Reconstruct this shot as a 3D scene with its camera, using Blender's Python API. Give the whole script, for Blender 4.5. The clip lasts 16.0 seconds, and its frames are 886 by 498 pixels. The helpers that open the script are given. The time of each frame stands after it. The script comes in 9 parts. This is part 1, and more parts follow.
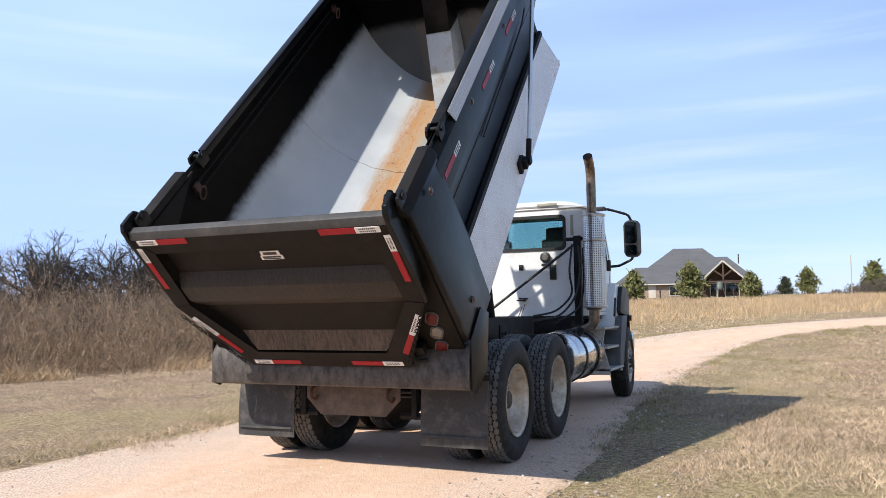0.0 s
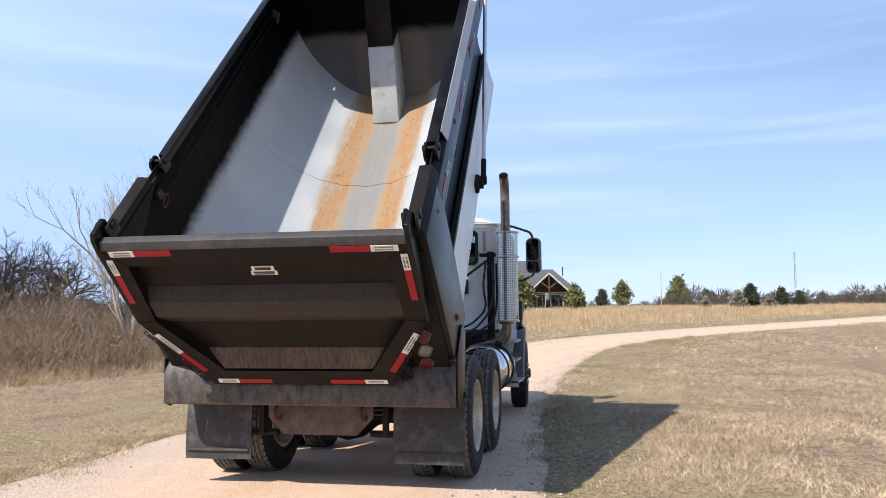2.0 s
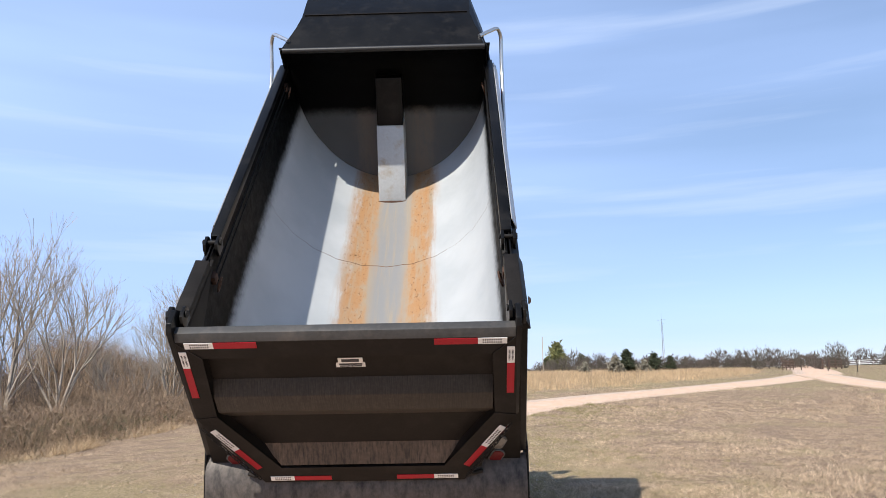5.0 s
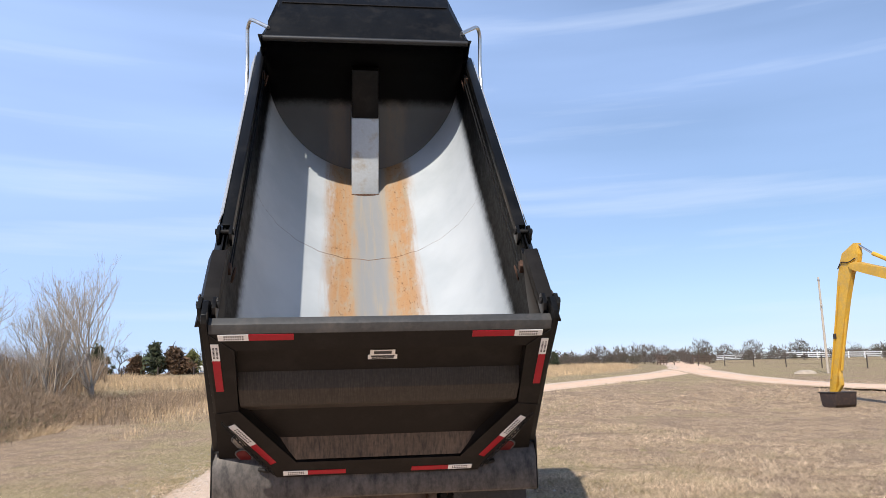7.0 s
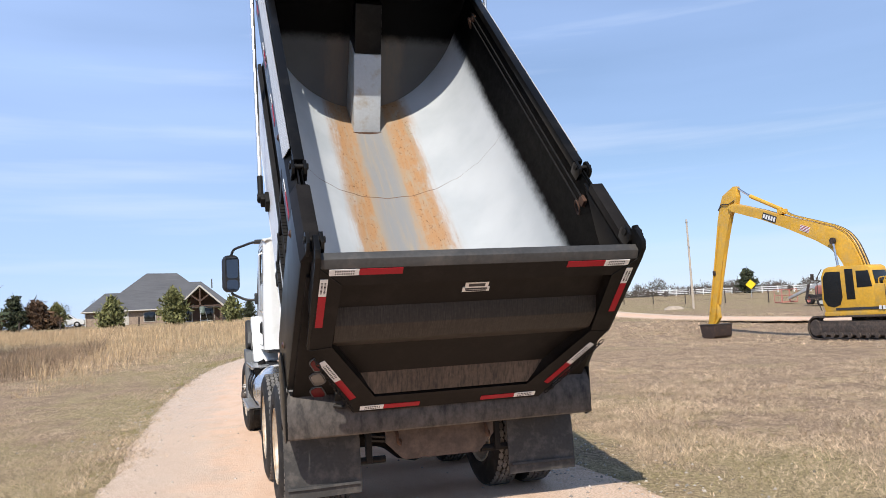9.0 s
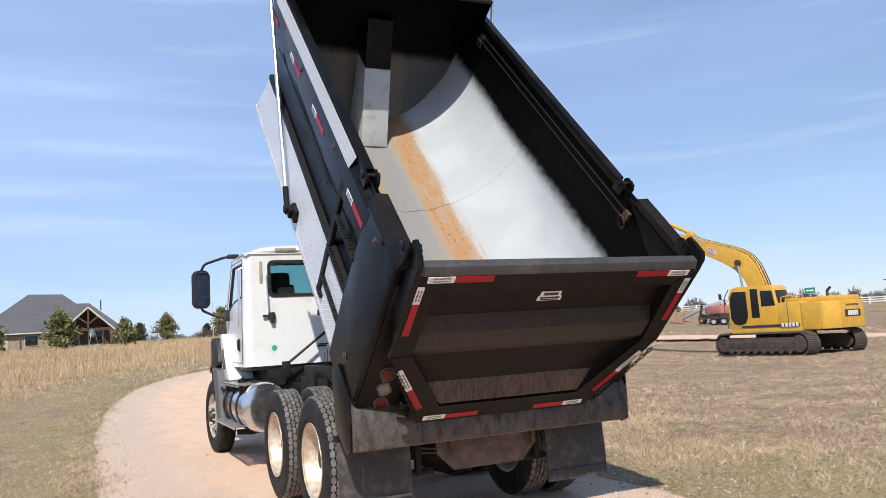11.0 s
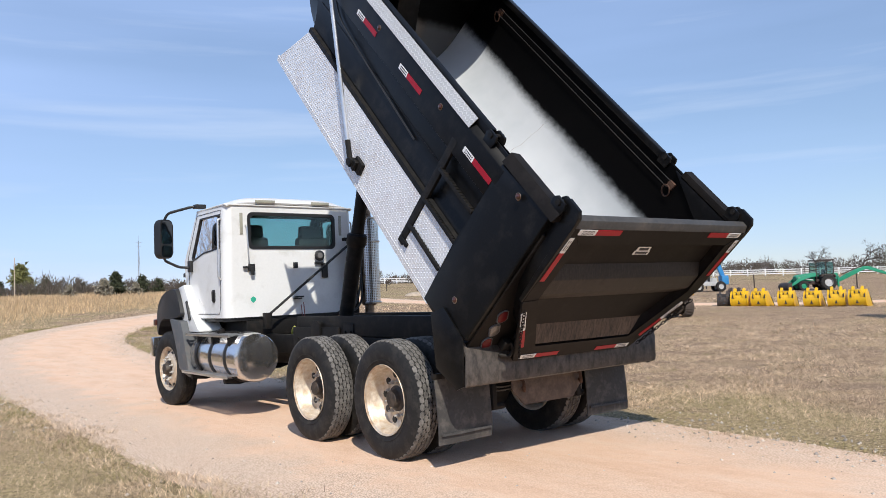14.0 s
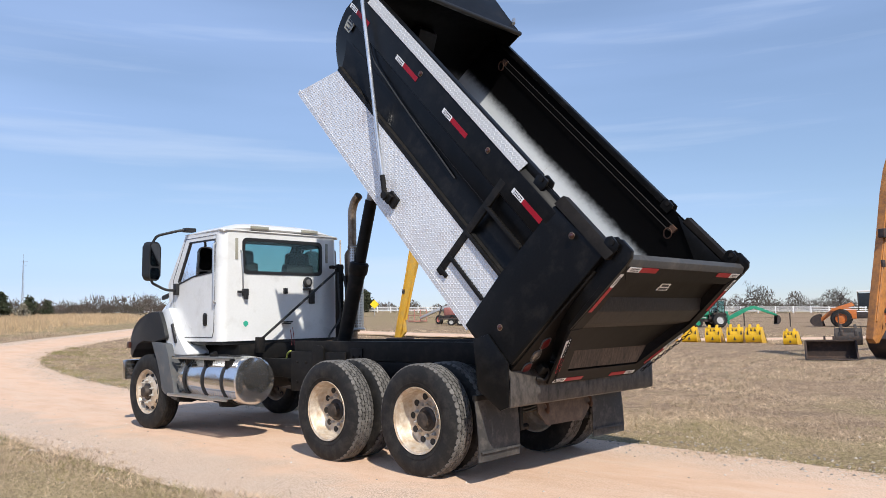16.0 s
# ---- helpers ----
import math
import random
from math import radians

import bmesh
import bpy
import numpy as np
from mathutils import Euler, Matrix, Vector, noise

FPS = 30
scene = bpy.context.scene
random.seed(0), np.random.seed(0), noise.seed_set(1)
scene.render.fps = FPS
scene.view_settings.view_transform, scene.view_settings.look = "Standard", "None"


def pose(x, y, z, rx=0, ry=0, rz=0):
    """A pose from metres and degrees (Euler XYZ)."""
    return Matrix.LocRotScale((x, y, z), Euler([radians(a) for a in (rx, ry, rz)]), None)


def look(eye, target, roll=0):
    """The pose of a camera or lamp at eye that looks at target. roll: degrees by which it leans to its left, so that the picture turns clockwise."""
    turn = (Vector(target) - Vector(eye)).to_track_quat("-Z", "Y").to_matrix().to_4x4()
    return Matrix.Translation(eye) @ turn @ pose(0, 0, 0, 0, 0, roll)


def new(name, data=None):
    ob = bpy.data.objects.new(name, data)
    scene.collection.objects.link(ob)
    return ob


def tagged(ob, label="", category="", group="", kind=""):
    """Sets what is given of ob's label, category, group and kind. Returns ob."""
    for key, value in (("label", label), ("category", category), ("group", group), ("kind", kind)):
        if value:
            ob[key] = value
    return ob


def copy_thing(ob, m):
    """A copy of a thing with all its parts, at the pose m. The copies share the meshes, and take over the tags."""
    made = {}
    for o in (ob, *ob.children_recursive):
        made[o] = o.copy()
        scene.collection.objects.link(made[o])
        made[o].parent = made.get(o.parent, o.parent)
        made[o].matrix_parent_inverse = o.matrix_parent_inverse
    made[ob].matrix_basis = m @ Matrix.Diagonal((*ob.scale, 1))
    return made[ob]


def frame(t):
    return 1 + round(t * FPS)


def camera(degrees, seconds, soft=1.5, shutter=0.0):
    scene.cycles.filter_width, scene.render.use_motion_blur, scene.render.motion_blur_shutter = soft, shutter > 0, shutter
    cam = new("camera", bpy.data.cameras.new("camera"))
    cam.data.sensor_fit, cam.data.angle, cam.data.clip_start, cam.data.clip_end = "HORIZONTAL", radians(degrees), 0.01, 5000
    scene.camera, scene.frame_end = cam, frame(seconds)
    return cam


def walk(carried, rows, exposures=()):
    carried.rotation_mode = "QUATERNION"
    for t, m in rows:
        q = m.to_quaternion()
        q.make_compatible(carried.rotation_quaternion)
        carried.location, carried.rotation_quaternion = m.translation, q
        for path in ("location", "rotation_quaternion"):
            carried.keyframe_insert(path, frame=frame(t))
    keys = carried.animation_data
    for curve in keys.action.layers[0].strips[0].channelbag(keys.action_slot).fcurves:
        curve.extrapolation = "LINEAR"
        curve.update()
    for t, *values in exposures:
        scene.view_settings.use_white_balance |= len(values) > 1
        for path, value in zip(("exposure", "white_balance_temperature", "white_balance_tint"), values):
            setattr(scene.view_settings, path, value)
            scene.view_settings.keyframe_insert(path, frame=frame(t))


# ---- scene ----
cam = camera(59.5, 16.0, soft=0.65)
# seconds, eye, a point ten metres ahead, roll
ROWS = [
    (0, (3.472, -6.738, 1.351), (-0.469, 2.415, 2.182), -0.67),
    (0.5, (3.186, -6.900, 1.333), (-0.326, 2.427, 2.156), -0.31),
    (1, (2.919, -7.123, 1.389), (-0.068, 2.388, 2.179), 0.28),
    (1.5, (2.595, -7.112, 1.381), (0.175, 2.557, 2.190), 0.27),
    (2, (2.283, -7.152, 1.438), (0.459, 2.638, 2.354), -0.38),
    (2.5, (1.990, -7.250, 1.532), (0.590, 2.600, 2.528), -0.55),
    (3, (1.710, -7.165, 1.529), (0.642, 2.724, 2.584), -0.55),
    (3.5, (1.435, -7.150, 1.535), (0.632, 2.751, 2.681), -0.55),
    (4, (1.154, -7.180, 1.575), (0.566, 2.717, 2.877), -0.52),
    (4.5, (0.931, -7.227, 1.642), (0.526, 2.635, 3.245), -0.80),
    (6.8, (-0.119, -7.306, 1.628), (0.982, 2.465, 3.450), -1.44),
    (7, (-0.278, -7.276, 1.627), (1.024, 2.500, 3.278), -1.48),
    (7.5, (-0.628, -7.309, 1.602), (1.079, 2.457, 2.911), -1.53),
    (8, (-1.018, -7.283, 1.565), (1.121, 2.430, 2.610), -1.93),
    (8.5, (-1.371, -7.051, 1.591), (1.171, 2.577, 2.505), -2.48),
    (9, (-1.788, -7.022, 1.592), (1.131, 2.500, 2.490), -3.23),
    (9.5, (-2.101, -6.957, 1.591), (1.112, 2.463, 2.556), -3.71),
    (11.8, (-3.599, -6.520, 1.526), (1.184, 2.200, 2.565), -3.48),
    (12, (-3.762, -6.502, 1.509), (1.173, 2.138, 2.504), -3.49),
    (12.5, (-4.176, -6.429, 1.534), (1.135, 1.999, 2.413), -3.50),
    (13, (-4.510, -6.206, 1.513), (1.140, 2.013, 2.243), -3.33),
    (13.5, (-4.899, -6.039, 1.524), (1.061, 1.969, 2.111), -3.04),
    (14, (-5.287, -5.921, 1.535), (0.935, 1.889, 2.085), -2.47),
    (14.5, (-5.583, -5.733, 1.528), (0.874, 1.881, 2.104), -1.85),
    (15, (-5.954, -5.657, 1.515), (0.758, 1.725, 2.194), -1.34),
    (15.5, (-6.337, -5.611, 1.546), (0.624, 1.524, 2.348), -1.10),
    (16, (-6.636, -5.458, 1.548), (0.549, 1.438, 2.448), -1.18),
]
walk(cam, [(t, look(eye, ahead, roll)) for t, eye, ahead, roll in ROWS], exposures=[(0, 0.12), (4.5, 0.06), (8, -0.02), (12, -0.11), (16, -0.14)])

# ---- daylight: thin high cloud, sun behind and to the left of the truck ----
TO_SUN = Vector((-0.46, -0.90, 1.0)).normalized()
world = bpy.data.worlds.new("sky")
scene.world = world
world.use_nodes = True
wn, wl = world.node_tree.nodes, world.node_tree.links
wn.clear()
sky = wn.new("ShaderNodeTexSky")
sky.sky_type, sky.sun_disc = "NISHITA", False
sky.sun_elevation = math.asin(TO_SUN.z)
sky.sun_rotation = math.atan2(TO_SUN.x, TO_SUN.y)
sky.altitude, sky.air_density, sky.dust_density, sky.ozone_density = 300, 1.0, 0.3, 2.6
wc = wn.new("ShaderNodeTexCoord")
stretch = wn.new("ShaderNodeMapping")
stretch.inputs["Scale"].default_value = (1.1, 0.8, 9.0)
stretch.inputs["Rotation"].default_value = (0.02, 0.03, 0.5)
cirrus = wn.new("ShaderNodeTexNoise")
cirrus.inputs["Scale"].default_value, cirrus.inputs["Detail"].default_value = 1.5, 7.0
cirrus.inputs["Roughness"].default_value = 0.40
veil = wn.new("ShaderNodeMapRange")
for key, value in (("From Min", 0.40), ("From Max", 0.72), ("To Min", 0.42), ("To Max", 0.68)):
    veil.inputs[key].default_value = value
mix = wn.new("ShaderNodeMix")
mix.data_type = "RGBA"
mix.inputs["B"].default_value = (4.30, 6.0, 9.85, 1)
# the haze thickens towards the sun's side
aside = wn.new("ShaderNodeSeparateXYZ")
drift = wn.new("ShaderNodeMapRange")
for key, value in (("From Min", 0.45), ("From Max", -0.65), ("To Min", -0.12), ("To Max", 0.42)):
    drift.inputs[key].default_value = value
haze = wn.new("ShaderNodeMath")
haze.use_clamp = True
# and thins overhead
over_ = wn.new("ShaderNodeMapRange")
for key, value in (("From Min", 0.55), ("From Max", 0.90), ("To Min", 1.0), ("To Max", 0.25)):
    over_.inputs[key].default_value = value
thinned = wn.new("ShaderNodeMath")
thinned.operation = "MULTIPLY"
# thin level streaks of white cirrus
level = wn.new("ShaderNodeMapping")
level.inputs["Scale"].default_value = (0.9, 0.9, 13.0)
level.inputs["Rotation"].default_value = (0.03, -0.02, 0.2)
streaks = wn.new("ShaderNodeTexNoise")
streaks.inputs["Scale"].default_value, streaks.inputs["Detail"].default_value, streaks.inputs["Roughness"].default_value = 1.7, 8.0, 0.52
thin = wn.new("ShaderNodeMapRange")
for key, value in (("From Min", 0.54), ("From Max", 0.78), ("To Min", 0.0), ("To Max", 0.55)):
    thin.inputs[key].default_value = value
white = wn.new("ShaderNodeMix")
white.data_type = "RGBA"
white.inputs["B"].default_value = (6.3, 7.3, 9.2, 1)
back = wn.new("ShaderNodeBackground")
back.inputs["Strength"].default_value = 0.124
out = wn.new("ShaderNodeOutputWorld")
wl.new(wc.outputs["Generated"], stretch.inputs["Vector"])
wl.new(stretch.outputs["Vector"], cirrus.inputs["Vector"])
wl.new(cirrus.outputs["Fac"], veil.inputs["Value"])
wl.new(wc.outputs["Generated"], aside.inputs[0])
wl.new(aside.outputs["X"], drift.inputs["Value"])
wl.new(veil.outputs["Result"], haze.inputs[0])
wl.new(drift.outputs["Result"], haze.inputs[1])
wl.new(aside.outputs["Z"], over_.inputs["Value"])
wl.new(haze.outputs[0], thinned.inputs[0])
wl.new(over_.outputs["Result"], thinned.inputs[1])
wl.new(thinned.outputs[0], mix.inputs["Factor"])
wl.new(sky.outputs["Color"], mix.inputs["A"])
wl.new(wc.outputs["Generated"], level.inputs["Vector"])
wl.new(level.outputs["Vector"], streaks.inputs["Vector"])
wl.new(streaks.outputs["Fac"], thin.inputs["Value"])
wl.new(thin.outputs["Result"], white.inputs["Factor"])
wl.new(mix.outputs["Result"], white.inputs["A"])
wl.new(white.outputs["Result"], back.inputs["Color"])
wl.new(back.outputs["Background"], out.inputs["Surface"])

sun = new("sun", bpy.data.lights.new("sun", "SUN"))
sun.data.energy, sun.data.angle, sun.data.color = 5.3, radians(0.6), (1.0, 0.945, 0.86)
sun.matrix_world = look(TO_SUN * 60, (0, 0, 0))

# ---- materials ----
def material(name, base, rough=0.6, metal=0.0, vary=0.25, grain=40.0, patch=1.5, bump=0.15, depth=0.004, stain=None, amount=0.0, coat=0.0, island=0.0, thing=0.0, run=(1, 1, 1), spec=0.5):
    """Colour with two scales of variation, a stain colour laid over it in patches, and a fine relief."""
    m = bpy.data.materials.new(name)
    m.use_nodes = True
    n, l = m.node_tree.nodes, m.node_tree.links
    b = n["Principled BSDF"]
    co = n.new("ShaderNodeTexCoord")
    fine = n.new("ShaderNodeTexNoise")
    fine.inputs["Scale"].default_value, fine.inputs["Detail"].default_value = grain, 5.0
    broad = n.new("ShaderNodeTexNoise")
    broad.inputs["Scale"].default_value, broad.inputs["Detail"].default_value = patch, 4.0
    for t in (fine, broad):
        l.new(co.outputs["Object"], t.inputs["Vector"])
    value = n.new("ShaderNodeMath")
    value.operation = "ADD"
    l.new(fine.outputs["Fac"], value.inputs[0])
    l.new(broad.outputs["Fac"], value.inputs[1])
    ramp = n.new("ShaderNodeMapRange")
    ramp.inputs["From Min"].default_value, ramp.inputs["From Max"].default_value = 0.6, 1.4
    ramp.inputs["To Min"].default_value, ramp.inputs["To Max"].default_value = 1 - vary, 1 + vary
    l.new(value.outputs[0], ramp.inputs["Value"])
    tint = n.new("ShaderNodeVectorMath")
    tint.operation = "SCALE"
    tint.inputs[0].default_value = base
    l.new(ramp.outputs["Result"], tint.inputs["Scale"])
    colour = tint.outputs["Vector"]
    if island or thing:
        info = n.new("ShaderNodeNewGeometry" if island else "ShaderNodeObjectInfo")
        spread = n.new("ShaderNodeMapRange")
        spread.inputs["To Min"].default_value, spread.inputs["To Max"].default_value = 1 - (island or thing), 1 + (island or thing)
        l.new(info.outputs["Random Per Island" if island else "Random"], spread.inputs["Value"])
        own = n.new("ShaderNodeVectorMath")
        own.operation = "SCALE"
        l.new(colour, own.inputs[0])
        l.new(spread.outputs["Result"], own.inputs["Scale"])
        colour = own.outputs["Vector"]
    if stain:
        where = n.new("ShaderNodeTexNoise")
        where.inputs["Scale"].default_value, where.inputs["Detail"].default_value, where.inputs["Roughness"].default_value = patch * 2.3, 8.0, 0.65
        way = n.new("ShaderNodeMapping")
        way.inputs["Scale"].default_value = run
        l.new(co.outputs["Object"], way.inputs[0])
        l.new(way.outputs[0], where.inputs["Vector"])
        cut = n.new("ShaderNodeMapRange")
        cut.inputs["From Min"].default_value, cut.inputs["From Max"].default_value = 0.58 - 0.3 * amount, 0.86 - 0.3 * amount
        l.new(where.outputs["Fac"], cut.inputs["Value"])
        blend = n.new("ShaderNodeMix")
        blend.data_type = "RGBA"
        blend.inputs["B"].default_value = (*stain, 1)
        l.new(cut.outputs["Result"], blend.inputs["Factor"])
        l.new(colour, blend.inputs["A"])
        colour = blend.outputs["Result"]
    l.new(colour, b.inputs["Base Color"])
    rr = n.new("ShaderNodeMapRange")
    rr.inputs["To Min"].default_value, rr.inputs["To Max"].default_value = max(rough - 0.12, 0.03), min(rough + 0.12, 1)
    l.new(broad.outputs["Fac"], rr.inputs["Value"])
    l.new(rr.outputs["Result"], b.inputs["Roughness"])
    b.inputs["Metallic"].default_value = metal
    b.inputs["Specular IOR Level"].default_value = spec
    b.inputs["Coat Weight"].default_value = coat
    b.inputs["Coat Roughness"].default_value = 0.08
    if bump:
        bp = n.new("ShaderNodeBump")
        bp.inputs["Strength"].default_value, bp.inputs["Distance"].default_value = bump, depth
        l.new(fine.outputs["Fac"], bp.inputs["Height"])
        l.new(bp.outputs["Normal"], b.inputs["Normal"])
    return m


def nodes_of(m):
    return m.node_tree.nodes, m.node_tree.links, m.node_tree.nodes["Principled BSDF"]


BLACK = material("black_body_paint", (0.0050, 0.0049, 0.0050), 0.34, vary=0.4, grain=60, patch=2.2, bump=0.05, depth=0.001, stain=(0.020, 0.018, 0.016), amount=0.25, spec=0.17)
DUSTY = material("dusty_black_paint", (0.0092, 0.0075, 0.0064), 0.6, vary=0.3, grain=50, patch=2, bump=0.05, depth=0.001, stain=(0.019, 0.016, 0.014), amount=0.3, spec=0.16)
CHASSIS = material("black_chassis_paint", (0.0075, 0.0072, 0.007), 0.6, vary=0.3, grain=60, patch=4, bump=0.1, depth=0.001, stain=(0.022, 0.018, 0.015), amount=0.4, spec=0.2)
SCUFFED = material("scuffed_steel", (0.042, 0.035, 0.029), 0.6, metal=0.1, vary=0.4, grain=45, patch=5, bump=0.1, depth=0.001, stain=(0.020, 0.018, 0.016), amount=0.6, run=(14, 1, 0.8), spec=0.3)
APRON = material("scraped_steel_apron", (0.092, 0.079, 0.069), 0.5, metal=0.25, vary=0.35, grain=35, patch=4, bump=0.12, depth=0.001, stain=(0.020, 0.0185, 0.018), amount=0.50, run=(1.5, 0.7, 0.7), spec=0.35)
WHITE = material("white_cab_paint", (0.74, 0.742, 0.725), 0.3, vary=0.04, grain=30, patch=1.2, bump=0.015, depth=0.001, stain=(0.57, 0.56, 0.52), amount=0.2, coat=0.4)
GREY_PLASTIC = material("grey_plastic", (0.085, 0.09, 0.095), 0.6, vary=0.2, grain=90, patch=2, bump=0.1, depth=0.001, stain=(0.16, 0.14, 0.12), amount=0.3)
DARK_PLASTIC = material("black_plastic", (0.013, 0.013, 0.014), 0.5, vary=0.3, grain=90, patch=2, bump=0.12, depth=0.001)
RUBBER = material("tyre_rubber", (0.014, 0.0135, 0.013), 0.7, vary=0.35, grain=60, patch=4, bump=0.25, depth=0.002, stain=(0.050, 0.044, 0.038), amount=0.35, spec=0.3)
TREAD = material("dusty_tread_rubber", (0.16, 0.15, 0.138), 0.9, vary=0.4, grain=70, patch=6, bump=0.3, depth=0.002, stain=(0.045, 0.042, 0.04), amount=0.5)
FLAP = material("mud_flap_rubber", (0.038, 0.036, 0.034), 0.7, vary=0.3, grain=40, patch=3, bump=0.15, depth=0.002, stain=(0.13, 0.115, 0.10), amount=0.25)
CHROME = material("polished_aluminium", (0.66, 0.65, 0.64), 0.15, metal=0.95, vary=0.08, grain=9, patch=3, bump=0.08, depth=0.001)
RIM = material("dusty_aluminium_rim", (0.66, 0.585, 0.48), 0.5, metal=0.4, vary=0.25, grain=30, patch=5, bump=0.1, depth=0.001, stain=(0.46, 0.33, 0.21), amount=0.6)
STEEL = material("galvanised_steel", (0.62, 0.62, 0.61), 0.32, metal=0.9, vary=0.15, grain=40, patch=4, bump=0.05, depth=0.001)
IRON = material("rusty_iron", (0.085, 0.042, 0.025), 0.85, metal=0.1, vary=0.4, grain=60, patch=8, bump=0.3, depth=0.002)
HOTSTEEL = material("heat_stained_exhaust", (0.26, 0.20, 0.15), 0.42, metal=0.8, vary=0.3, grain=30, patch=5, bump=0.1, depth=0.001, stain=(0.12, 0.07, 0.04), amount=0.5)
GREY_STEP = material("grey_painted_step", (0.46, 0.44, 0.40), 0.5, vary=0.15, grain=50, patch=4, bump=0.1, depth=0.001, stain=(0.2, 0.17, 0.14), amount=0.4)
TAPE_RED = material("red_reflective_tape", (0.31, 0.006, 0.016), 0.4, vary=0.15, grain=80, patch=5, bump=0.05, depth=0.0005, spec=0.25)
TAPE_WHITE = material("white_reflective_tape", (0.72, 0.72, 0.71), 0.35, vary=0.08, grain=80, patch=5, bump=0.05, depth=0.0005)
INK = material("dark_print", (0.03, 0.03, 0.035), 0.6, vary=0.1, bump=0)
LAMP_RED = material("red_lamp_lens", (0.10, 0.006, 0.008), 0.45, vary=0.15, grain=120, patch=20, bump=0.2, depth=0.002, coat=0.08, spec=0.25)
LAMP_CLEAR = material("clear_lamp_lens", (0.13, 0.12, 0.11), 0.2, vary=0.2, grain=140, patch=20, bump=0.3, depth=0.002, coat=0.4)
LAMP_AMBER = material("amber_lamp_lens", (0.055, 0.016, 0.010), 0.35, vary=0.15, grain=120, patch=20, bump=0.2, depth=0.002, coat=0.5)
SEAT = material("dark_seat_fabric", (0.022, 0.022, 0.024), 0.9, vary=0.2, grain=90, patch=5, bump=0.2, depth=0.002)
GREENPRINT = material("green_decal", (0.04, 0.38, 0.25), 0.4, vary=0.1, bump=0)
REFLECTOR = material("dull_reflector_strip", (0.33, 0.32, 0.26), 0.35, vary=0.15, grain=120, patch=8, bump=0.1, depth=0.001)

GLASS = bpy.data.materials.new("tinted_glass")
GLASS.use_nodes = True
_, _, gb = nodes_of(GLASS)
gb.inputs["Base Color"].default_value = (0.46, 0.66, 0.64, 1)
gb.inputs["Roughness"].default_value, gb.inputs["IOR"].default_value = 0.02, 1.45
gb.inputs["Transmission Weight"].default_value = 1.0
MIRROR = material("mirror_glass", (0.10, 0.105, 0.11), 0.03, metal=1.0, vary=0.02, bump=0)


def tread_plate(name="aluminium_tread_plate", tone=0.74):
    """Bright aluminium tread plate: raised lozenges in two directions, just over 2 cm apart."""
    m = material(name, (tone, tone * 1.012, tone * 1.025), 0.36, metal=0.10, vary=0.10, grain=18, patch=1.2, bump=0, stain=(tone * 0.80, tone * 0.69, tone * 0.66), amount=0.25)
    n, l, b = nodes_of(m)
    co = n.new("ShaderNodeTexCoord")
    sep = n.new("ShaderNodeSeparateXYZ")
    l.new(co.outputs["Object"], sep.inputs[0])

    def op(kind, a, c):
        q = n.new("ShaderNodeMath")
        q.operation = kind
        for socket, v in zip(q.inputs, (a, c)):
            if isinstance(v, (int, float)):
                socket.default_value = v
            elif v is not None:
                l.new(v, socket)
        return q.outputs[0]

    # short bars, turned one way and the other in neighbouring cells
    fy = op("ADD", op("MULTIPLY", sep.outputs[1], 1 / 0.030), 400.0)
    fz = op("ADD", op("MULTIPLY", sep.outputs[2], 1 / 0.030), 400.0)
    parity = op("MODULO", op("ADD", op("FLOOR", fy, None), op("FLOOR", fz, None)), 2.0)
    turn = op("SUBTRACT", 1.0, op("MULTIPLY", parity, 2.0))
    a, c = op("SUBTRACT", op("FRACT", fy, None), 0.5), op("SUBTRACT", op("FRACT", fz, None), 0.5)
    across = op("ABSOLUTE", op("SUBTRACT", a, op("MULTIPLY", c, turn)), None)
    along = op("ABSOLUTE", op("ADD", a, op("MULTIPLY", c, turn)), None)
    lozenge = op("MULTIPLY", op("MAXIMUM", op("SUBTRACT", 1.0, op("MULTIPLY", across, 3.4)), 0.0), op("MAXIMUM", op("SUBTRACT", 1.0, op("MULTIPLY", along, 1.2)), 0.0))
    # lighter colour painted on the raised bars, in place of their glint
    bar_glint = n.new("ShaderNodeMix")
    bar_glint.data_type = "RGBA"
    bar_glint.inputs["B"].default_value = (min(tone * 1.35, 0.93), min(tone * 1.36, 0.94), min(tone * 1.37, 0.95), 1)
    l.new(b.inputs["Base Color"].links[0].from_socket, bar_glint.inputs["A"])
    l.new(op("MINIMUM", op("MULTIPLY", lozenge, 1.6), 1.0), bar_glint.inputs["Factor"])
    l.new(bar_glint.outputs["Result"], b.inputs["Base Color"])
    bp = n.new("ShaderNodeBump")
    bp.inputs["Strength"].default_value, bp.inputs["Distance"].default_value = 0.8, 0.005
    l.new(lozenge, bp.inputs["Height"])
    l.new(bp.outputs["Normal"], b.inputs["Normal"])
    return m


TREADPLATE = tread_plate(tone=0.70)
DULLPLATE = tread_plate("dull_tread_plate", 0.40)


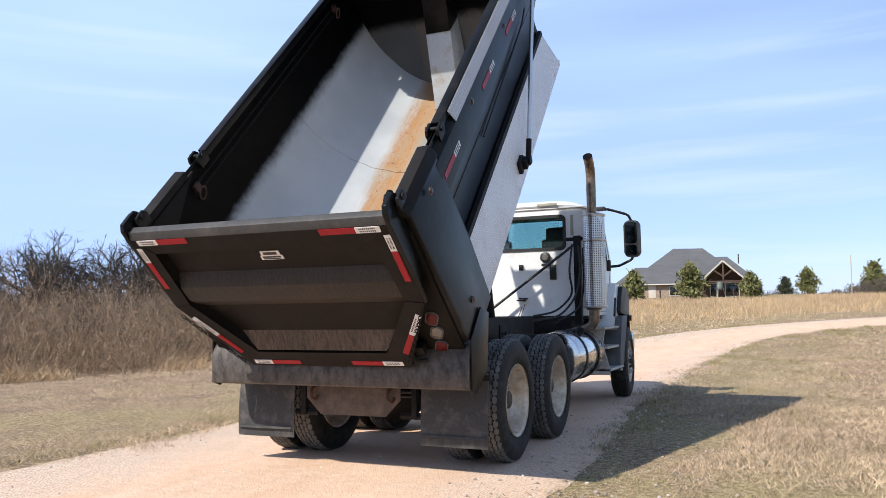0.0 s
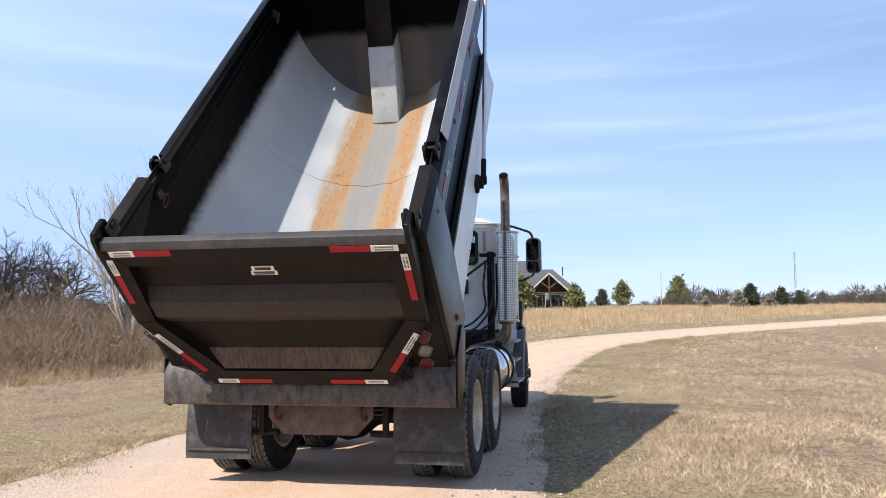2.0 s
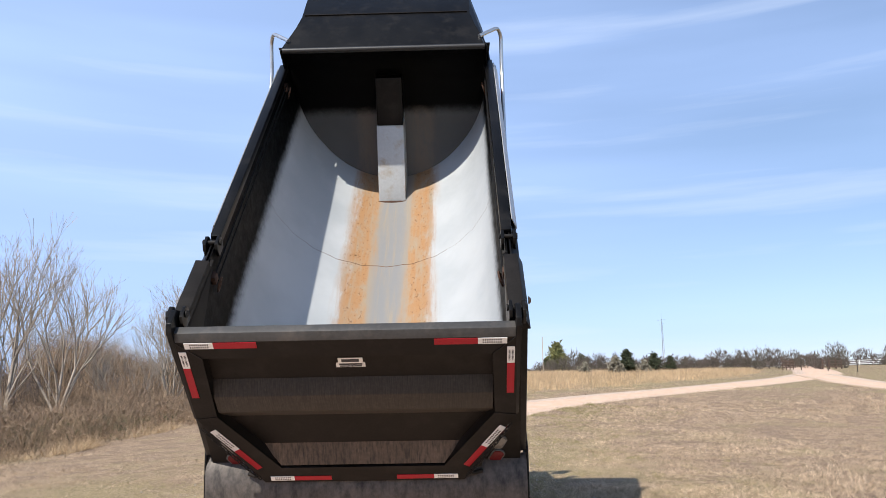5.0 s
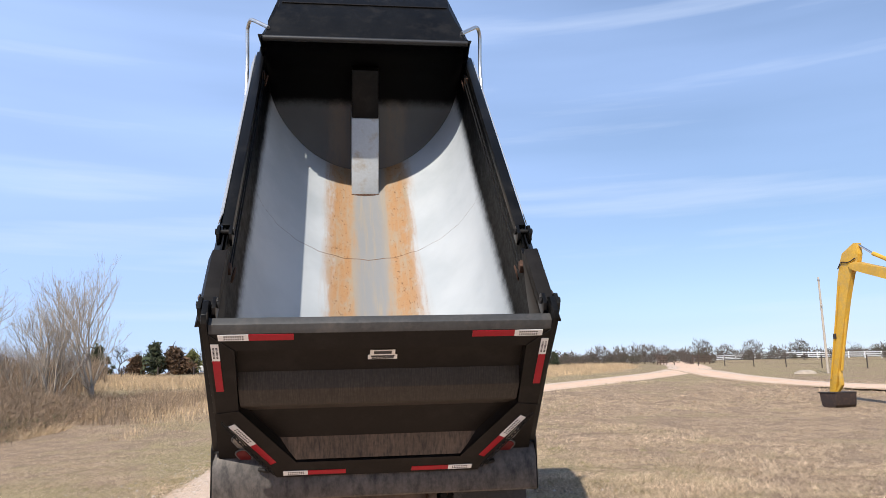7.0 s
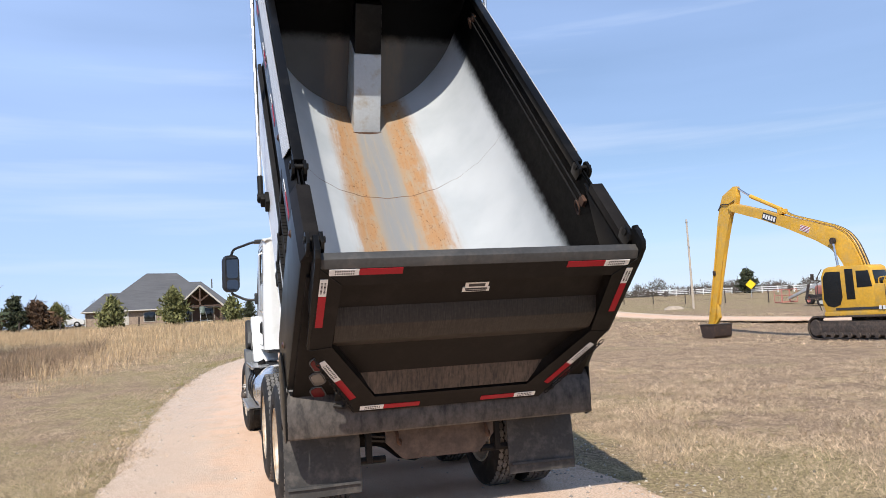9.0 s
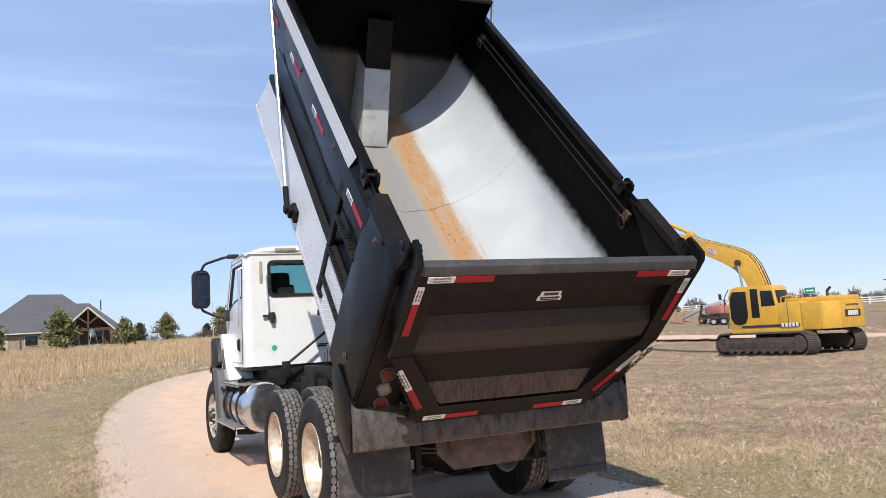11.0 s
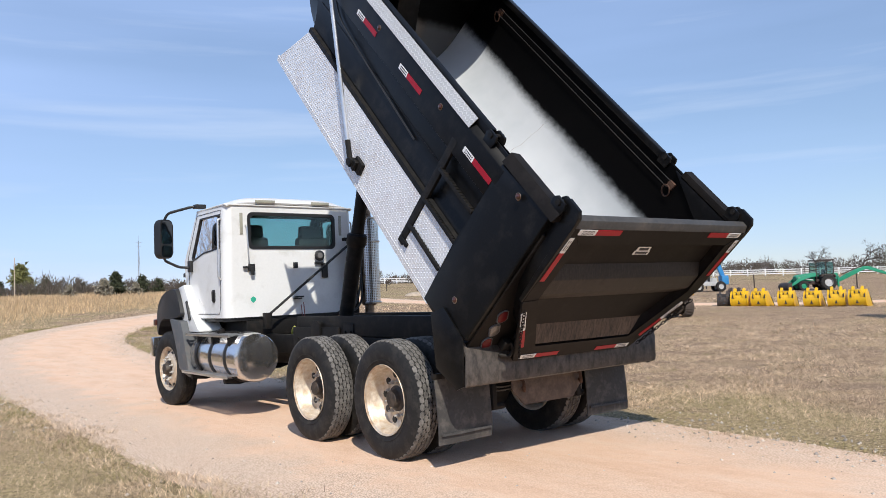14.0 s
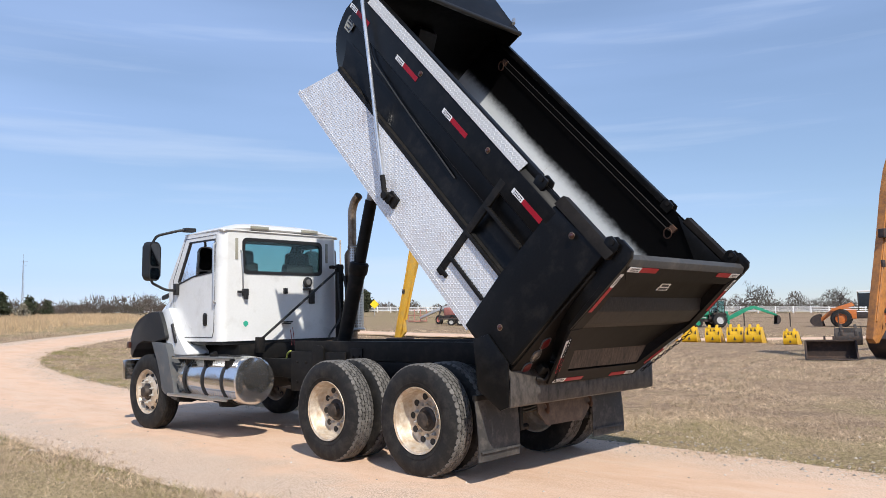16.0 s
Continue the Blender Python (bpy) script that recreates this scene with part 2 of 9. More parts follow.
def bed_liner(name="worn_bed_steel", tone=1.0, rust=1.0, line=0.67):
    """Worn grey steel with rust along the run-off lines; black overspray high on the sides. A low tone puts shade into
    the grey.
    """
    m = bpy.data.materials.new(name)
    m.use_nodes = True
    n, l, b = nodes_of(m)
    co = n.new("ShaderNodeTexCoord")
    sep = n.new("ShaderNodeSeparateXYZ")
    l.new(co.outputs["Object"], sep.inputs[0])

    def noise_of(scale, detail, rough, stretch_to):
        mp = n.new("ShaderNodeMapping")
        mp.inputs["Scale"].default_value = stretch_to
        t = n.new("ShaderNodeTexNoise")
        t.inputs["Scale"].default_value, t.inputs["Detail"].default_value, t.inputs["Roughness"].default_value = scale, detail, rough
        l.new(co.outputs["Object"], mp.inputs[0])
        l.new(mp.outputs[0], t.inputs["Vector"])
        return t.outputs["Fac"]

    def op(kind, *args):
        q = n.new("ShaderNodeMath")
        q.operation = kind
        for socket, v in zip(q.inputs, args):
            if isinstance(v, (int, float)):
                socket.default_value = v
            else:
                l.new(v, socket)
        return q.outputs[0]

    def ranged(v, a, c, lo=0.0, hi=1.0):
        q = n.new("ShaderNodeMapRange")
        q.interpolation_type = "SMOOTHSTEP"
        l.new(v, q.inputs["Value"])
        for key, value in (("From Min", a), ("From Max", c), ("To Min", lo), ("To Max", hi)):
            q.inputs[key].default_value = value
        return q.outputs["Result"]

    def over(fac, a, c):
        q = n.new("ShaderNodeMix")
        q.data_type = "RGBA"
        l.new(fac, q.inputs["Factor"])
        for key, v in (("A", a), ("B", c)):
            if isinstance(v, tuple):
                q.inputs[key].default_value = (*v, 1)
            else:
                l.new(v, q.inputs[key])
        return q.outputs["Result"]

    streak = noise_of(2.0, 8, 0.66, (6, 0.45, 1))
    speck = noise_of(14, 9, 0.75, (1, 0.8, 1))
    broad = noise_of(1.3, 4, 0.5, (1, 1, 1))
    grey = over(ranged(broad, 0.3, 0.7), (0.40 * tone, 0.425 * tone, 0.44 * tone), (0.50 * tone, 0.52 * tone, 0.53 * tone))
    side = op("ABSOLUTE", op("ADD", sep.outputs[0], -0.035))
    wander = op("ADD", side, op("MULTIPLY", op("SUBTRACT", streak, 0.5), 0.30))
    middle = ranged(wander, 0.50, 0.36, 0.0, rust)
    grey = over(middle, grey, (0.33, 0.27, 0.195))
    spine = op("MULTIPLY", ranged(wander, 0.235, 0.10, 0.0, rust), ranged(streak, 0.22, 0.55))
    grey = over(spine, grey, (0.235, 0.235, 0.235))
    near_band = ranged(op("ABSOLUTE", op("SUBTRACT", wander, 0.325)), 0.21, 0.05, 0.0, rust)
    blotch = noise_of(4.5, 9, 0.72, (1.6, 0.7, 1))
    band = op("MULTIPLY", near_band, op("MULTIPLY", ranged(blotch, 0.30, 0.56), ranged(streak, 0.24, 0.54)))
    grey = over(op("MULTIPLY", band, 0.97), grey, (0.375, 0.205, 0.095))
    burnt = op("MULTIPLY", near_band, op("MULTIPLY", ranged(noise_of(9, 9, 0.8, (1.3, 0.9, 1)), 0.54, 0.66), ranged(blotch, 0.45, 0.60)))
    grey = over(op("MULTIPLY", burnt, 0.75), grey, (0.26, 0.115, 0.04))
    dark_specks = op("MULTIPLY", ranged(op("ABSOLUTE", op("SUBTRACT", wander, 0.33)), 0.17, 0.05, 0.0, rust), ranged(noise_of(24, 7, 0.75, (1.4, 0.8, 1)), 0.57, 0.65))
    grey = over(dark_specks, grey, (0.16, 0.075, 0.03))
    spray = ranged(op("ADD", sep.outputs[2], op("ADD", op("MULTIPLY", op("SUBTRACT", broad, 0.5), 0.10), op("MULTIPLY", op("SUBTRACT", speck, 0.5), 0.10))), line, line + 0.16)
    l.new(over(spray, grey, (0.0022, 0.0022, 0.0024)), b.inputs["Base Color"])
    l.new(ranged(spray, 0.0, 1.0, 0.28, 0.05), b.inputs["Specular IOR Level"])
    l.new(ranged(speck, 0.2, 0.8, 0.38, 0.62), b.inputs["Roughness"])
    bp = n.new("ShaderNodeBump")
    bp.inputs["Strength"].default_value, bp.inputs["Distance"].default_value = 0.12, 0.002
    l.new(speck, bp.inputs["Height"])
    l.new(bp.outputs["Normal"], b.inputs["Normal"])
    return m


LINER = bed_liner()
# the front wall's shade is in this darker liner grey; black above is paint
BULK = bed_liner("shade_darkened_bulkhead_steel", 0.20, 0.12, 0.60)

# ---- mesh helpers ----
def finish(me, mat, angle=35):
    me.materials.append(mat)
    me.polygons.foreach_set("use_smooth", [True] * len(me.polygons))
    me.set_sharp_from_angle(angle=radians(angle))
    return me


def part(name, bm, mat, parent=None, label="", m=None, angle=35):
    """One bmesh as one mesh object, under a thing or a part."""
    bmesh.ops.recalc_face_normals(bm, faces=bm.faces)
    me = bpy.data.meshes.new(name)
    bm.to_mesh(me)
    bm.free()
    finish(me, mat, angle)
    return place(name, me, parent, label, m)


def place(name, me, parent=None, label="", m=None):
    ob = new(name, me)
    if parent:
        ob.parent = parent
    if m is not None:
        ob.matrix_basis = m
    if label:
        ob["label"] = label
    return ob


def thing(name, label, category, m=None, group="", kind=""):
    return tagged(place(name, None, None, "", m), label, category, group, kind)


def box(bm, centre, size, bevel=0.0, turn=None):
    r = bmesh.ops.create_cube(bm, size=1.0)
    vs = r["verts"]
    bmesh.ops.scale(bm, vec=size, verts=vs)
    if bevel:
        es = {e for v in vs for e in v.link_edges}
        vs = list({v for f in bmesh.ops.bevel(bm, geom=list(es), offset=bevel, segments=2, affect="EDGES", profile=0.6)["faces"] for v in f.verts} | {v for v in vs if v.is_valid})
    if turn is not None:
        bmesh.ops.transform(bm, matrix=turn, verts=vs)
    bmesh.ops.translate(bm, vec=centre, verts=vs)
    return bm


def prism(bm, outline, a, b, axis="x", bevel=0.0):
    """A polygon in the two other axes, drawn out along axis from a to b."""
    def at(p, q, d):
        return {"x": (d, p, q), "y": (p, d, q), "z": (p, q, d)}[axis]
    lo = [bm.verts.new(at(p, q, a)) for p, q in outline]
    hi = [bm.verts.new(at(p, q, b)) for p, q in outline]
    n = len(outline)
    fs = [bm.faces.new(lo[::-1]), bm.faces.new(hi)]
    fs += [bm.faces.new((lo[i], lo[(i + 1) % n], hi[(i + 1) % n], hi[i])) for i in range(n)]
    if bevel:
        es = {e for f in fs for e in f.edges}
        bmesh.ops.bevel(bm, geom=list(es), offset=bevel, segments=2, affect="EDGES", profile=0.6)
    return bm


def tube(bm, pts, r, seg=8, cap=True):
    """A round bar along points; r is one radius, or one for each point."""
    pts = [Vector(p) for p in pts]
    rs = r if isinstance(r, (list, tuple)) else [r] * len(pts)
    side = None
    rings = []
    for i, p in enumerate(pts):
        d = (pts[min(i + 1, len(pts) - 1)] - pts[max(i - 1, 0)]).normalized()
        if side is None:
            side = d.orthogonal().normalized()
        side = (side - d * side.dot(d)).normalized()
        up = d.cross(side)
        rings.append([bm.verts.new(p + rs[i] * (math.cos(a) * side + math.sin(a) * up)) for a in (2 * math.pi * k / seg for k in range(seg))])
    for lo, hi in zip(rings, rings[1:]):
        for k in range(seg):
            bm.faces.new((lo[k], lo[(k + 1) % seg], hi[(k + 1) % seg], hi[k]))
    if cap:
        bm.faces.new(rings[0][::-1])
        bm.faces.new(rings[-1])
    return bm


def bent(pts, radius=0.08, steps=5):
    """Points with their corners rounded."""
    pts = [Vector(p) for p in pts]
    res = [pts[0]]
    for a, p, c in zip(pts, pts[1:], pts[2:]):
        u, v = (a - p), (c - p)
        k = min(radius, u.length * 0.45, v.length * 0.45)
        s, e = p + u.normalized() * k, p + v.normalized() * k
        res += [s * (1 - t) ** 2 + p * 2 * t * (1 - t) + e * t * t for t in (i / steps for i in range(steps + 1))]
    return res + [pts[-1]]


def lathe(bm, profile, n=32, centre=(0, 0, 0), axis="x", closed=False):
    """Spin (radius, along) points round an axis."""
    def at(r, d, a):
        p, q = r * math.cos(a), r * math.sin(a)
        v = {"x": (d, p, q), "y": (p, d, q), "z": (p, q, d)}[axis]
        return (v[0] + centre[0], v[1] + centre[1], v[2] + centre[2])
    rings = [[bm.verts.new(at(r, d, 2 * math.pi * k / n)) for k in range(n)] if r > 1e-5 else [bm.verts.new(at(0, d, 0))] for r, d in profile]
    pairs = list(zip(rings, rings[1:])) + ([(rings[-1], rings[0])] if closed else [])
    for lo, hi in pairs:
        for k in range(n):
            j = (k + 1) % n
            ring = [lo[k % len(lo)], lo[j % len(lo)], hi[j % len(hi)], hi[k % len(hi)]]
            ring = [v for i, v in enumerate(ring) if v not in ring[:i]]
            if len(ring) > 2:
                bm.faces.new(ring)
    return bm


def sheet(bm, f, nu, nv):
    """A grid of quads through f(s, t), s and t from 0 to 1."""
    vs = [[bm.verts.new(f(i / nu, j / nv)) for j in range(nv + 1)] for i in range(nu + 1)]
    for i in range(nu):
        for j in range(nv):
            bm.faces.new((vs[i][j], vs[i + 1][j], vs[i + 1][j + 1], vs[i][j + 1]))
    return bm


def thicken(bm, t):
    bmesh.ops.recalc_face_normals(bm, faces=bm.faces)
    bmesh.ops.solidify(bm, geom=bm.faces[:], thickness=t)
    return bm


def B():
    return bmesh.new()


def np_mesh(name, verts, faces, mat):
    """A mesh from arrays; all faces have the same number of corners."""
    me = bpy.data.meshes.new(name)
    verts, faces = np.asarray(verts, np.float32), np.asarray(faces, np.int32)
    k = faces.shape[1]
    me.vertices.add(len(verts))
    me.vertices.foreach_set("co", verts.ravel())
    me.loops.add(faces.size)
    me.loops.foreach_set("vertex_index", faces.ravel())
    me.polygons.add(len(faces))
    me.polygons.foreach_set("loop_start", np.arange(0, faces.size, k, dtype=np.int32))
    me.update(calc_edges=True)
    me.materials.append(mat)
    return me


def stuff(name, me, label, category):
    return tagged(place(name, me), label, category, "", "stuff")

# ---- ground, road ----
def rise(y):
    """The land climbs gently away from the road."""
    t = np.clip((np.asarray(y, float) - 6) / 16, 0, 1)
    return 0.576 * (t**3 - t**4 / 2) + 0.036 * np.clip(np.asarray(y, float) - 22, 0, 88)


FENCE_A, FENCE_B = np.array((55.0, 140.0)), np.array((140.0, -16.0))


def land(x, y):
    """Ground height: the climb, a shallow hollow in the field, and a low bank under the white fence."""
    x, y = np.asarray(x, float), np.asarray(y, float)
    d = FENCE_B - FENCE_A
    off = ((x - FENCE_A[0]) * d[1] - (y - FENCE_A[1]) * d[0]) / np.hypot(*d)
    hollow = 0.36 * np.exp(-(((x - 21) / 7) ** 2) - ((y - 23.5) / 6.5) ** 2)
    return rise(y) - hollow + 0.58 * np.exp(-((off / 12) ** 2)) * np.clip((95 - y) / 60, 0, 1)


MID = np.array([(-0.75, -400), (-0.75, -60), (-0.73, -20), (-0.72, 0), (-0.70, 7), (-0.60, 12), (-0.35, 16), (0.0, 19), (0.75, 23.2), (2.1, 27), (4.2, 30.8), (6.7, 34.2), (10, 38.1), (13.3, 41.5), (16.8, 45.3), (21.5, 50.6), (30, 61), (36.5, 72), (41.5, 84.5), (47, 100), (56, 125), (66, 150)], float)


def smooth_line(pts, step=0.8):
    d = np.r_[0, np.cumsum(np.hypot(*np.diff(pts, axis=0).T))]
    s = np.arange(0, d[-1], step)
    line = np.stack([np.interp(s, d, pts[:, k]) for k in (0, 1)], 1)
    ker = np.hanning(11) / np.hanning(11).sum()
    return np.stack([np.convolve(np.pad(line[:, k], 5, "edge"), ker, "valid") for k in (0, 1)], 1)


ROAD = smooth_line(MID)
ROAD = ROAD[ROAD[:, 1] > -70]
TRACK = smooth_line(np.array([(34.5, 69), (31.5, 58), (28.9, 49), (27.2, 40), (26.9, 35), (28.5, 29), (31, 22), (35, 15), (41, 8), (50, 0), (60, -10)], float))


def off_road(x, y, line=ROAD):
    """Distance from the middle of a track, positive on its right."""
    p = np.stack([x, y], -1)
    best = np.full(len(p), 1e9)
    side = np.zeros(len(p))
    for i in range(0, len(line) - 1, 2):
        a, b = line[i], line[min(i + 2, len(line) - 1)]
        ab = b - a
        t = np.clip(((p - a) @ ab) / (ab @ ab), 0, 1)
        q = p - (a + t[:, None] * ab)
        d = np.hypot(q[:, 0], q[:, 1])
        s = np.sign(ab[1] * q[:, 0] - ab[0] * q[:, 1])
        side = np.where(d < best, s, side)
        best = np.minimum(d, best)
    return best * np.where(side == 0, 1, side)


def axis_steps(lo, hi, fine_lo, fine_hi, fine, coarse):
    return np.r_[np.arange(lo, fine_lo, coarse), np.arange(fine_lo, fine_hi, fine), np.arange(fine_hi, hi + 1, coarse)]


def ground_material():
    m = bpy.data.materials.new("dry_winter_grass_ground")
    m.use_nodes = True
    n, l, b = nodes_of(m)
    co = n.new("ShaderNodeTexCoord")

    def noise_of(scale, detail, rough=0.55, stretch_to=(1, 1, 1)):
        mp = n.new("ShaderNodeMapping")
        mp.inputs["Scale"].default_value = stretch_to
        t = n.new("ShaderNodeTexNoise")
        t.inputs["Scale"].default_value, t.inputs["Detail"].default_value, t.inputs["Roughness"].default_value = scale, detail, rough
        l.new(co.outputs["Object"], mp.inputs[0])
        l.new(mp.outputs[0], t.inputs["Vector"])
        return t.outputs["Fac"]

    def ramp(v, *stops):
        q = n.new("ShaderNodeValToRGB")
        e = q.color_ramp.elements
        while len(e) < len(stops):
            e.new(0.5)
        for k, (at, c) in zip(e, stops):
            k.position, k.color = at, (*c, 1)
        l.new(v, q.inputs[0])
        return q.outputs[0]

    def over(fac, a, c):
        q = n.new("ShaderNodeMix")
        q.data_type = "RGBA"
        l.new(fac, q.inputs["Factor"])
        l.new(a, q.inputs["A"])
        l.new(c, q.inputs["B"])
        return q.outputs["Result"]

    blade = noise_of(95, 5, 0.7, (1, 0.6, 1))
    clump = noise_of(17, 6, 0.72)
    both = n.new("ShaderNodeMix")
    both.inputs["Factor"].default_value = 0.40
    l.new(blade, both.inputs["A"])
    l.new(clump, both.inputs["B"])
    grain = both.outputs["Result"]
    straw = ramp(grain, (0.40, (0.060, 0.042, 0.030)), (0.465, (0.225, 0.156, 0.101)), (0.53, (0.38, 0.268, 0.172)), (0.60, (0.66, 0.495, 0.333)))
    brown = ramp(grain, (0.40, (0.040, 0.029, 0.021)), (0.48, (0.165, 0.114, 0.080)), (0.60, (0.37, 0.270, 0.195)))
    green = ramp(grain, (0.40, (0.060, 0.050, 0.024)), (0.47, (0.220, 0.180, 0.088)), (0.60, (0.54, 0.425, 0.235)))
    # greener along the verges of the lane
    xyz = n.new("ShaderNodeSeparateXYZ")
    l.new(co.outputs["Object"], xyz.inputs[0])
    away = n.new("ShaderNodeMath")
    away.operation = "SUBTRACT"
    l.new(xyz.outputs[0], away.inputs[0])
    away.inputs[1].default_value = -0.72
    out_ = n.new("ShaderNodeMath")
    out_.operation = "ABSOLUTE"
    l.new(away.outputs[0], out_.inputs[0])
    verge = n.new("ShaderNodeMapRange")
    l.new(out_.outputs[0], verge.inputs["Value"])
    for key, value in (("From Min", 2.6), ("From Max", 8.0), ("To Min", 0.17), ("To Max", 0.01)):
        verge.inputs[key].default_value = value
    lush = n.new("ShaderNodeMath")
    l.new(noise_of(0.42, 7, 0.68, (1.0, 0.7, 1)), lush.inputs[0])
    l.new(verge.outputs["Result"], lush.inputs[1])
    beyond = n.new("ShaderNodeMapRange")
    l.new(xyz.outputs[1], beyond.inputs["Value"])
    for key, value in (("From Min", 34.0), ("From Max", 50.0), ("To Min", 0.0), ("To Max", 0.15)):
        beyond.inputs[key].default_value = value
    both_lush = n.new("ShaderNodeMath")
    l.new(lush.outputs[0], both_lush.inputs[0])
    l.new(beyond.outputs["Result"], both_lush.inputs[1])
    where = ramp(both_lush.outputs[0], (0.54, (0, 0, 0)), (0.70, (0.72, 0.72, 0.72)))
    bare = ramp(noise_of(1.5, 8, 0.72, (1, 0.8, 1)), (0.455, (0, 0, 0)), (0.565, (0.62, 0.62, 0.62)))
    l.new(over(where, over(bare, straw, brown), green), b.inputs["Base Color"])
    b.inputs["Roughness"].default_value = 0.95
    b.inputs["Specular IOR Level"].default_value = 0.1
    bp = n.new("ShaderNodeBump")
    bp.inputs["Strength"].default_value, bp.inputs["Distance"].default_value = 0.45, 0.03
    l.new(grain, bp.inputs["Height"])
    l.new(bp.outputs["Normal"], b.inputs["Normal"])
    return m


def road_material():
    m = bpy.data.materials.new("sandy_gravel")
    m.use_nodes = True
    n, l, b = nodes_of(m)
    co = n.new("ShaderNodeTexCoord")
    at = n.new("ShaderNodeAttribute")
    at.attribute_name = "across"

    def noise_of(scale, detail, rough=0.55, stretch_to=(1, 1, 1)):
        mp = n.new("ShaderNodeMapping")
        mp.inputs["Scale"].default_value = stretch_to
        t = n.new("ShaderNodeTexNoise")
        t.inputs["Scale"].default_value, t.inputs["Detail"].default_value, t.inputs["Roughness"].default_value = scale, detail, rough
        l.new(co.outputs["Object"], mp.inputs[0])
        l.new(mp.outputs[0], t.inputs["Vector"])
        return t.outputs["Fac"]

    def ramp(v, *stops):
        q = n.new("ShaderNodeValToRGB")
        e = q.color_ramp.elements
        while len(e) < len(stops):
            e.new(0.5)
        for k, (pos, c) in zip(e, stops):
            k.position, k.color = pos, (*c, 1)
        l.new(v, q.inputs[0])
        return q.outputs[0]

    def over(fac, a, c):
        q = n.new("ShaderNodeMix")
        q.data_type = "RGBA"
        l.new(fac, q.inputs["Factor"])
        l.new(a, q.inputs["A"])
        l.new(c, q.inputs["B"])
        return q.outputs["Result"]

    sand = ramp(noise_of(2.2, 8, 0.68, (1, 0.35, 1)), (0.3, (0.64, 0.405, 0.265)), (0.5, (0.72, 0.487, 0.338)), (0.72, (0.74, 0.545, 0.405)))
    stone = n.new("ShaderNodeTexVoronoi")
    stone.inputs["Scale"].default_value = 62
    l.new(co.outputs["Object"], stone.inputs["Vector"])
    pebbles = ramp(stone.outputs["Distance"], (0.0, (0.86, 0.725, 0.60)), (0.38, (0.69, 0.555, 0.44)), (0.68, (0.33, 0.25, 0.19)))
    # loose stone lies between and outside the wheel tracks
    lane = n.new("ShaderNodeMath")
    lane.operation = "ADD"
    jitter = n.new("ShaderNodeMath")
    jitter.operation = "MULTIPLY_ADD"
    jitter.inputs[1].default_value, jitter.inputs[2].default_value = 0.5, -0.25
    l.new(noise_of(1.1, 6, 0.65), jitter.inputs[0])
    l.new(at.outputs["Fac"], lane.inputs[0])
    l.new(jitter.outputs[0], lane.inputs[1])
    loose = ramp(lane.outputs[0], (0.0, (0.88, 0.88, 0.88)), (0.24, (0.70, 0.70, 0.70)), (0.36, (0.15, 0.14, 0.14)), (0.40, (0.14, 0.14, 0.14)), (0.50, (0.25, 0.25, 0.25)), (0.58, (0.14, 0.14, 0.14)), (0.70, (0.08, 0.08, 0.08)), (0.86, (0.5, 0.5, 0.5)))
    # dry grass and earth creep over the edges
    rim = n.new("ShaderNodeMath")
    rim.operation = "SUBTRACT"
    l.new(at.outputs["Fac"], rim.inputs[0])
    rim.inputs[1].default_value = 0.5
    out_ = n.new("ShaderNodeMath")
    out_.operation = "ABSOLUTE"
    l.new(rim.outputs[0], out_.inputs[0])
    ragged = n.new("ShaderNodeMath")
    ragged.operation = "MULTIPLY_ADD"
    ragged.inputs[1].default_value = 0.30
    l.new(noise_of(2.6, 8, 0.78), ragged.inputs[0])
    l.new(out_.outputs[0], ragged.inputs[2])
    creep = ramp(ragged.outputs[0], (0.565, (0, 0, 0)), (0.625, (0.95, 0.95, 0.95)))
    turf = ramp(noise_of(60, 5, 0.7), (0.40, (0.085, 0.058, 0.036)), (0.48, (0.30, 0.205, 0.12)), (0.58, (0.66, 0.48, 0.30)))
    l.new(over(creep, over(loose, sand, pebbles), turf), b.inputs["Base Color"])
    b.inputs["Roughness"].default_value = 0.95
    b.inputs["Specular IOR Level"].default_value = 0.15
    bp = n.new("ShaderNodeBump")
    bp.inputs["Strength"].default_value, bp.inputs["Distance"].default_value = 0.4, 0.008
    l.new(stone.outputs["Distance"], bp.inputs["Height"])
    bp.invert = True
    bq = n.new("ShaderNodeBump")
    bq.inputs["Strength"].default_value, bq.inputs["Distance"].default_value = 0.5, 0.03
    l.new(noise_of(7, 8, 0.65), bq.inputs["Height"])
    l.new(bp.outputs["Normal"], bq.inputs["Normal"])
    l.new(bq.outputs["Normal"], b.inputs["Normal"])
    return m


GROUND = ground_material()
GRAVEL = road_material()


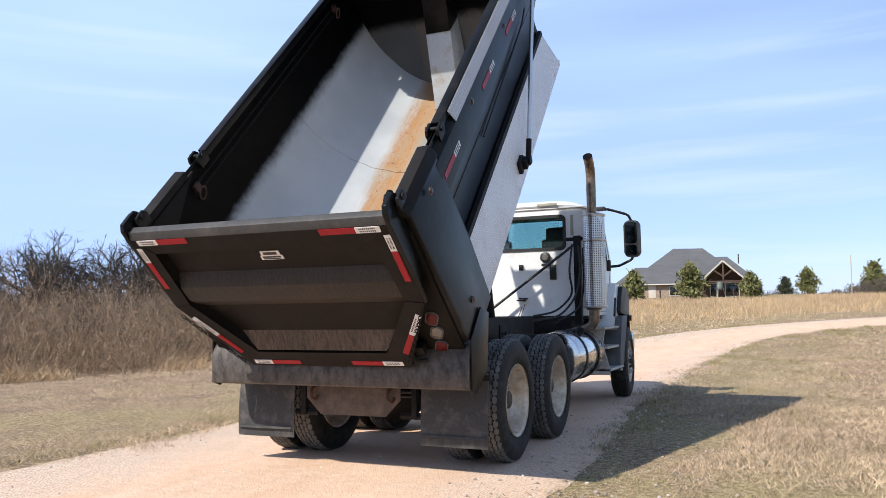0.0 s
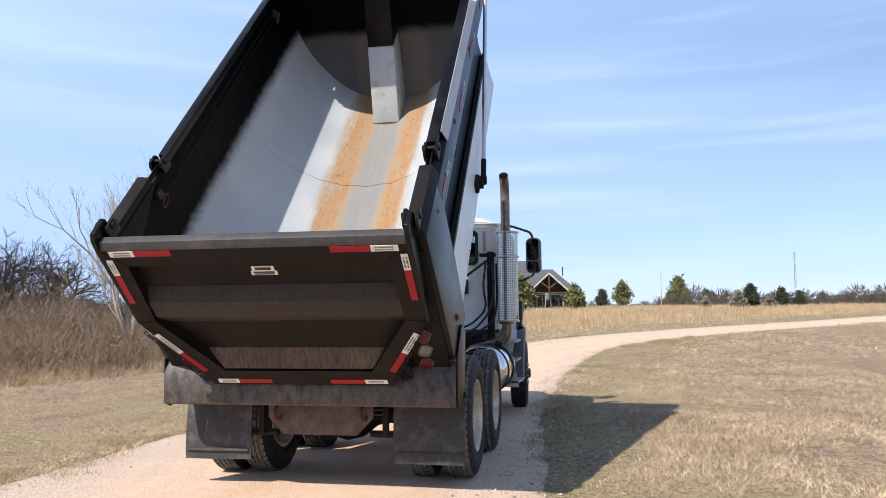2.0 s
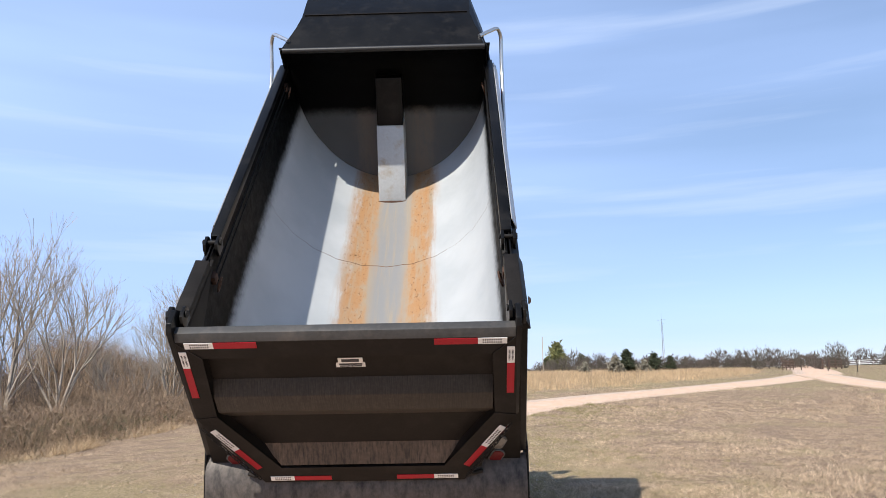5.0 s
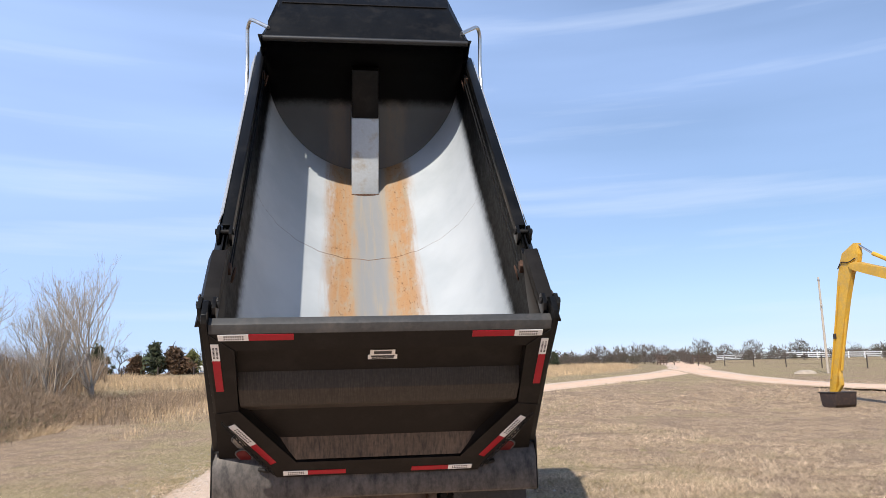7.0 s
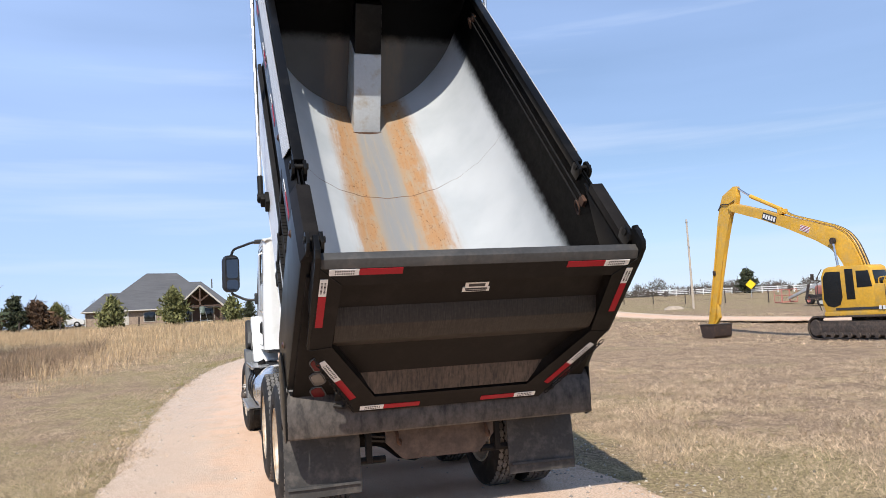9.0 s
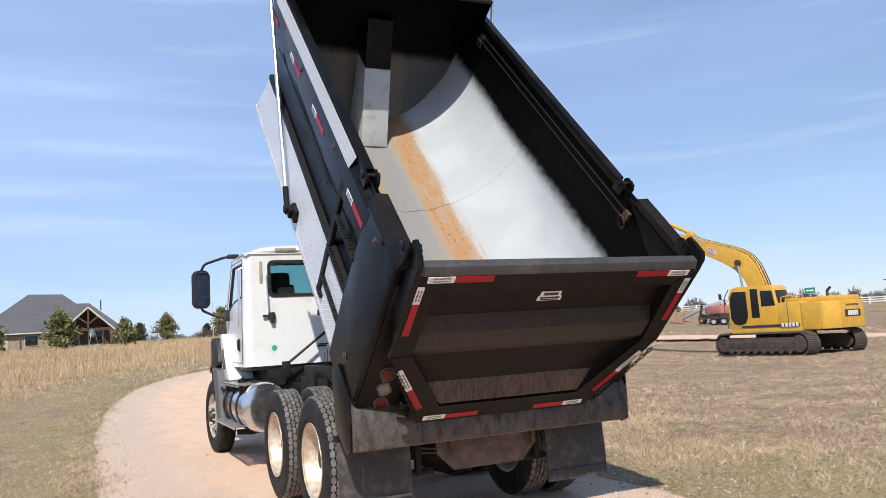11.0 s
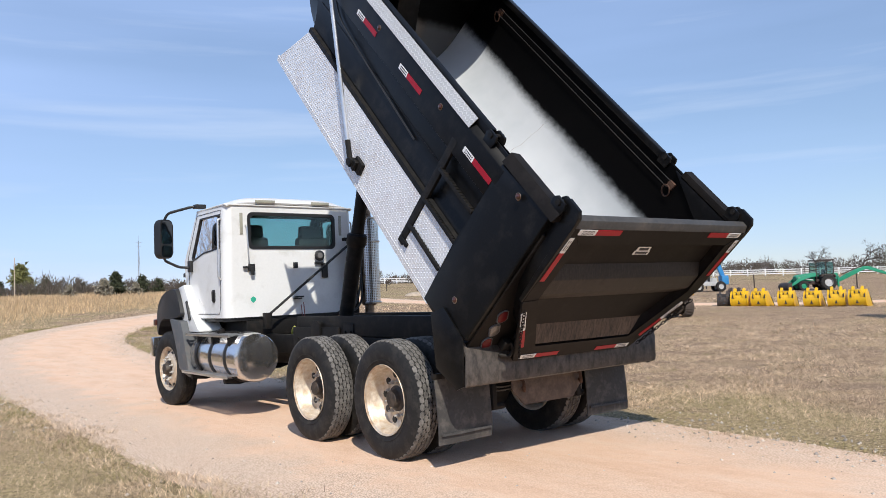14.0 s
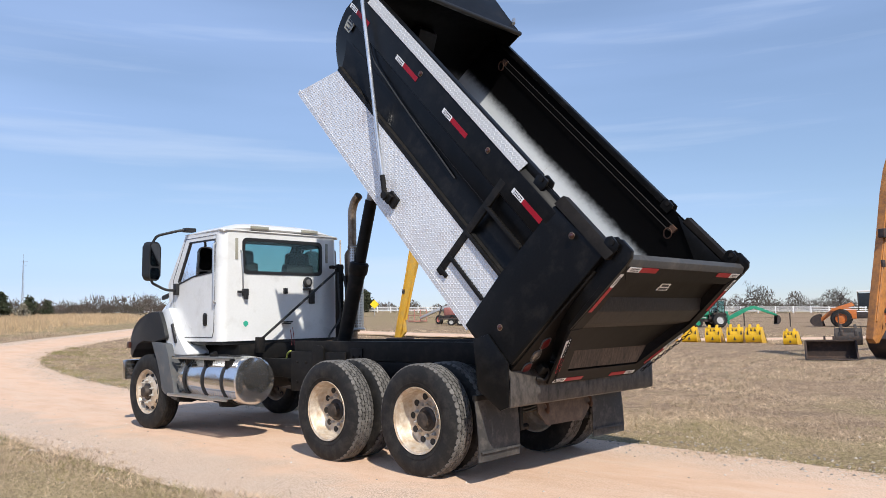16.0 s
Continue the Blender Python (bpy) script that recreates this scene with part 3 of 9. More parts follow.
def make_ground():
    xs = axis_steps(-900, 900, -24, 40, 0.8, 12.0)
    ys = axis_steps(-900, 900, -16, 60, 0.8, 12.0)
    gx, gy = np.meshgrid(xs, ys, indexing="ij")
    flat = np.stack([gx.ravel(), gy.ravel()], 1)
    d = np.abs(off_road(flat[:, 0], flat[:, 1]))
    bumps = np.array([noise.noise((x * 0.35, y * 0.35, 3.1)) * 0.035 + noise.noise((x * 0.09, y * 0.09, 8.0)) * 0.07 for x, y in flat])
    z = land(flat[:, 0], flat[:, 1]) + bumps * np.clip((d - 2.2) / 3, 0, 1) - 0.05 * np.clip(1 - np.abs(d - 0.5) / 2.2, 0, 1)
    z = np.where(np.hypot(flat[:, 0], flat[:, 1]) > 300, np.minimum(z, 3.2), z)
    idx = np.arange(len(flat)).reshape(len(xs), len(ys))
    faces = np.stack([idx[:-1, :-1], idx[1:, :-1], idx[1:, 1:], idx[:-1, 1:]], -1).reshape(-1, 4)
    me = np_mesh("ground", np.c_[flat, z], faces, GROUND)
    me.polygons.foreach_set("use_smooth", [True] * len(me.polygons))
    tagged(place("ground", me), "dry winter field of short straw-coloured grass with green patches", "ground", "", "structure")


def make_road(name, line, half, label, lift=0.0, spread=0.0):
    """A strip along a line, crowned, with ragged edges that dip below the turf."""
    fine = np.linspace(0, len(line) - 1, 4 * len(line))
    line = np.stack([np.interp(fine, np.arange(len(line)), line[:, k]) for k in (0, 1)], 1)
    along = np.gradient(line, axis=0)
    along /= np.hypot(*along.T)[:, None]
    right = np.stack([along[:, 1], -along[:, 0]], 1)
    cols = np.linspace(-1, 1, 15)
    vs, tone = [], []
    for i, p in enumerate(line):
        for c in cols:
            w = (half + spread * max(c, 0) * math.exp(-(((p[1] + 0.5) / 3.5) ** 2))) * c + (0.34 * noise.noise((p[0] * 0.6, p[1] * 0.6, c * 5)) + 0.26 * noise.noise((p[0] * 2.3, p[1] * 2.3, c * 5)) + 0.16 * noise.noise((p[0] * 7, p[1] * 7, c * 5)) if abs(c) == 1 else 0)
            q = p + right[i] * w
            z = float(rise(q[1])) + lift + (0.012 - 0.012 * c * c if abs(c) < 0.95 else -0.055)
            vs.append((q[0], q[1], z))
            tone.append(c / 2 + 0.5)
    k = len(cols)
    idx = np.arange(len(vs)).reshape(-1, k)
    faces = np.stack([idx[:-1, :-1], idx[1:, :-1], idx[1:, 1:], idx[:-1, 1:]], -1).reshape(-1, 4)[:, ::-1]
    me = np_mesh(name, vs, faces, GRAVEL)
    me.polygons.foreach_set("use_smooth", [True] * len(me.polygons))
    a = me.attributes.new("across", "FLOAT", "POINT")
    a.data.foreach_set("value", tone)
    return tagged(place(name, me), label, "road", "", "structure")


make_ground()
make_road("road", ROAD, 2.50, "pale sandy gravel lane with loose stone along its edges", 0.0, 0.5)
make_road("track", TRACK, 1.9, "bare sandy track worn across the grass field", 0.05)


def loose_stones():
    """Broken stone thrown to the edges of the lane and lying thinly across it."""
    q = np.random.default_rng(21)
    n = 44000
    k = q.integers(0, len(ROAD) - 2, n)
    k = k[(ROAD[k, 1] > -10) & (ROAD[k, 1] < 24)]
    n = len(k)
    d = np.gradient(ROAD, axis=0)[k]
    d /= np.hypot(*d.T)[:, None]
    side = np.where(q.random(n) < 0.5, -1.0, 1.0)
    off = np.where(q.random(n) < 0.55, side * (2.15 + q.normal(0, 0.34, n)), q.uniform(-2, 2, n))
    off = np.where(q.random(n) < 0.26, side * (2.1 + q.exponential(0.5, n)), off)
    beside = (q.random(n) < 0.55) & (np.abs(ROAD[k, 1] + 0.5) < 4.5)
    off = np.where(beside, 1.9 + q.gamma(2.0, 0.36, n), off)
    p = ROAD[k] + d * q.uniform(-0.4, 0.4, n)[:, None] + np.stack([d[:, 1], -d[:, 0]], 1) * off[:, None]
    size = 0.006 + 0.017 * q.random(n) ** 2.5
    z = rise(p[:, 1]) + 0.008 - 0.010 * np.clip(np.abs(off) - 1.9, 0, 0.5)
    corner = np.array([(1, 0, 0), (0, 1, 0), (-1, 0, 0), (0, -1, 0), (0, 0, 0.8), (0, 0, -0.8)], float)
    v = np.c_[p, z][:, None, :] + corner[None] * size[:, None, None] * q.uniform(0.55, 1.3, (n, 6, 1))
    f = np.array([(0, 1, 4), (1, 2, 4), (2, 3, 4), (3, 0, 4), (1, 0, 5), (2, 1, 5), (3, 2, 5), (0, 3, 5)])
    faces = (np.arange(n)[:, None, None] * 6 + f[None]).reshape(-1, 3)
    pebble = material("pale_broken_stone", (0.43, 0.38, 0.33), 0.9, vary=0.2, grain=20, patch=3, bump=0, island=0.6)
    stuff("loose_stone", np_mesh("loose_stone", v.reshape(-1, 3), faces, pebble), "pale loose stone along the edges of the lane", "gravel")


loose_stones()

# ---- the dump truck: x to its right, y ahead, rear axle at y = 0 ----
TILT = 47.0
BED = Matrix.Translation((0, -1.19, 0.963)) @ Matrix.Rotation(radians(TILT), 4, "X")
truck = thing("dump_truck", "white tandem-axle dump truck with a raised black half-round bed", "truck")

# -- bed; in its own axes y runs along the floor to the front, z up from it
R_BED, MID_V, RAIL = 1.12, 1.04, 1.39
NOSE = ((-0.2, 4.36), (-0.08, 4.42), (0.3, 4.60), (0.7, 4.70), (1.06, 4.70), (1.4, 4.58), (1.66, 4.30))


def nose(v):
    return float(np.interp(v, [a for a, _ in NOSE], [b for _, b in NOSE]))


def section(r):
    arc = [(r * math.sin(a), MID_V - r * math.cos(a)) for a in np.linspace(-math.pi / 2, math.pi / 2, 41)]
    return [(-r, RAIL), (-r, 1.3), (-r, 1.16)] + arc + [(r, 1.16), (r, 1.3), (r, RAIL)]


def trough(r, shift, start=0.06):
    pts = section(r)
    bm = B()
    sheet(bm, lambda s, t: (pts[round(s * (len(pts) - 1))][0], start + t * (nose(pts[round(s * (len(pts) - 1))][1]) + shift - start), pts[round(s * (len(pts) - 1))][1]), len(pts) - 1, 12)
    return bm


def bulkhead(r, shift):
    def f(s, t):
        x = -r + 2 * r * s
        x = max(-r + 1e-4, min(r - 1e-4, x))
        low = MID_V - math.sqrt(r * r - x * x)
        v = low + (1.64 - low) * t
        return (x, nose(v) + shift, v)
    return sheet(B(), f, 32, 18)


outer = trough(R_BED + 0.03, 0.02)
bed = part("bed_shell", thicken(outer, 0.012), BLACK, truck, "glossy black half-round steel bed shell", BED, 50)
part("bed_liner", thicken(trough(R_BED, 0.0), 0.008), LINER, truck, "worn grey steel bed lining with rust streaks", BED, 50)
part("bulkhead", thicken(bulkhead(R_BED + 0.02, 0.02), 0.012), BLACK, truck, "", BED, 50)
part("bulkhead_lining", thicken(bulkhead(R_BED - 0.002, -0.004), 0.008), BULK, truck, "black front wall over grey steel darkened for its shade", BED, 50)
weld = B()
for k, (x, v) in enumerate(section(R_BED - 0.006)):
    if k and v < 0.74:
        tube(weld, (old, (x, 2.66 + 0.01 * math.sin(k * 2.1), v)), 0.0028 + 0.0025 * max(0.0, math.cos(x * 2.2)), 5)
    old = (x, 2.66 + 0.01 * math.sin(k * 2.1), v)
part("weld_seam", weld, material("rusty_weld", (0.20, 0.105, 0.055), 0.9, vary=0.4, grain=30, patch=6, bump=0.2, depth=0.002, stain=(0.10, 0.06, 0.04), amount=0.5), truck, "rusty weld line across the lining", BED)

dog = prism(B(), [(3.86, -0.10), (3.86 + 0.6 * 0.76, 0.68), (4.66, 0.68), (4.43, -0.10)], -0.155, 0.155, "x", 0.012)
WORN = material("worn_grey_plate", (0.48, 0.50, 0.51), 0.45, vary=0.1, grain=40, patch=3, bump=0.08, depth=0.001, stain=(0.36, 0.27, 0.17), amount=0.25)
part("hoist_housing", dog, WORN, truck, "grey boxed hoist housing standing on the bed floor", BED)
part("housing_top", prism(B(), [(4.314, 0.683), (4.56, 1.16), (4.69, 1.16), (4.68, 0.683)], -0.15, 0.15, "x", 0.012), BLACK, truck, "", BED)
part("housing_foot", prism(B(), [(3.85, -0.09), (3.85, -0.07), (3.87, -0.055), (3.885, -0.09)], -0.162, 0.162, "x", 0.004), IRON, truck, "", BED)

def lean(bm):
    """The posts lean inward towards the top."""
    for v in bm.verts:
        if abs(v.co.x) > 1.16:
            v.co.x *= 1 - 0.030 * v.co.z / 1.45


for s in (-1, 1):
    rail = B()
    prism(rail, [(s * 1.153, 0.99), (s * 1.215, 1.02), (s * 1.215, 1.305), (s * 1.153, 1.36)], 0.80, 4.50, "y", 0.006)
    part("side_rail", rail, BLACK, truck, "", BED)
    part("top_rail", box(B(), (s * 1.125, 2.80, 1.385), (0.085, 3.20, 0.07), 0.012), BLACK, truck, "", BED)
    strip = B()
    prism(strip, [(s * 1.218, 1.307), (s * 1.224, 1.311), (s * 1.181, 1.410), (s * 1.175, 1.406)], 1.36, 4.34, "y")
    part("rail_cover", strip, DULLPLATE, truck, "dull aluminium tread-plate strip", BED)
    # rear corner post, with the plate that carries the lamps
    post = prism(B(), [(0.19, 0.035), (0.24, 0.03), (0.65, -0.11), (0.82, -0.11), (0.86, 0.5), (0.85, 1.19), (0.86, 1.335), (0.20, 1.355)], s * 1.152, s * 1.245, "x", 0.014)
    lean(post)
    part("corner_post", post, BLACK, truck, "", BED)
    lamp_plate = prism(B(), [(s * 1.20, -0.06), (s * 0.70, -0.06), (s * 0.72, 0.03), (s * 1.0, 0.72), (s * 1.10, 1.20), (s * 1.20, 1.20)], 0.175, 0.205, "y", 0.004)
    lean(lamp_plate)
    part("lamp_plate", lamp_plate, DUSTY, truck, "", BED)
    wedge = B()
    prism(wedge, [(s * 1.226, 1.352), (s * 1.185, 1.448), (s * 1.085, 1.440), (s * 1.085, 1.360)], 0.15, 0.86, "y", 0.006)
    part("rear_rail_cap", wedge, DUSTY, truck, "", BED)
    gusset = prism(B(), [(0.07, 1.02), (0.07, 1.38), (0.95, 1.38), (0.55, 1.20)], s * 1.085, s * 1.119, "x", 0.004)
    # the right gusset is painted darker to take down the light on it
    part("gusset", gusset, BLACK if s > 0 else DUSTY, truck, "", BED)
    for u, v, k in ((0.22, 1.450, 0.58), (1.13, 1.370, 0.56)):
        lug = B()
        for d in (-0.045, 0.045):
            prism(lug, [(u - 0.12 * k, v - 0.05), (u + 0.10 * k, v - 0.05), (u + 0.12 * k, v + 0.06 * k), (u + 0.04, v + 0.12 * k), (u - 0.06, v + 0.11 * k), (u - 0.14 * k, v + 0.02)], s * 1.135 + d - 0.012, s * 1.135 + d + 0.012, "x", 0.004)
        part("hinge_lug", lug, BLACK, truck, "", BED)
        pin = lathe(B(), [(0, -0.070), (0.024, -0.070), (0.024, -0.060), (0.017, -0.057), (0.017, 0.057), (0.024, 0.060), (0.024, 0.070), (0, 0.070)], 14, (s * 1.135, u, v + 0.035))
        part("hinge_pin", pin, CHASSIS, truck, "", BED)
    # aluminium side skirt
    skirt = prism(B(), [(0.80, -0.10), (4.69, -0.10), (4.26, 0.48), (0.86, 0.48)], s * 1.188, s * 1.202, "x")
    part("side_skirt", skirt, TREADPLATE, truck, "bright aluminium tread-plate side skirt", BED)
    lip = B()
    prism(lip, [(s * 1.204, -0.10), (s * 1.198, -0.165), (s * 1.186, -0.160), (s * 1.188, -0.10)], 0.80, 4.72, "y")
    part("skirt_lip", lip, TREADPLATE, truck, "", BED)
    end = B()
    prism(end, [(4.69, -0.10), (4.26, 0.48), (4.25, 0.48), (4.675, -0.10)], s * 1.187, s * 1.02, "x")
    # unseen inner plate, added to close a lit gap in the cab's shadow
    prism(end, [(4.69, -0.10), (4.56, 0.08), (4.55, 0.08), (4.675, -0.10)], s * 1.019, s * 0.35, "x")
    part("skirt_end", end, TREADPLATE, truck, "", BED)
    part("skirt_edge", prism(B(), [(s * 1.204, 0.475), (s * 1.204, 0.525), (s * 1.165, 0.535), (s * 1.155, 0.475)], 0.86, 4.27, "y"), CHASSIS, truck, "", BED)
    fillet = ((1.168, 0.485), (1.150, 0.530), (1.128, 0.590), (1.116, 0.660), (1.114, 0.740), (1.121, 0.790))
    chine = sheet(B(), lambda a, t: (s * fillet[round(a * 5)][0], 0.86 + t * (3.38 + 0.28 * a), fillet[round(a * 5)][1]), 5, 10)
    part("chine_plate", thicken(chine, 0.006), BLACK, truck, "glossy black plate between bed and skirt", BED, 50)
    part("weld_seam", tube(B(), [(s * 1.124 + 0.0015 * math.sin(k * 2.7), 0.90 + 0.055 * k, 0.796 + 0.002 * math.sin(k * 1.9)) for k in range(64)], 0.005, 5), SCUFFED, truck, "", BED)
    # wing plate at the foot of the post
    wing = prism(B(), [(0.65, -0.12), (0.56, 0.046), (0.218, 0.035), (-0.06, -0.235), (-0.02, -0.33), (0.281, -0.40)], s * 1.247, s * 1.262, "x", 0.003)
    part("wing_plate", wing, BLACK, truck, "", BED)
    # tarpaulin arm with its spring bracket
    arm = tube(B(), bent([(s * 1.275, 2.56, 0.05), (s * 1.275, 4.40, 1.32), (s * 1.275, 4.62, 1.60), (s * 1.235, 4.60, 1.70), (s * 1.03, 4.38, 1.70)], 0.09), 0.021, 10)
    part("tarp_arm", arm, STEEL, truck, "polished steel tarpaulin arm", BED)
    sleeve = tube(B(), [(s * 1.275, 2.50, 0.01), (s * 1.275, 2.72, 0.162)], 0.028, 10)
    box(sleeve, (s * 1.222, 2.46, 0.05), (0.04, 0.15, 0.13), 0.008)
    box(sleeve, (s * 1.25, 2.47, 0.045), (0.06, 0.05, 0.10), 0.006)
    lathe(sleeve, [(0, -0.04), (0.042, -0.04), (0.042, 0.04), (0, 0.04)], 14, (s * 1.268, 2.53, 0.045))
    part("arm_bracket", sleeve, CHASSIS, truck, "", BED)
    rods = B()
    for v in (1.20, 1.27):
        tube(rods, [(s * 1.085, 0.92, v), (s * 1.085, 4.25, v)], 0.007, 6)
    part("tie_rod", rods, CHASSIS, truck, "", BED)
    for u in (0.90, 4.20):
        ring = tube(B(), [(s * (1.07 - 0.02 * math.sin(a)), u + 0.050 * math.cos(a), 1.175 + 0.058 * math.sin(a)) for a in np.linspace(0, 2 * math.pi, 17)], 0.008, 6)
        box(ring, (s * 1.10, u, 1.24), (0.04, 0.08, 0.07), 0.006)
        part("lifting_ring", ring, IRON, truck, "rusty iron ring", BED)
    hose = tube(B(), bent([(s * 1.185, 4.12, 1.06), (s * 1.165, 3.85, 0.88), (s * 1.145, 3.1, 0.80), (s * 1.135, 2.4, 0.75), (s * 1.13, 2.0, 0.72)], 0.4, 6), 0.009, 6)
    part("hose", hose, DARK_PLASTIC, truck, "", BED)

# round-topped maker's badge on each side of the shell
for s in (-1, 1):
    outline = [(4.51 + 0.075 * math.cos(q), 1.00 + 0.06 * math.sin(q)) for q in np.linspace(0, math.pi, 9)] + [(4.435, 0.93), (4.45, 0.87), (4.57, 0.87), (4.585, 0.93)]
    plaque = part("side_badge", prism(B(), outline, s * 1.1625, s * 1.166, "x"), REFLECTOR, truck, "dull silver maker's badge", BED)
    bars = B()
    for v, w in ((1.02, 0.07), (0.985, 0.10), (0.95, 0.10), (0.90, 0.09)):
        box(bars, (s * 1.1665, 4.51, v), (0.002, w, 0.018))
    part("badge_print", bars, INK, plaque)

# ladder on the left side
ladder = box(B(), (-1.20, 1.445, 0.55), (0.035, 0.082, 1.16), 0.006)
box(ladder, (-1.20, 1.41, 0.02), (0.05, 0.14, 0.04), 0.006)
part("ladder_stile", ladder, CHASSIS, truck, "black ladder stile", BED)
for v in (0.19, 0.50, 0.83):
    rung = box(B(), (-1.21, 1.15, v), (0.04, 0.58, 0.034), 0.004)
    for k in range(14):
        box(rung, (-1.21, 0.90 + 0.04 * k, v + 0.018), (0.04, 0.010, 0.008))
    part("ladder_rung", rung, CHASSIS, truck, "", BED)

# canopy over the cab
can = B()
sheet(can, lambda s, t: (-1.09 + 2.18 * s + (0.17 - 0.34 * s) * min(1, t * 2.2) * 0.9, 4.24 + 1.18 * t, (1.64, 1.72, 1.79, 1.815, 1.83)[round(t * 4)]), 1, 4)
thicken(can, 0.012)
part("canopy", can, BLACK, truck, "black steel cab canopy", BED)
for s in (-1, 1):
    cheek = prism(B(), [(4.24, 1.645), (4.83, 1.785), (5.42, 1.835), (5.42, 1.78), (4.95, 1.55), (4.60, 1.38), (4.30, 1.40)], 0, 0.012, "x")
    for v in cheek.verts:
        v.co.x = s * (v.co.x + 1.10 - 0.19 * max(0, min(1, (v.co.y - 4.24) / 0.5)) * (1 if v.co.z > 1.62 else 0.15))
    part("canopy_side", cheek, BLACK, truck, "", BED)
roll = tube(B(), [(-1.08, 4.235, 1.645), (1.08, 4.235, 1.645)], 0.03, 12)
part("tarp_roller", roll, DARK_PLASTIC, truck, "rolled black tarpaulin", BED)
part("canopy_edge", tube(B(), [(-0.94, 5.42, 1.84), (0.94, 5.42, 1.84)], 0.018, 8), BLACK, truck, "", BED)
part("canopy_rib", box(B(), (0, 4.86, 1.800), (1.82, 0.02, 0.012), 0.003), DUSTY, truck, "", BED)

# tailgate
def ring_plate(bm, outline, hole, at, a, b):
    """A plate with a hole; both outlines have as many corners."""
    n = len(outline)
    grid = [[bm.verts.new(at(p, q, d)) for p, q in pts] for d in (a, b) for pts in (outline, hole)]
    of, hf, ob_, hb = grid
    for i in range(n):
        j = (i + 1) % n
        for quad in ((of[i], of[j], hf[j], hf[i]), (ob_[i], hb[i], hb[j], ob_[j]), (of[i], ob_[i], ob_[j], of[j]), (hf[i], hf[j], hb[j], hb[i])):
            bm.faces.new(quad)
    return bm


CAPGREY = material("dusty_grey_edge", (0.050, 0.049, 0.048), 0.55, vary=0.25, grain=30, patch=3, bump=0.08, depth=0.001, stain=(0.095, 0.085, 0.075), amount=0.3, spec=0.3)
SHELFTAN = material("dusty_tan_shelf", (0.105, 0.078, 0.058), 0.7, vary=0.3, grain=40, patch=4, bump=0.1, depth=0.001, stain=(0.030, 0.027, 0.025), amount=0.5, run=(6, 1, 1), spec=0.2)
gate_out = [(-1.125, 1.412), (1.125, 1.412), (1.135, 0.66), (0.765, -0.075), (-0.765, -0.075), (-1.135, 0.66)]
gate_in = [(-0.965, 1.262), (0.965, 1.262), (0.985, 0.68), (0.615, 0.095), (-0.615, 0.095), (-0.985, 0.68)]
gate = ring_plate(B(), gate_out, gate_in, lambda p, q, d: (p, d, q), 0.02, 0.043)
tailgate = part("tailgate", gate, DUSTY, truck, "dusty black steel tailgate with a pressed frame", BED)
part("gate_panel", prism(B(), [(p * 1.02, q) for p, q in gate_in], 0.112, 0.126, "y"), DUSTY, tailgate)
part("recess_wall", ring_plate(B(), [(p * 1.015, 0.68 + (q - 0.68) * 1.015) for p, q in gate_in], gate_in, lambda p, q, d: (p, d, q), 0.024, 0.114), DUSTY, tailgate)
part("gate_rib", prism(B(), [(0.112, 0.975), (0.035, 0.87), (0.035, 0.715), (0.112, 0.585)], -0.975, 0.975, "x", 0.006), SCUFFED, tailgate, "scuffed steel cross rib")
shelf = prism(B(), [(0.112, 0.275), (0.03, 0.115), (0.112, 0.095)], -0.745, 0.745, "x")
for v in shelf.verts:
    if v.co.z < 0.2:
        v.co.x *= 0.615 / 0.745
part("gate_shelf", shelf, SHELFTAN, tailgate, "scuffed steel bottom shelf")
part("gate_cap", prism(B(), [(0.018, 1.408), (0.045, 1.470), (0.105, 1.475), (0.105, 1.415)], -1.115, 1.115, "x", 0.006), CAPGREY, tailgate, "worn grey top edge")
for s in (-1, 1):
    part("weld_seam", tube(B(), [(s * 0.965, 0.018, 1.262), (s * 1.115, 0.018, 1.41)], 0.004, 4), CHASSIS, tailgate)
    part("weld_seam", tube(B(), [(s * 0.985, 0.018, 0.68), (s * 1.135, 0.018, 0.66)], 0.004, 4), CHASSIS, tailgate)
    arm = B()
    prism(arm, [(0.024, 0.66), (0.018, 1.42), (0.022, 1.50), (0.06, 1.545), (0.19, 1.550), (0.245, 1.49), (0.20, 1.43), (0.12, 1.38), (0.075, 1.25), (0.060, 0.66)], s * 1.116, s * 1.152, "x", 0.004)
    part("gate_arm", arm, BLACK, tailgate)


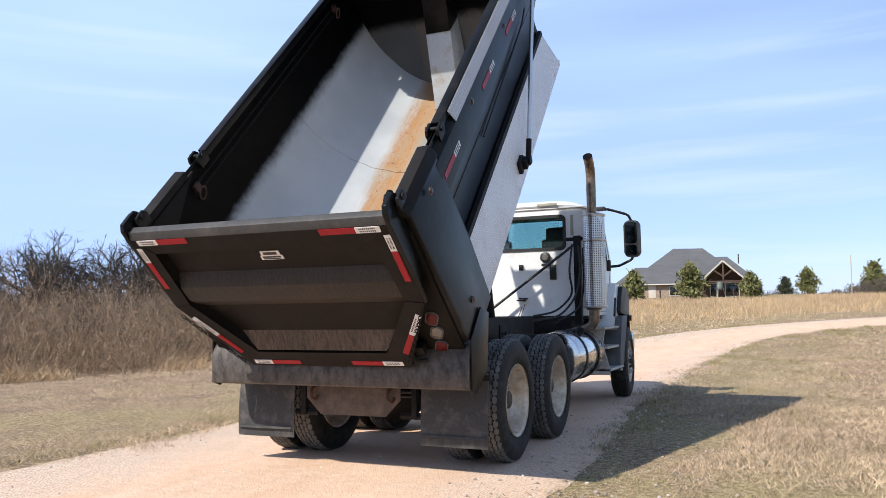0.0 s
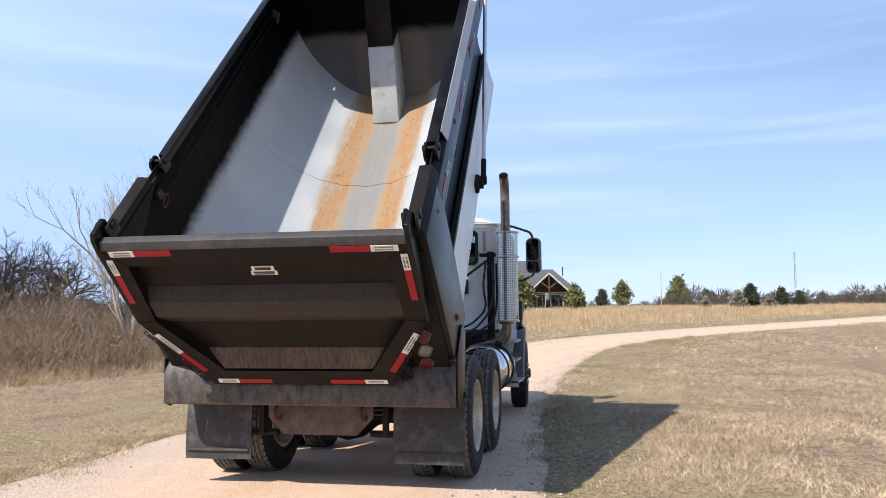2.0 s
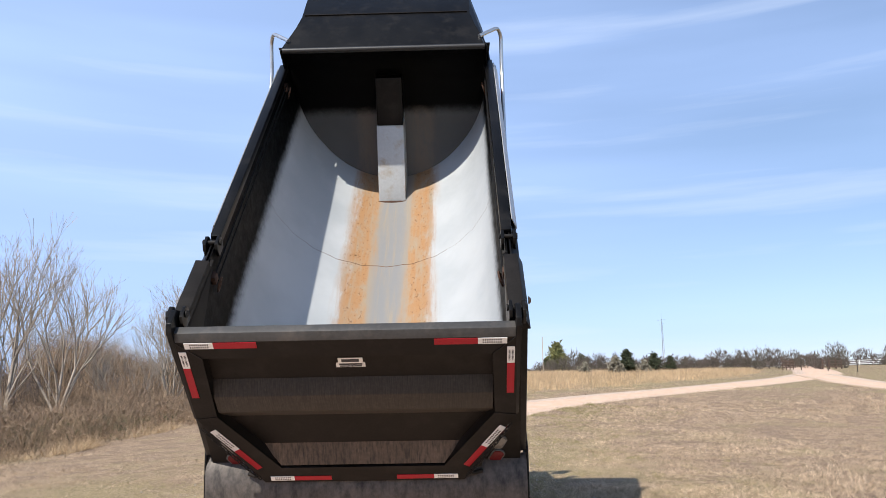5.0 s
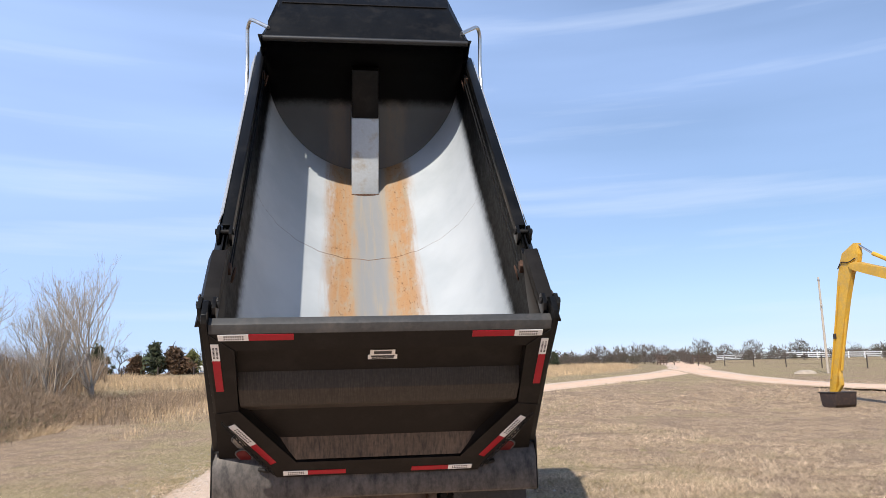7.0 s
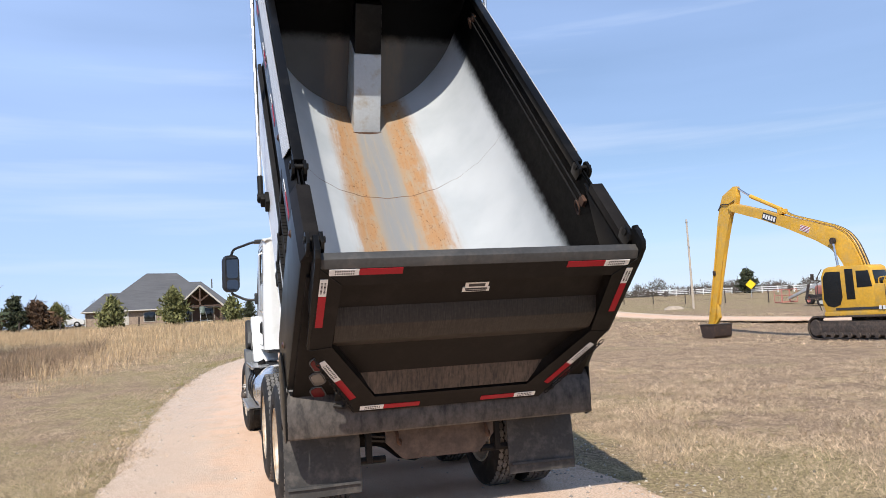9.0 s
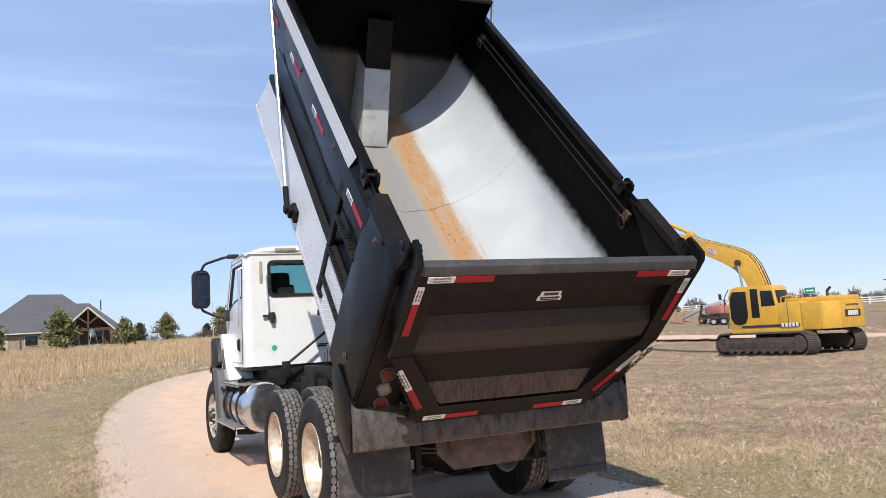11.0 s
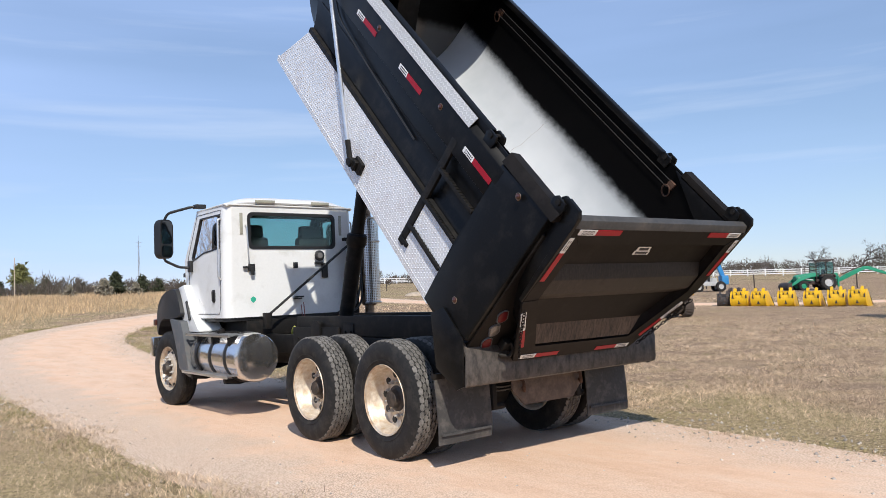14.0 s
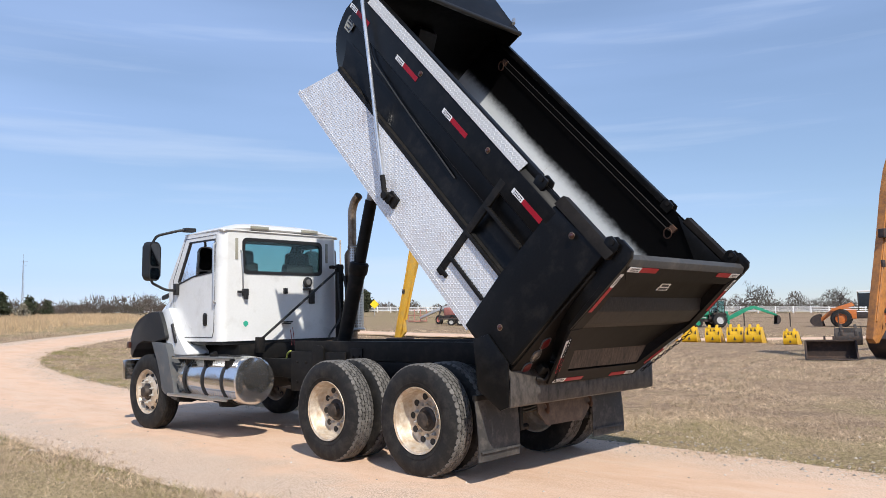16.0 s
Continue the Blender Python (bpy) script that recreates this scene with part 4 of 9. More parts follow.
def tape(parent, a, b, width, white_from, bars=3, d=0.0165):
    """Reflective tape in the plane of the tailgate, part red and part white, with unreadable print on the white."""
    a, b = Vector((a[0], 0, a[1])), Vector((b[0], 0, b[1]))
    side = (b - a).normalized().cross(Vector((0, 1, 0))) * width / 2
    mid = a + (b - a) * white_from
    for p, q, mat, nm in ((a, mid, TAPE_RED, "red_tape"), (mid, b, TAPE_WHITE, "white_tape")):
        bm = B()
        for dd in (d, d + 0.003):
            vs = [bm.verts.new(v + Vector((0, dd, 0))) for v in (p - side, p + side, q + side, q - side)]
            bm.faces.new(vs)
        bm.verts.ensure_lookup_table()
        for i in range(4):
            bm.faces.new((bm.verts[i], bm.verts[(i + 1) % 4], bm.verts[4 + (i + 1) % 4], bm.verts[4 + i]))
        part(nm, bm, mat, parent)
    print_ = B()
    step = (b - mid)
    for row in (-0.42, 0.42):
        n = 9
        for k in range(n):
            t0, t1 = 0.16 + 0.68 * k / n, 0.16 + 0.68 * (k + 0.62) / n
            o = side * row
            c = [mid + step * t + o + side * w for t, w in ((t0, -0.24), (t1, -0.24), (t1, 0.24), (t0, 0.24))]
            print_.faces.new([print_.verts.new(v + Vector((0, d - 0.0015, 0))) for v in c])
    part("print", print_, INK, parent)


for s in (-1, 1):
    tape(tailgate, (s * 0.582, 1.38), (s * 1.058, 1.38), 0.052, 0.60)
    tape(tailgate, (s * 0.25, -0.028), (s * 0.715, -0.028), 0.048, 0.61)
    tape(tailgate, (s * 1.09, 0.885), (s * 1.085, 1.325), 0.05, 0.66)
    tape(tailgate, (s * 0.78, 0.095), (s * 1.045, 0.535), 0.05, 0.50)
badge = prism(B(), [(-0.10, 1.072), (0.10, 1.072), (0.10, 1.112), (0.085, 1.114), (0.085, 1.158), (-0.085, 1.158), (-0.085, 1.114), (-0.10, 1.112)], 0.106, 0.111, "y")
part("badge", badge, TAPE_WHITE, tailgate, "small white maker's badge")
marks = B()
for x0, x1, v0, v1 in ((-0.06, 0.06, 1.122, 1.147), (-0.08, 0.08, 1.094, 1.107), (-0.075, 0.075, 1.078, 1.088)):
    box(marks, ((x0 + x1) / 2, 0.105, (v0 + v1) / 2), (x1 - x0, 0.003, v1 - v0))
part("badge_print", marks, INK, tailgate)


def chain(a, b, sag, n=17):
    bm = B()
    a, b = Vector(a), Vector(b)
    for k in range(n):
        t = (k + 0.5) / n
        c = a + (b - a) * t + Vector((0, -0.015, -sag * 4 * t * (1 - t)))
        d = (b - a).normalized()
        side = d.cross(Vector((0, 1, 0))) if k % 2 else Vector((0, 1, 0))
        half = (b - a).length / n * 0.72
        tube(bm, [c + d * half * math.cos(q) + side * 0.013 * math.sin(q) for q in np.linspace(0, 2 * math.pi, 9)], 0.0042, 5)
    return bm


for s in (-1, 1):
    part("chain", chain((s * 1.10, 0.0, 0.60), (s * 0.78, 0.0, 0.02), 0.02), CHASSIS, tailgate, "dark steel spreader chain")
    for (x, v), mat in (((1.038, 0.332), LAMP_RED), ((1.028, 0.172), LAMP_CLEAR), ((1.015, 0.008), LAMP_RED)):
        lamp = B()
        rim = B()
        tilt = Matrix.Rotation(radians(24 * s), 4, "Y")
        pts = [(0.050 * math.cos(a), 0.038 * math.sin(a) + (0.034 if math.sin(a) > 0 else -0.034)) for a in np.linspace(0, 2 * math.pi, 25)[:-1]]
        prism(lamp, [(p * 0.86, q * 0.9) for p, q in pts], 0.160, 0.178, "y", 0.003)
        ring_plate(rim, [(p * 1.06, q * 1.04) for p, q in pts], [(p * 0.90, q * 0.93) for p, q in pts], lambda p, q, d: (p, d, q), 0.164, 0.178)
        for bm in (lamp, rim):
            bmesh.ops.transform(bm, matrix=Matrix.Translation((s * x, 0, v)) @ tilt, verts=bm.verts)
        holder = part("tail_lamp", lamp, mat, truck, "oval tail lamp", BED)
        part("lamp_bezel", rim, GREY_PLASTIC, holder)
    hook = box(B(), (s * 0.85, 0.12, 0.04), (0.10, 0.07, 0.09), 0.01)
    tube(hook, bent([(s * 0.84, 0.10, 0.08), (s * 0.80, 0.06, 0.05), (s * 0.82, 0.04, -0.03), (s * 0.90, 0.08, -0.05)], 0.03), 0.016, 8)
    part("gate_latch", hook, CHASSIS, truck, "", BED)
    for u, v in ((0.52, 1.285), (0.515, 0.18), (1.79, 1.215), (3.07, 1.22)):
        mk = lathe(B(), [(0, 0.0), (0.022, 0.0), (0.022, 0.008), (0.015, 0.014), (0, 0.016)], 16, (s * (1.245 if u < 1 else 1.215), u, v))
        if s < 0:
            for w in mk.verts:
                w.co.x = -2 * (1.245 if u < 1 else 1.215) - w.co.x
        holder = part("marker_lamp", mk, LAMP_AMBER, truck, "round side marker lamp", BED)
        x = s * (1.2455 if u < 1 else 1.2155)
        bez = tube(B(), [(x, u + 0.027 * math.cos(a), v + 0.027 * math.sin(a)) for a in np.linspace(0, 2 * math.pi, 17)], 0.004, 5)
        part("lamp_bezel", bez, HOTSTEEL, holder)
    for u in (0.86, 2.10, 3.07, 4.15):
        x = s * 1.217
        for lo, hi, mat, nm in ((u, u + 0.28, TAPE_RED, "red_tape"), (u + 0.28, u + 0.44, TAPE_WHITE, "white_tape")):
            part(nm, box(B(), (x, (lo + hi) / 2, 1.145), (0.004, hi - lo, 0.05)), mat, truck, "", BED)
        pr = B()
        for k in range(6):
            for row in (-0.011, 0.011):
                box(pr, (x + s * 0.002, u + 0.305 + 0.02 * k, 1.145 + row), (0.0025, 0.013, 0.012))
        part("print", pr, INK, truck, "", BED)

# spill apron below the tailgate
apron = B()
prof = [(0.22, -0.02), (0.105, -0.045), (-0.052, -0.20), (-0.066, -0.222), (-0.064, -0.242), (-0.045, -0.258), (-0.034, -0.25), (-0.045, -0.225), (0.10, -0.065), (0.22, -0.035)]
prism(apron, prof, -1.246, 1.246, "x")
part("spill_apron", apron, APRON, truck, "scuffed steel spill apron", BED)
# bed longitudinals and cross ribs beneath
for s in (-1, 1):
    part("bed_sill", box(B(), (s * 0.43, 2.20, -0.20), (0.09, 4.1, 0.16), 0.01), CHASSIS, truck, "", BED)
for u in (0.5, 1.3, 2.1, 2.9, 3.7):
    for s in (-1, 1):
        hoop = B()
        arc = [(s * (R_BED + 0.075) * math.sin(a), MID_V - (R_BED + 0.075) * math.cos(a)) for a in np.linspace(0.05, 0.82, 10)]
        tube(hoop, [(x, u, v) for x, v in arc], 0.03, 6)
        part("bed_rib", hoop, CHASSIS, truck, "", BED)

# -- chassis
for s in (-1, 1):
    part("frame_rail", box(B(), (s * 0.43, 3.15, 0.93), (0.085, 7.7, 0.25), 0.012), CHASSIS, truck, "black steel frame rail")
    part("subframe_rail", box(B(), (s * 0.43, 1.30, 1.18), (0.095, 3.9, 0.235), 0.012), CHASSIS, truck, "")
    br = box(B(), (s * 0.485, 1.95, 1.06), (0.015, 0.22, 0.30), 0.004)
    for dy in (-0.06, 0.06):
        for dz in (-0.09, -0.02, 0.05):
            lathe(br, [(0, -0.012), (0.016, -0.012), (0.016, 0.012), (0, 0.012)], 6, (s * 0.498, 1.95 + dy, 1.06 + dz))
    part("rail_bracket", br, CHASSIS, truck)
    part("leaf_spring", prism(B(), [(-0.25, 0.66), (0.72, 0.74), (1.70, 0.66), (1.70, 0.70), (0.72, 0.85), (-0.25, 0.70)], s * 0.46, s * 0.56, "x", 0.008), CHASSIS, truck)
    hanger = box(B(), (s * 0.56, -0.62, 0.66), (0.05, 0.06, 0.42), 0.008)
    tube(hanger, [(s * 0.42, -0.60, 0.47), (s * 0.66, -0.60, 0.47)], 0.03, 8)
    part("rear_hanger", hanger, CHASSIS, truck, "")
    flap = sheet(B(), lambda a, t: (s * (0.64 + 0.61 * a), -0.655 - 0.035 * math.sin(t * 2.0) + 0.012 * math.sin(a * 5 + 1) * t, 0.805 - 0.565 * t), 8, 8)
    fl = part("mud_flap", thicken(flap, 0.011), FLAP, truck, "dusty black rubber mud flap")
    ridge = sheet(B(), lambda a, t: (s * (0.66 + 0.57 * a), -0.709 - 0.004 * t + 0.012 * math.sin(a * 5 + 1) * 0.85, 0.335 - 0.02 * t), 8, 1)
    part("flap_ridge", thicken(ridge, 0.01), FLAP, fl)
    part("flap_bar", box(B(), (s * 0.92, -0.645, 0.815), (0.68, 0.035, 0.05), 0.006), CHASSIS, truck)
for y in (0.13, 1.575):
    ax = lathe(B(), [(0.0, -1.0), (0.065, -1.0), (0.075, -0.35), (0.10, -0.28), (0.20, -0.16), (0.24, 0.0), (0.20, 0.16), (0.10, 0.28), (0.075, 0.35), (0.065, 1.0), (0, 1.0)], 18, (0, y, 0.54))
    part("axle", ax, CHASSIS, truck)
part("axle", tube(B(), [(-0.95, 5.94, 0.55), (-0.6, 5.94, 0.45), (0.6, 5.94, 0.45), (0.95, 5.94, 0.55)], 0.06, 8), CHASSIS, truck)
for y in (-0.62, 0.74, 2.3, 3.6, 5.0):
    part("cross_member", box(B(), (0, y, 0.93), (0.80, 0.09, 0.2), 0.01), CHASSIS, truck)
PLATE = material("dusty_brown_plate", (0.075, 0.052, 0.040), 0.7, vary=0.3, grain=40, patch=4, bump=0.1, depth=0.001, stain=(0.15, 0.105, 0.075), amount=0.5)
hitch = prism(B(), [(-0.445, 0.80), (-0.445, 0.62), (-0.30, 0.475), (0.345, 0.475), (0.485, 0.62), (0.485, 0.80)], -0.765, -0.745, "y", 0.004)
hp = part("rear_plate", hitch, PLATE, truck, "dusty brown steel rear plate")
for x in (-0.36, 0.40):
    part("tow_hook", tube(B(), bent([(x, -0.77, 0.72), (x, -0.82, 0.70), (x, -0.83, 0.63), (x + 0.03, -0.80, 0.60), (x + 0.035, -0.77, 0.64)], 0.03), 0.014, 8), IRON, hp)
for k, (z0, z1) in enumerate(((0.66, 0.61), (0.62, 0.58))):
    part("air_hose", tube(B(), bent([(-0.55, -0.5, z0), (-0.3, -0.45, z1), (0.1, -0.42, z1 + 0.03), (0.5, -0.45, z0)], 0.2), 0.014, 6), DARK_PLASTIC, truck)
part("yellow_hose", tube(B(), bent([(-0.36, 3.62, 1.02), (-0.40, 3.52, 1.13), (-0.42, 3.42, 1.16)], 0.06, 6), 0.012, 8), material("yellow_green_hose", (0.42, 0.46, 0.10), 0.5, vary=0.1, bump=0), truck, "yellow-green coiled air hose")
side_plate = box(B(), (-0.50, 2.72, 0.90), (0.02, 1.15, 0.52), 0.006)
for y in (2.25, 2.45, 2.95, 3.15):
    for z in (0.76, 1.02):
        lathe(side_plate, [(0, -0.014), (0.017, -0.014), (0.017, 0.014), (0, 0.014)], 6, (-0.512, y, z))
part("frame_plate", side_plate, CHASSIS, truck, "black bolted plate on the frame rail")
part("frame_bracket", prism(B(), [(2.55, 0.98), (2.78, 0.98), (2.78, 1.20), (2.72, 1.24), (2.60, 1.24), (2.55, 1.20)], -0.535, -0.512, "x", 0.004), CHASSIS, truck)
part("drive_shaft", tube(B(), [(0, 1.6, 0.60), (0, 4.6, 0.80)], 0.055, 10), CHASSIS, truck)
part("gearbox", lathe(B(), [(0, 3.9), (0.16, 3.9), (0.22, 4.3), (0.26, 5.0), (0.30, 5.4), (0, 5.4)], 14, (0, 0, 0.82), "y"), CHASSIS, truck)
part("air_tank", lathe(B(), [(0, 2.45), (0.09, 2.46), (0.12, 2.52), (0.12, 3.12), (0.09, 3.18), (0, 3.19)], 16, (-0.30, 0, 0.70), "y"), CHASSIS, truck)

# hoist ram
part("hoist_cover", tube(B(), [(0, 2.85, 1.10), (0, 2.46, 2.28)], [0.088, 0.108], 18), CHASSIS, truck, "black telescopic hoist ram")
part("hoist_collar", tube(B(), [(0, 2.50, 2.16), (0, 2.49, 2.19), (0, 2.455, 2.30), (0, 2.45, 2.32)], [0.110, 0.128, 0.128, 0.105], 18), CHASSIS, truck)
part("hoist_stage", tube(B(), [(0, 2.455, 2.30), (0, 2.20, 3.12)], 0.080, 18), CHASSIS, truck)
part("hoist_rod", tube(B(), [(0, 2.205, 3.10), (0, 1.94, 3.98)], 0.066, 16), GREY_STEP, truck)
part("hoist_trunnion", box(B(), (0, 2.86, 1.16), (0.76, 0.22, 0.22), 0.02), CHASSIS, truck)


# -- wheels
def tyre_mesh(blocks, width=0.275, radius=0.535):
    w, r = width / 2, radius
    bm = lathe(B(), [(0.300, -w * 0.72), (0.33, -w * 0.88), (0.40, -w), (0.455, -w * 0.98), (0.50, -w * 0.86), (r - 0.012, -w * 0.74), (r - 0.008, 0), (r - 0.012, w * 0.74), (0.50, w * 0.86), (0.455, w * 0.98), (0.40, w), (0.33, w * 0.88), (0.300, w * 0.72)], 56)
    lathe(bm, [(0.352, -w * 0.965), (0.357, -w * 0.985), (0.362, -w * 0.975)], 56)
    lathe(bm, [(0.352, w * 0.965), (0.357, w * 0.985), (0.362, w * 0.975)], 56)
    return bm


def tread_mesh(width=0.275, radius=0.535, rows=5, ribbed=False):
    w = width / 2
    bm = B()
    n = 50
    span = w * 0.80 * 2 / rows
    for j in range(rows):
        x0 = -w * 0.80 + j * span
        for k in range(n):
            a0 = 2 * math.pi * (k + (0.5 if j % 2 else 0)) / n
            a1 = a0 + 2 * math.pi / n * (0.96 if ribbed else 0.80)
            edge = 0.016 if j in (0, rows - 1) else 0.003
            xs = (x0 + 0.004, x0 + span - 0.004)
            mid = (a0 + a1) / 2
            skew = 0 if ribbed else 2 * math.pi / n * 0.12
            lo, hi = [], []
            for x, a in ((xs[0], a0 + skew), (xs[0], a1 - skew), ((xs[0] + xs[1]) / 2, a1 + skew), (xs[1], a1 - skew), (xs[1], a0 + skew), ((xs[0] + xs[1]) / 2, a0 - skew)):
                drop = edge if (j == 0 and x == xs[0]) or (j == rows - 1 and x == xs[1]) else 0.003
                lo.append(bm.verts.new((x, (radius - 0.035) * math.cos(a), (radius - 0.035) * math.sin(a))))
                hi.append(bm.verts.new((x, (radius - drop + 0.004) * math.cos(a), (radius - drop + 0.004) * math.sin(a))))
            bm.faces.new(hi)
            for i in range(6):
                bm.faces.new((lo[i], lo[(i + 1) % 6], hi[(i + 1) % 6], hi[i]))
    return bm


def rim_mesh(deep):
    """deep: the dish sinks inward behind the outer flange, as on the dual wheels; else it bulges outward."""
    bm = B()
    if deep:
        lathe(bm, [(0.315, 0.128), (0.318, 0.120), (0.300, 0.112), (0.288, 0.09), (0.280, -0.02), (0.262, -0.045), (0.205, -0.060), (0.185, -0.052), (0.135, -0.050), (0.128, -0.030), (0.0, -0.030)], 48)
        lathe(bm, [(0.315, -0.128), (0.318, -0.120), (0.300, -0.112), (0.288, -0.09), (0.280, -0.02)], 48)
    else:
        lathe(bm, [(0.315, 0.120), (0.318, 0.112), (0.300, 0.104), (0.285, 0.085), (0.280, 0.055), (0.262, 0.045), (0.225, 0.075), (0.175, 0.105), (0.130, 0.110), (0.120, 0.095), (0.0, 0.095)], 48)
        lathe(bm, [(0.315, -0.120), (0.318, -0.112), (0.300, -0.104), (0.285, -0.085), (0.280, 0.055)], 48)
    return bm


def hole_mesh(deep):
    """One hand hole: a closed disc whose dark colour stands for the shade within."""
    r, x = (0.218, -0.052) if deep else (0.228, 0.074)
    return lathe(B(), [(0, x + 0.004), (0.030, x + 0.004), (0.034, x), (0.034, x - 0.02)], 12, (0, r, 0))


def nut_mesh(deep):
    base = -0.050 if deep else 0.110
    return lathe(B(), [(0, base + 0.05), (0.008, base + 0.05), (0.010, base + 0.025), (0.017, base + 0.025), (0.019, base)], 6, (0, 0.158, 0))


def hub_mesh(deep):
    out = 0.045 if deep else 0.18
    base = -0.04 if deep else 0.095
    return lathe(B(), [(0.118, base), (0.115, base + 0.02), (0.088, base + 0.035), (0.082, out - 0.03), (0.070, out), (0.045, out + 0.006), (0, out + 0.006)], 20)


def as_mesh(bm, mat, name):
    bmesh.ops.recalc_face_normals(bm, faces=bm.faces)
    me = bpy.data.meshes.new(name)
    bm.to_mesh(me)
    bm.free()
    return finish(me, mat)


HUBDARK = material("oily_brown_hub", (0.030, 0.022, 0.017), 0.6, vary=0.3, grain=40, patch=6, bump=0.2, depth=0.002, stain=(0.11, 0.08, 0.055), amount=0.4)
WHEEL = {}
for deep in (True, False):
    WHEEL[deep] = [("wheel", as_mesh(rim_mesh(deep), RIM, "wheel")), ("tyre", as_mesh(tyre_mesh(True), RUBBER, "tyre")), ("tread", as_mesh(tread_mesh(ribbed=not deep), TREAD if deep else RUBBER, "tread")),
                   ("hand_hole", as_mesh(hole_mesh(deep), DARK_PLASTIC, "hand_hole")), ("wheel_nut", as_mesh(nut_mesh(deep), GREY_STEP, "wheel_nut")), ("hub", as_mesh(hub_mesh(deep), HUBDARK, "hub"))]


def wheel(x, y, side, deep, turn=0.0, full=True):
    m = Matrix.Translation((x, y, 0.555)) @ Matrix.Rotation(turn, 4, "Z") @ Matrix.Rotation(0.0 if side > 0 else math.pi, 4, "Z") @ Matrix.Rotation(x * 3 + y, 4, "X") @ Matrix.Diagonal((1.0, 1.04, 1.04, 1))
    kinds = WHEEL[deep]
    rim = place("wheel", kinds[0][1], truck, "dusty aluminium dual wheel" if deep else "bright aluminium front wheel", m)
    for nm, me in kinds[1:] if full else kinds[1:3]:
        ring = 10 if nm in ("hand_hole", "wheel_nut") else 1
        for k in range(ring):
            place(nm, me, rim, "", Matrix.Rotation(2 * math.pi * (k + (0.5 if nm == "wheel_nut" else 0)) / ring, 4, "X"))


for s in (-1, 1):
    for y in (0.13, 1.575):
        wheel(s * 1.122, y, s, True)
        wheel(s * 0.772, y, -s, True, full=False)
    wheel(s * 1.130, 5.94, s, False, radians(3))

# -- cab
def rounded(a0, a1, b0, b1, r, n=5):
    """A rectangle with rounded corners, anticlockwise from its lower right."""
    pts = []
    for ca, cb, start in ((a1 - r, b0 + r, -90), (a1 - r, b1 - r, 0), (a0 + r, b1 - r, 90), (a0 + r, b0 + r, 180)):
        pts += [(ca + r * math.cos(radians(start + 90 * k / n)), cb + r * math.sin(radians(start + 90 * k / n))) for k in range(n + 1)]
    return pts


def side_x(z):
    return 1.045 - 0.035 * max(0.0, z - 1.9)


rear = ring_plate(B(), rounded(-0.925, 0.925, 1.30, 2.86, 0.03), rounded(-0.69, 0.69, 2.255, 2.755, 0.075), lambda p, q, d: (p, d, q), 4.195, 4.235)
cab = part("cab", rear, WHITE, truck, "white painted cab rear wall")
seal = ring_plate(B(), rounded(-0.70, 0.70, 2.245, 2.765, 0.08), rounded(-0.655, 0.655, 2.29, 2.72, 0.065), lambda p, q, d: (p, d, q), 4.183, 4.215)
rear_win = part("rear_window", prism(B(), rounded(-0.68, 0.68, 2.265, 2.745, 0.07), 4.206, 4.211, "y"), GLASS, truck, "tinted rear window in a black rubber seal")
rear_win.visible_shadow = False
part("window_seal", seal, DARK_PLASTIC, rear_win)
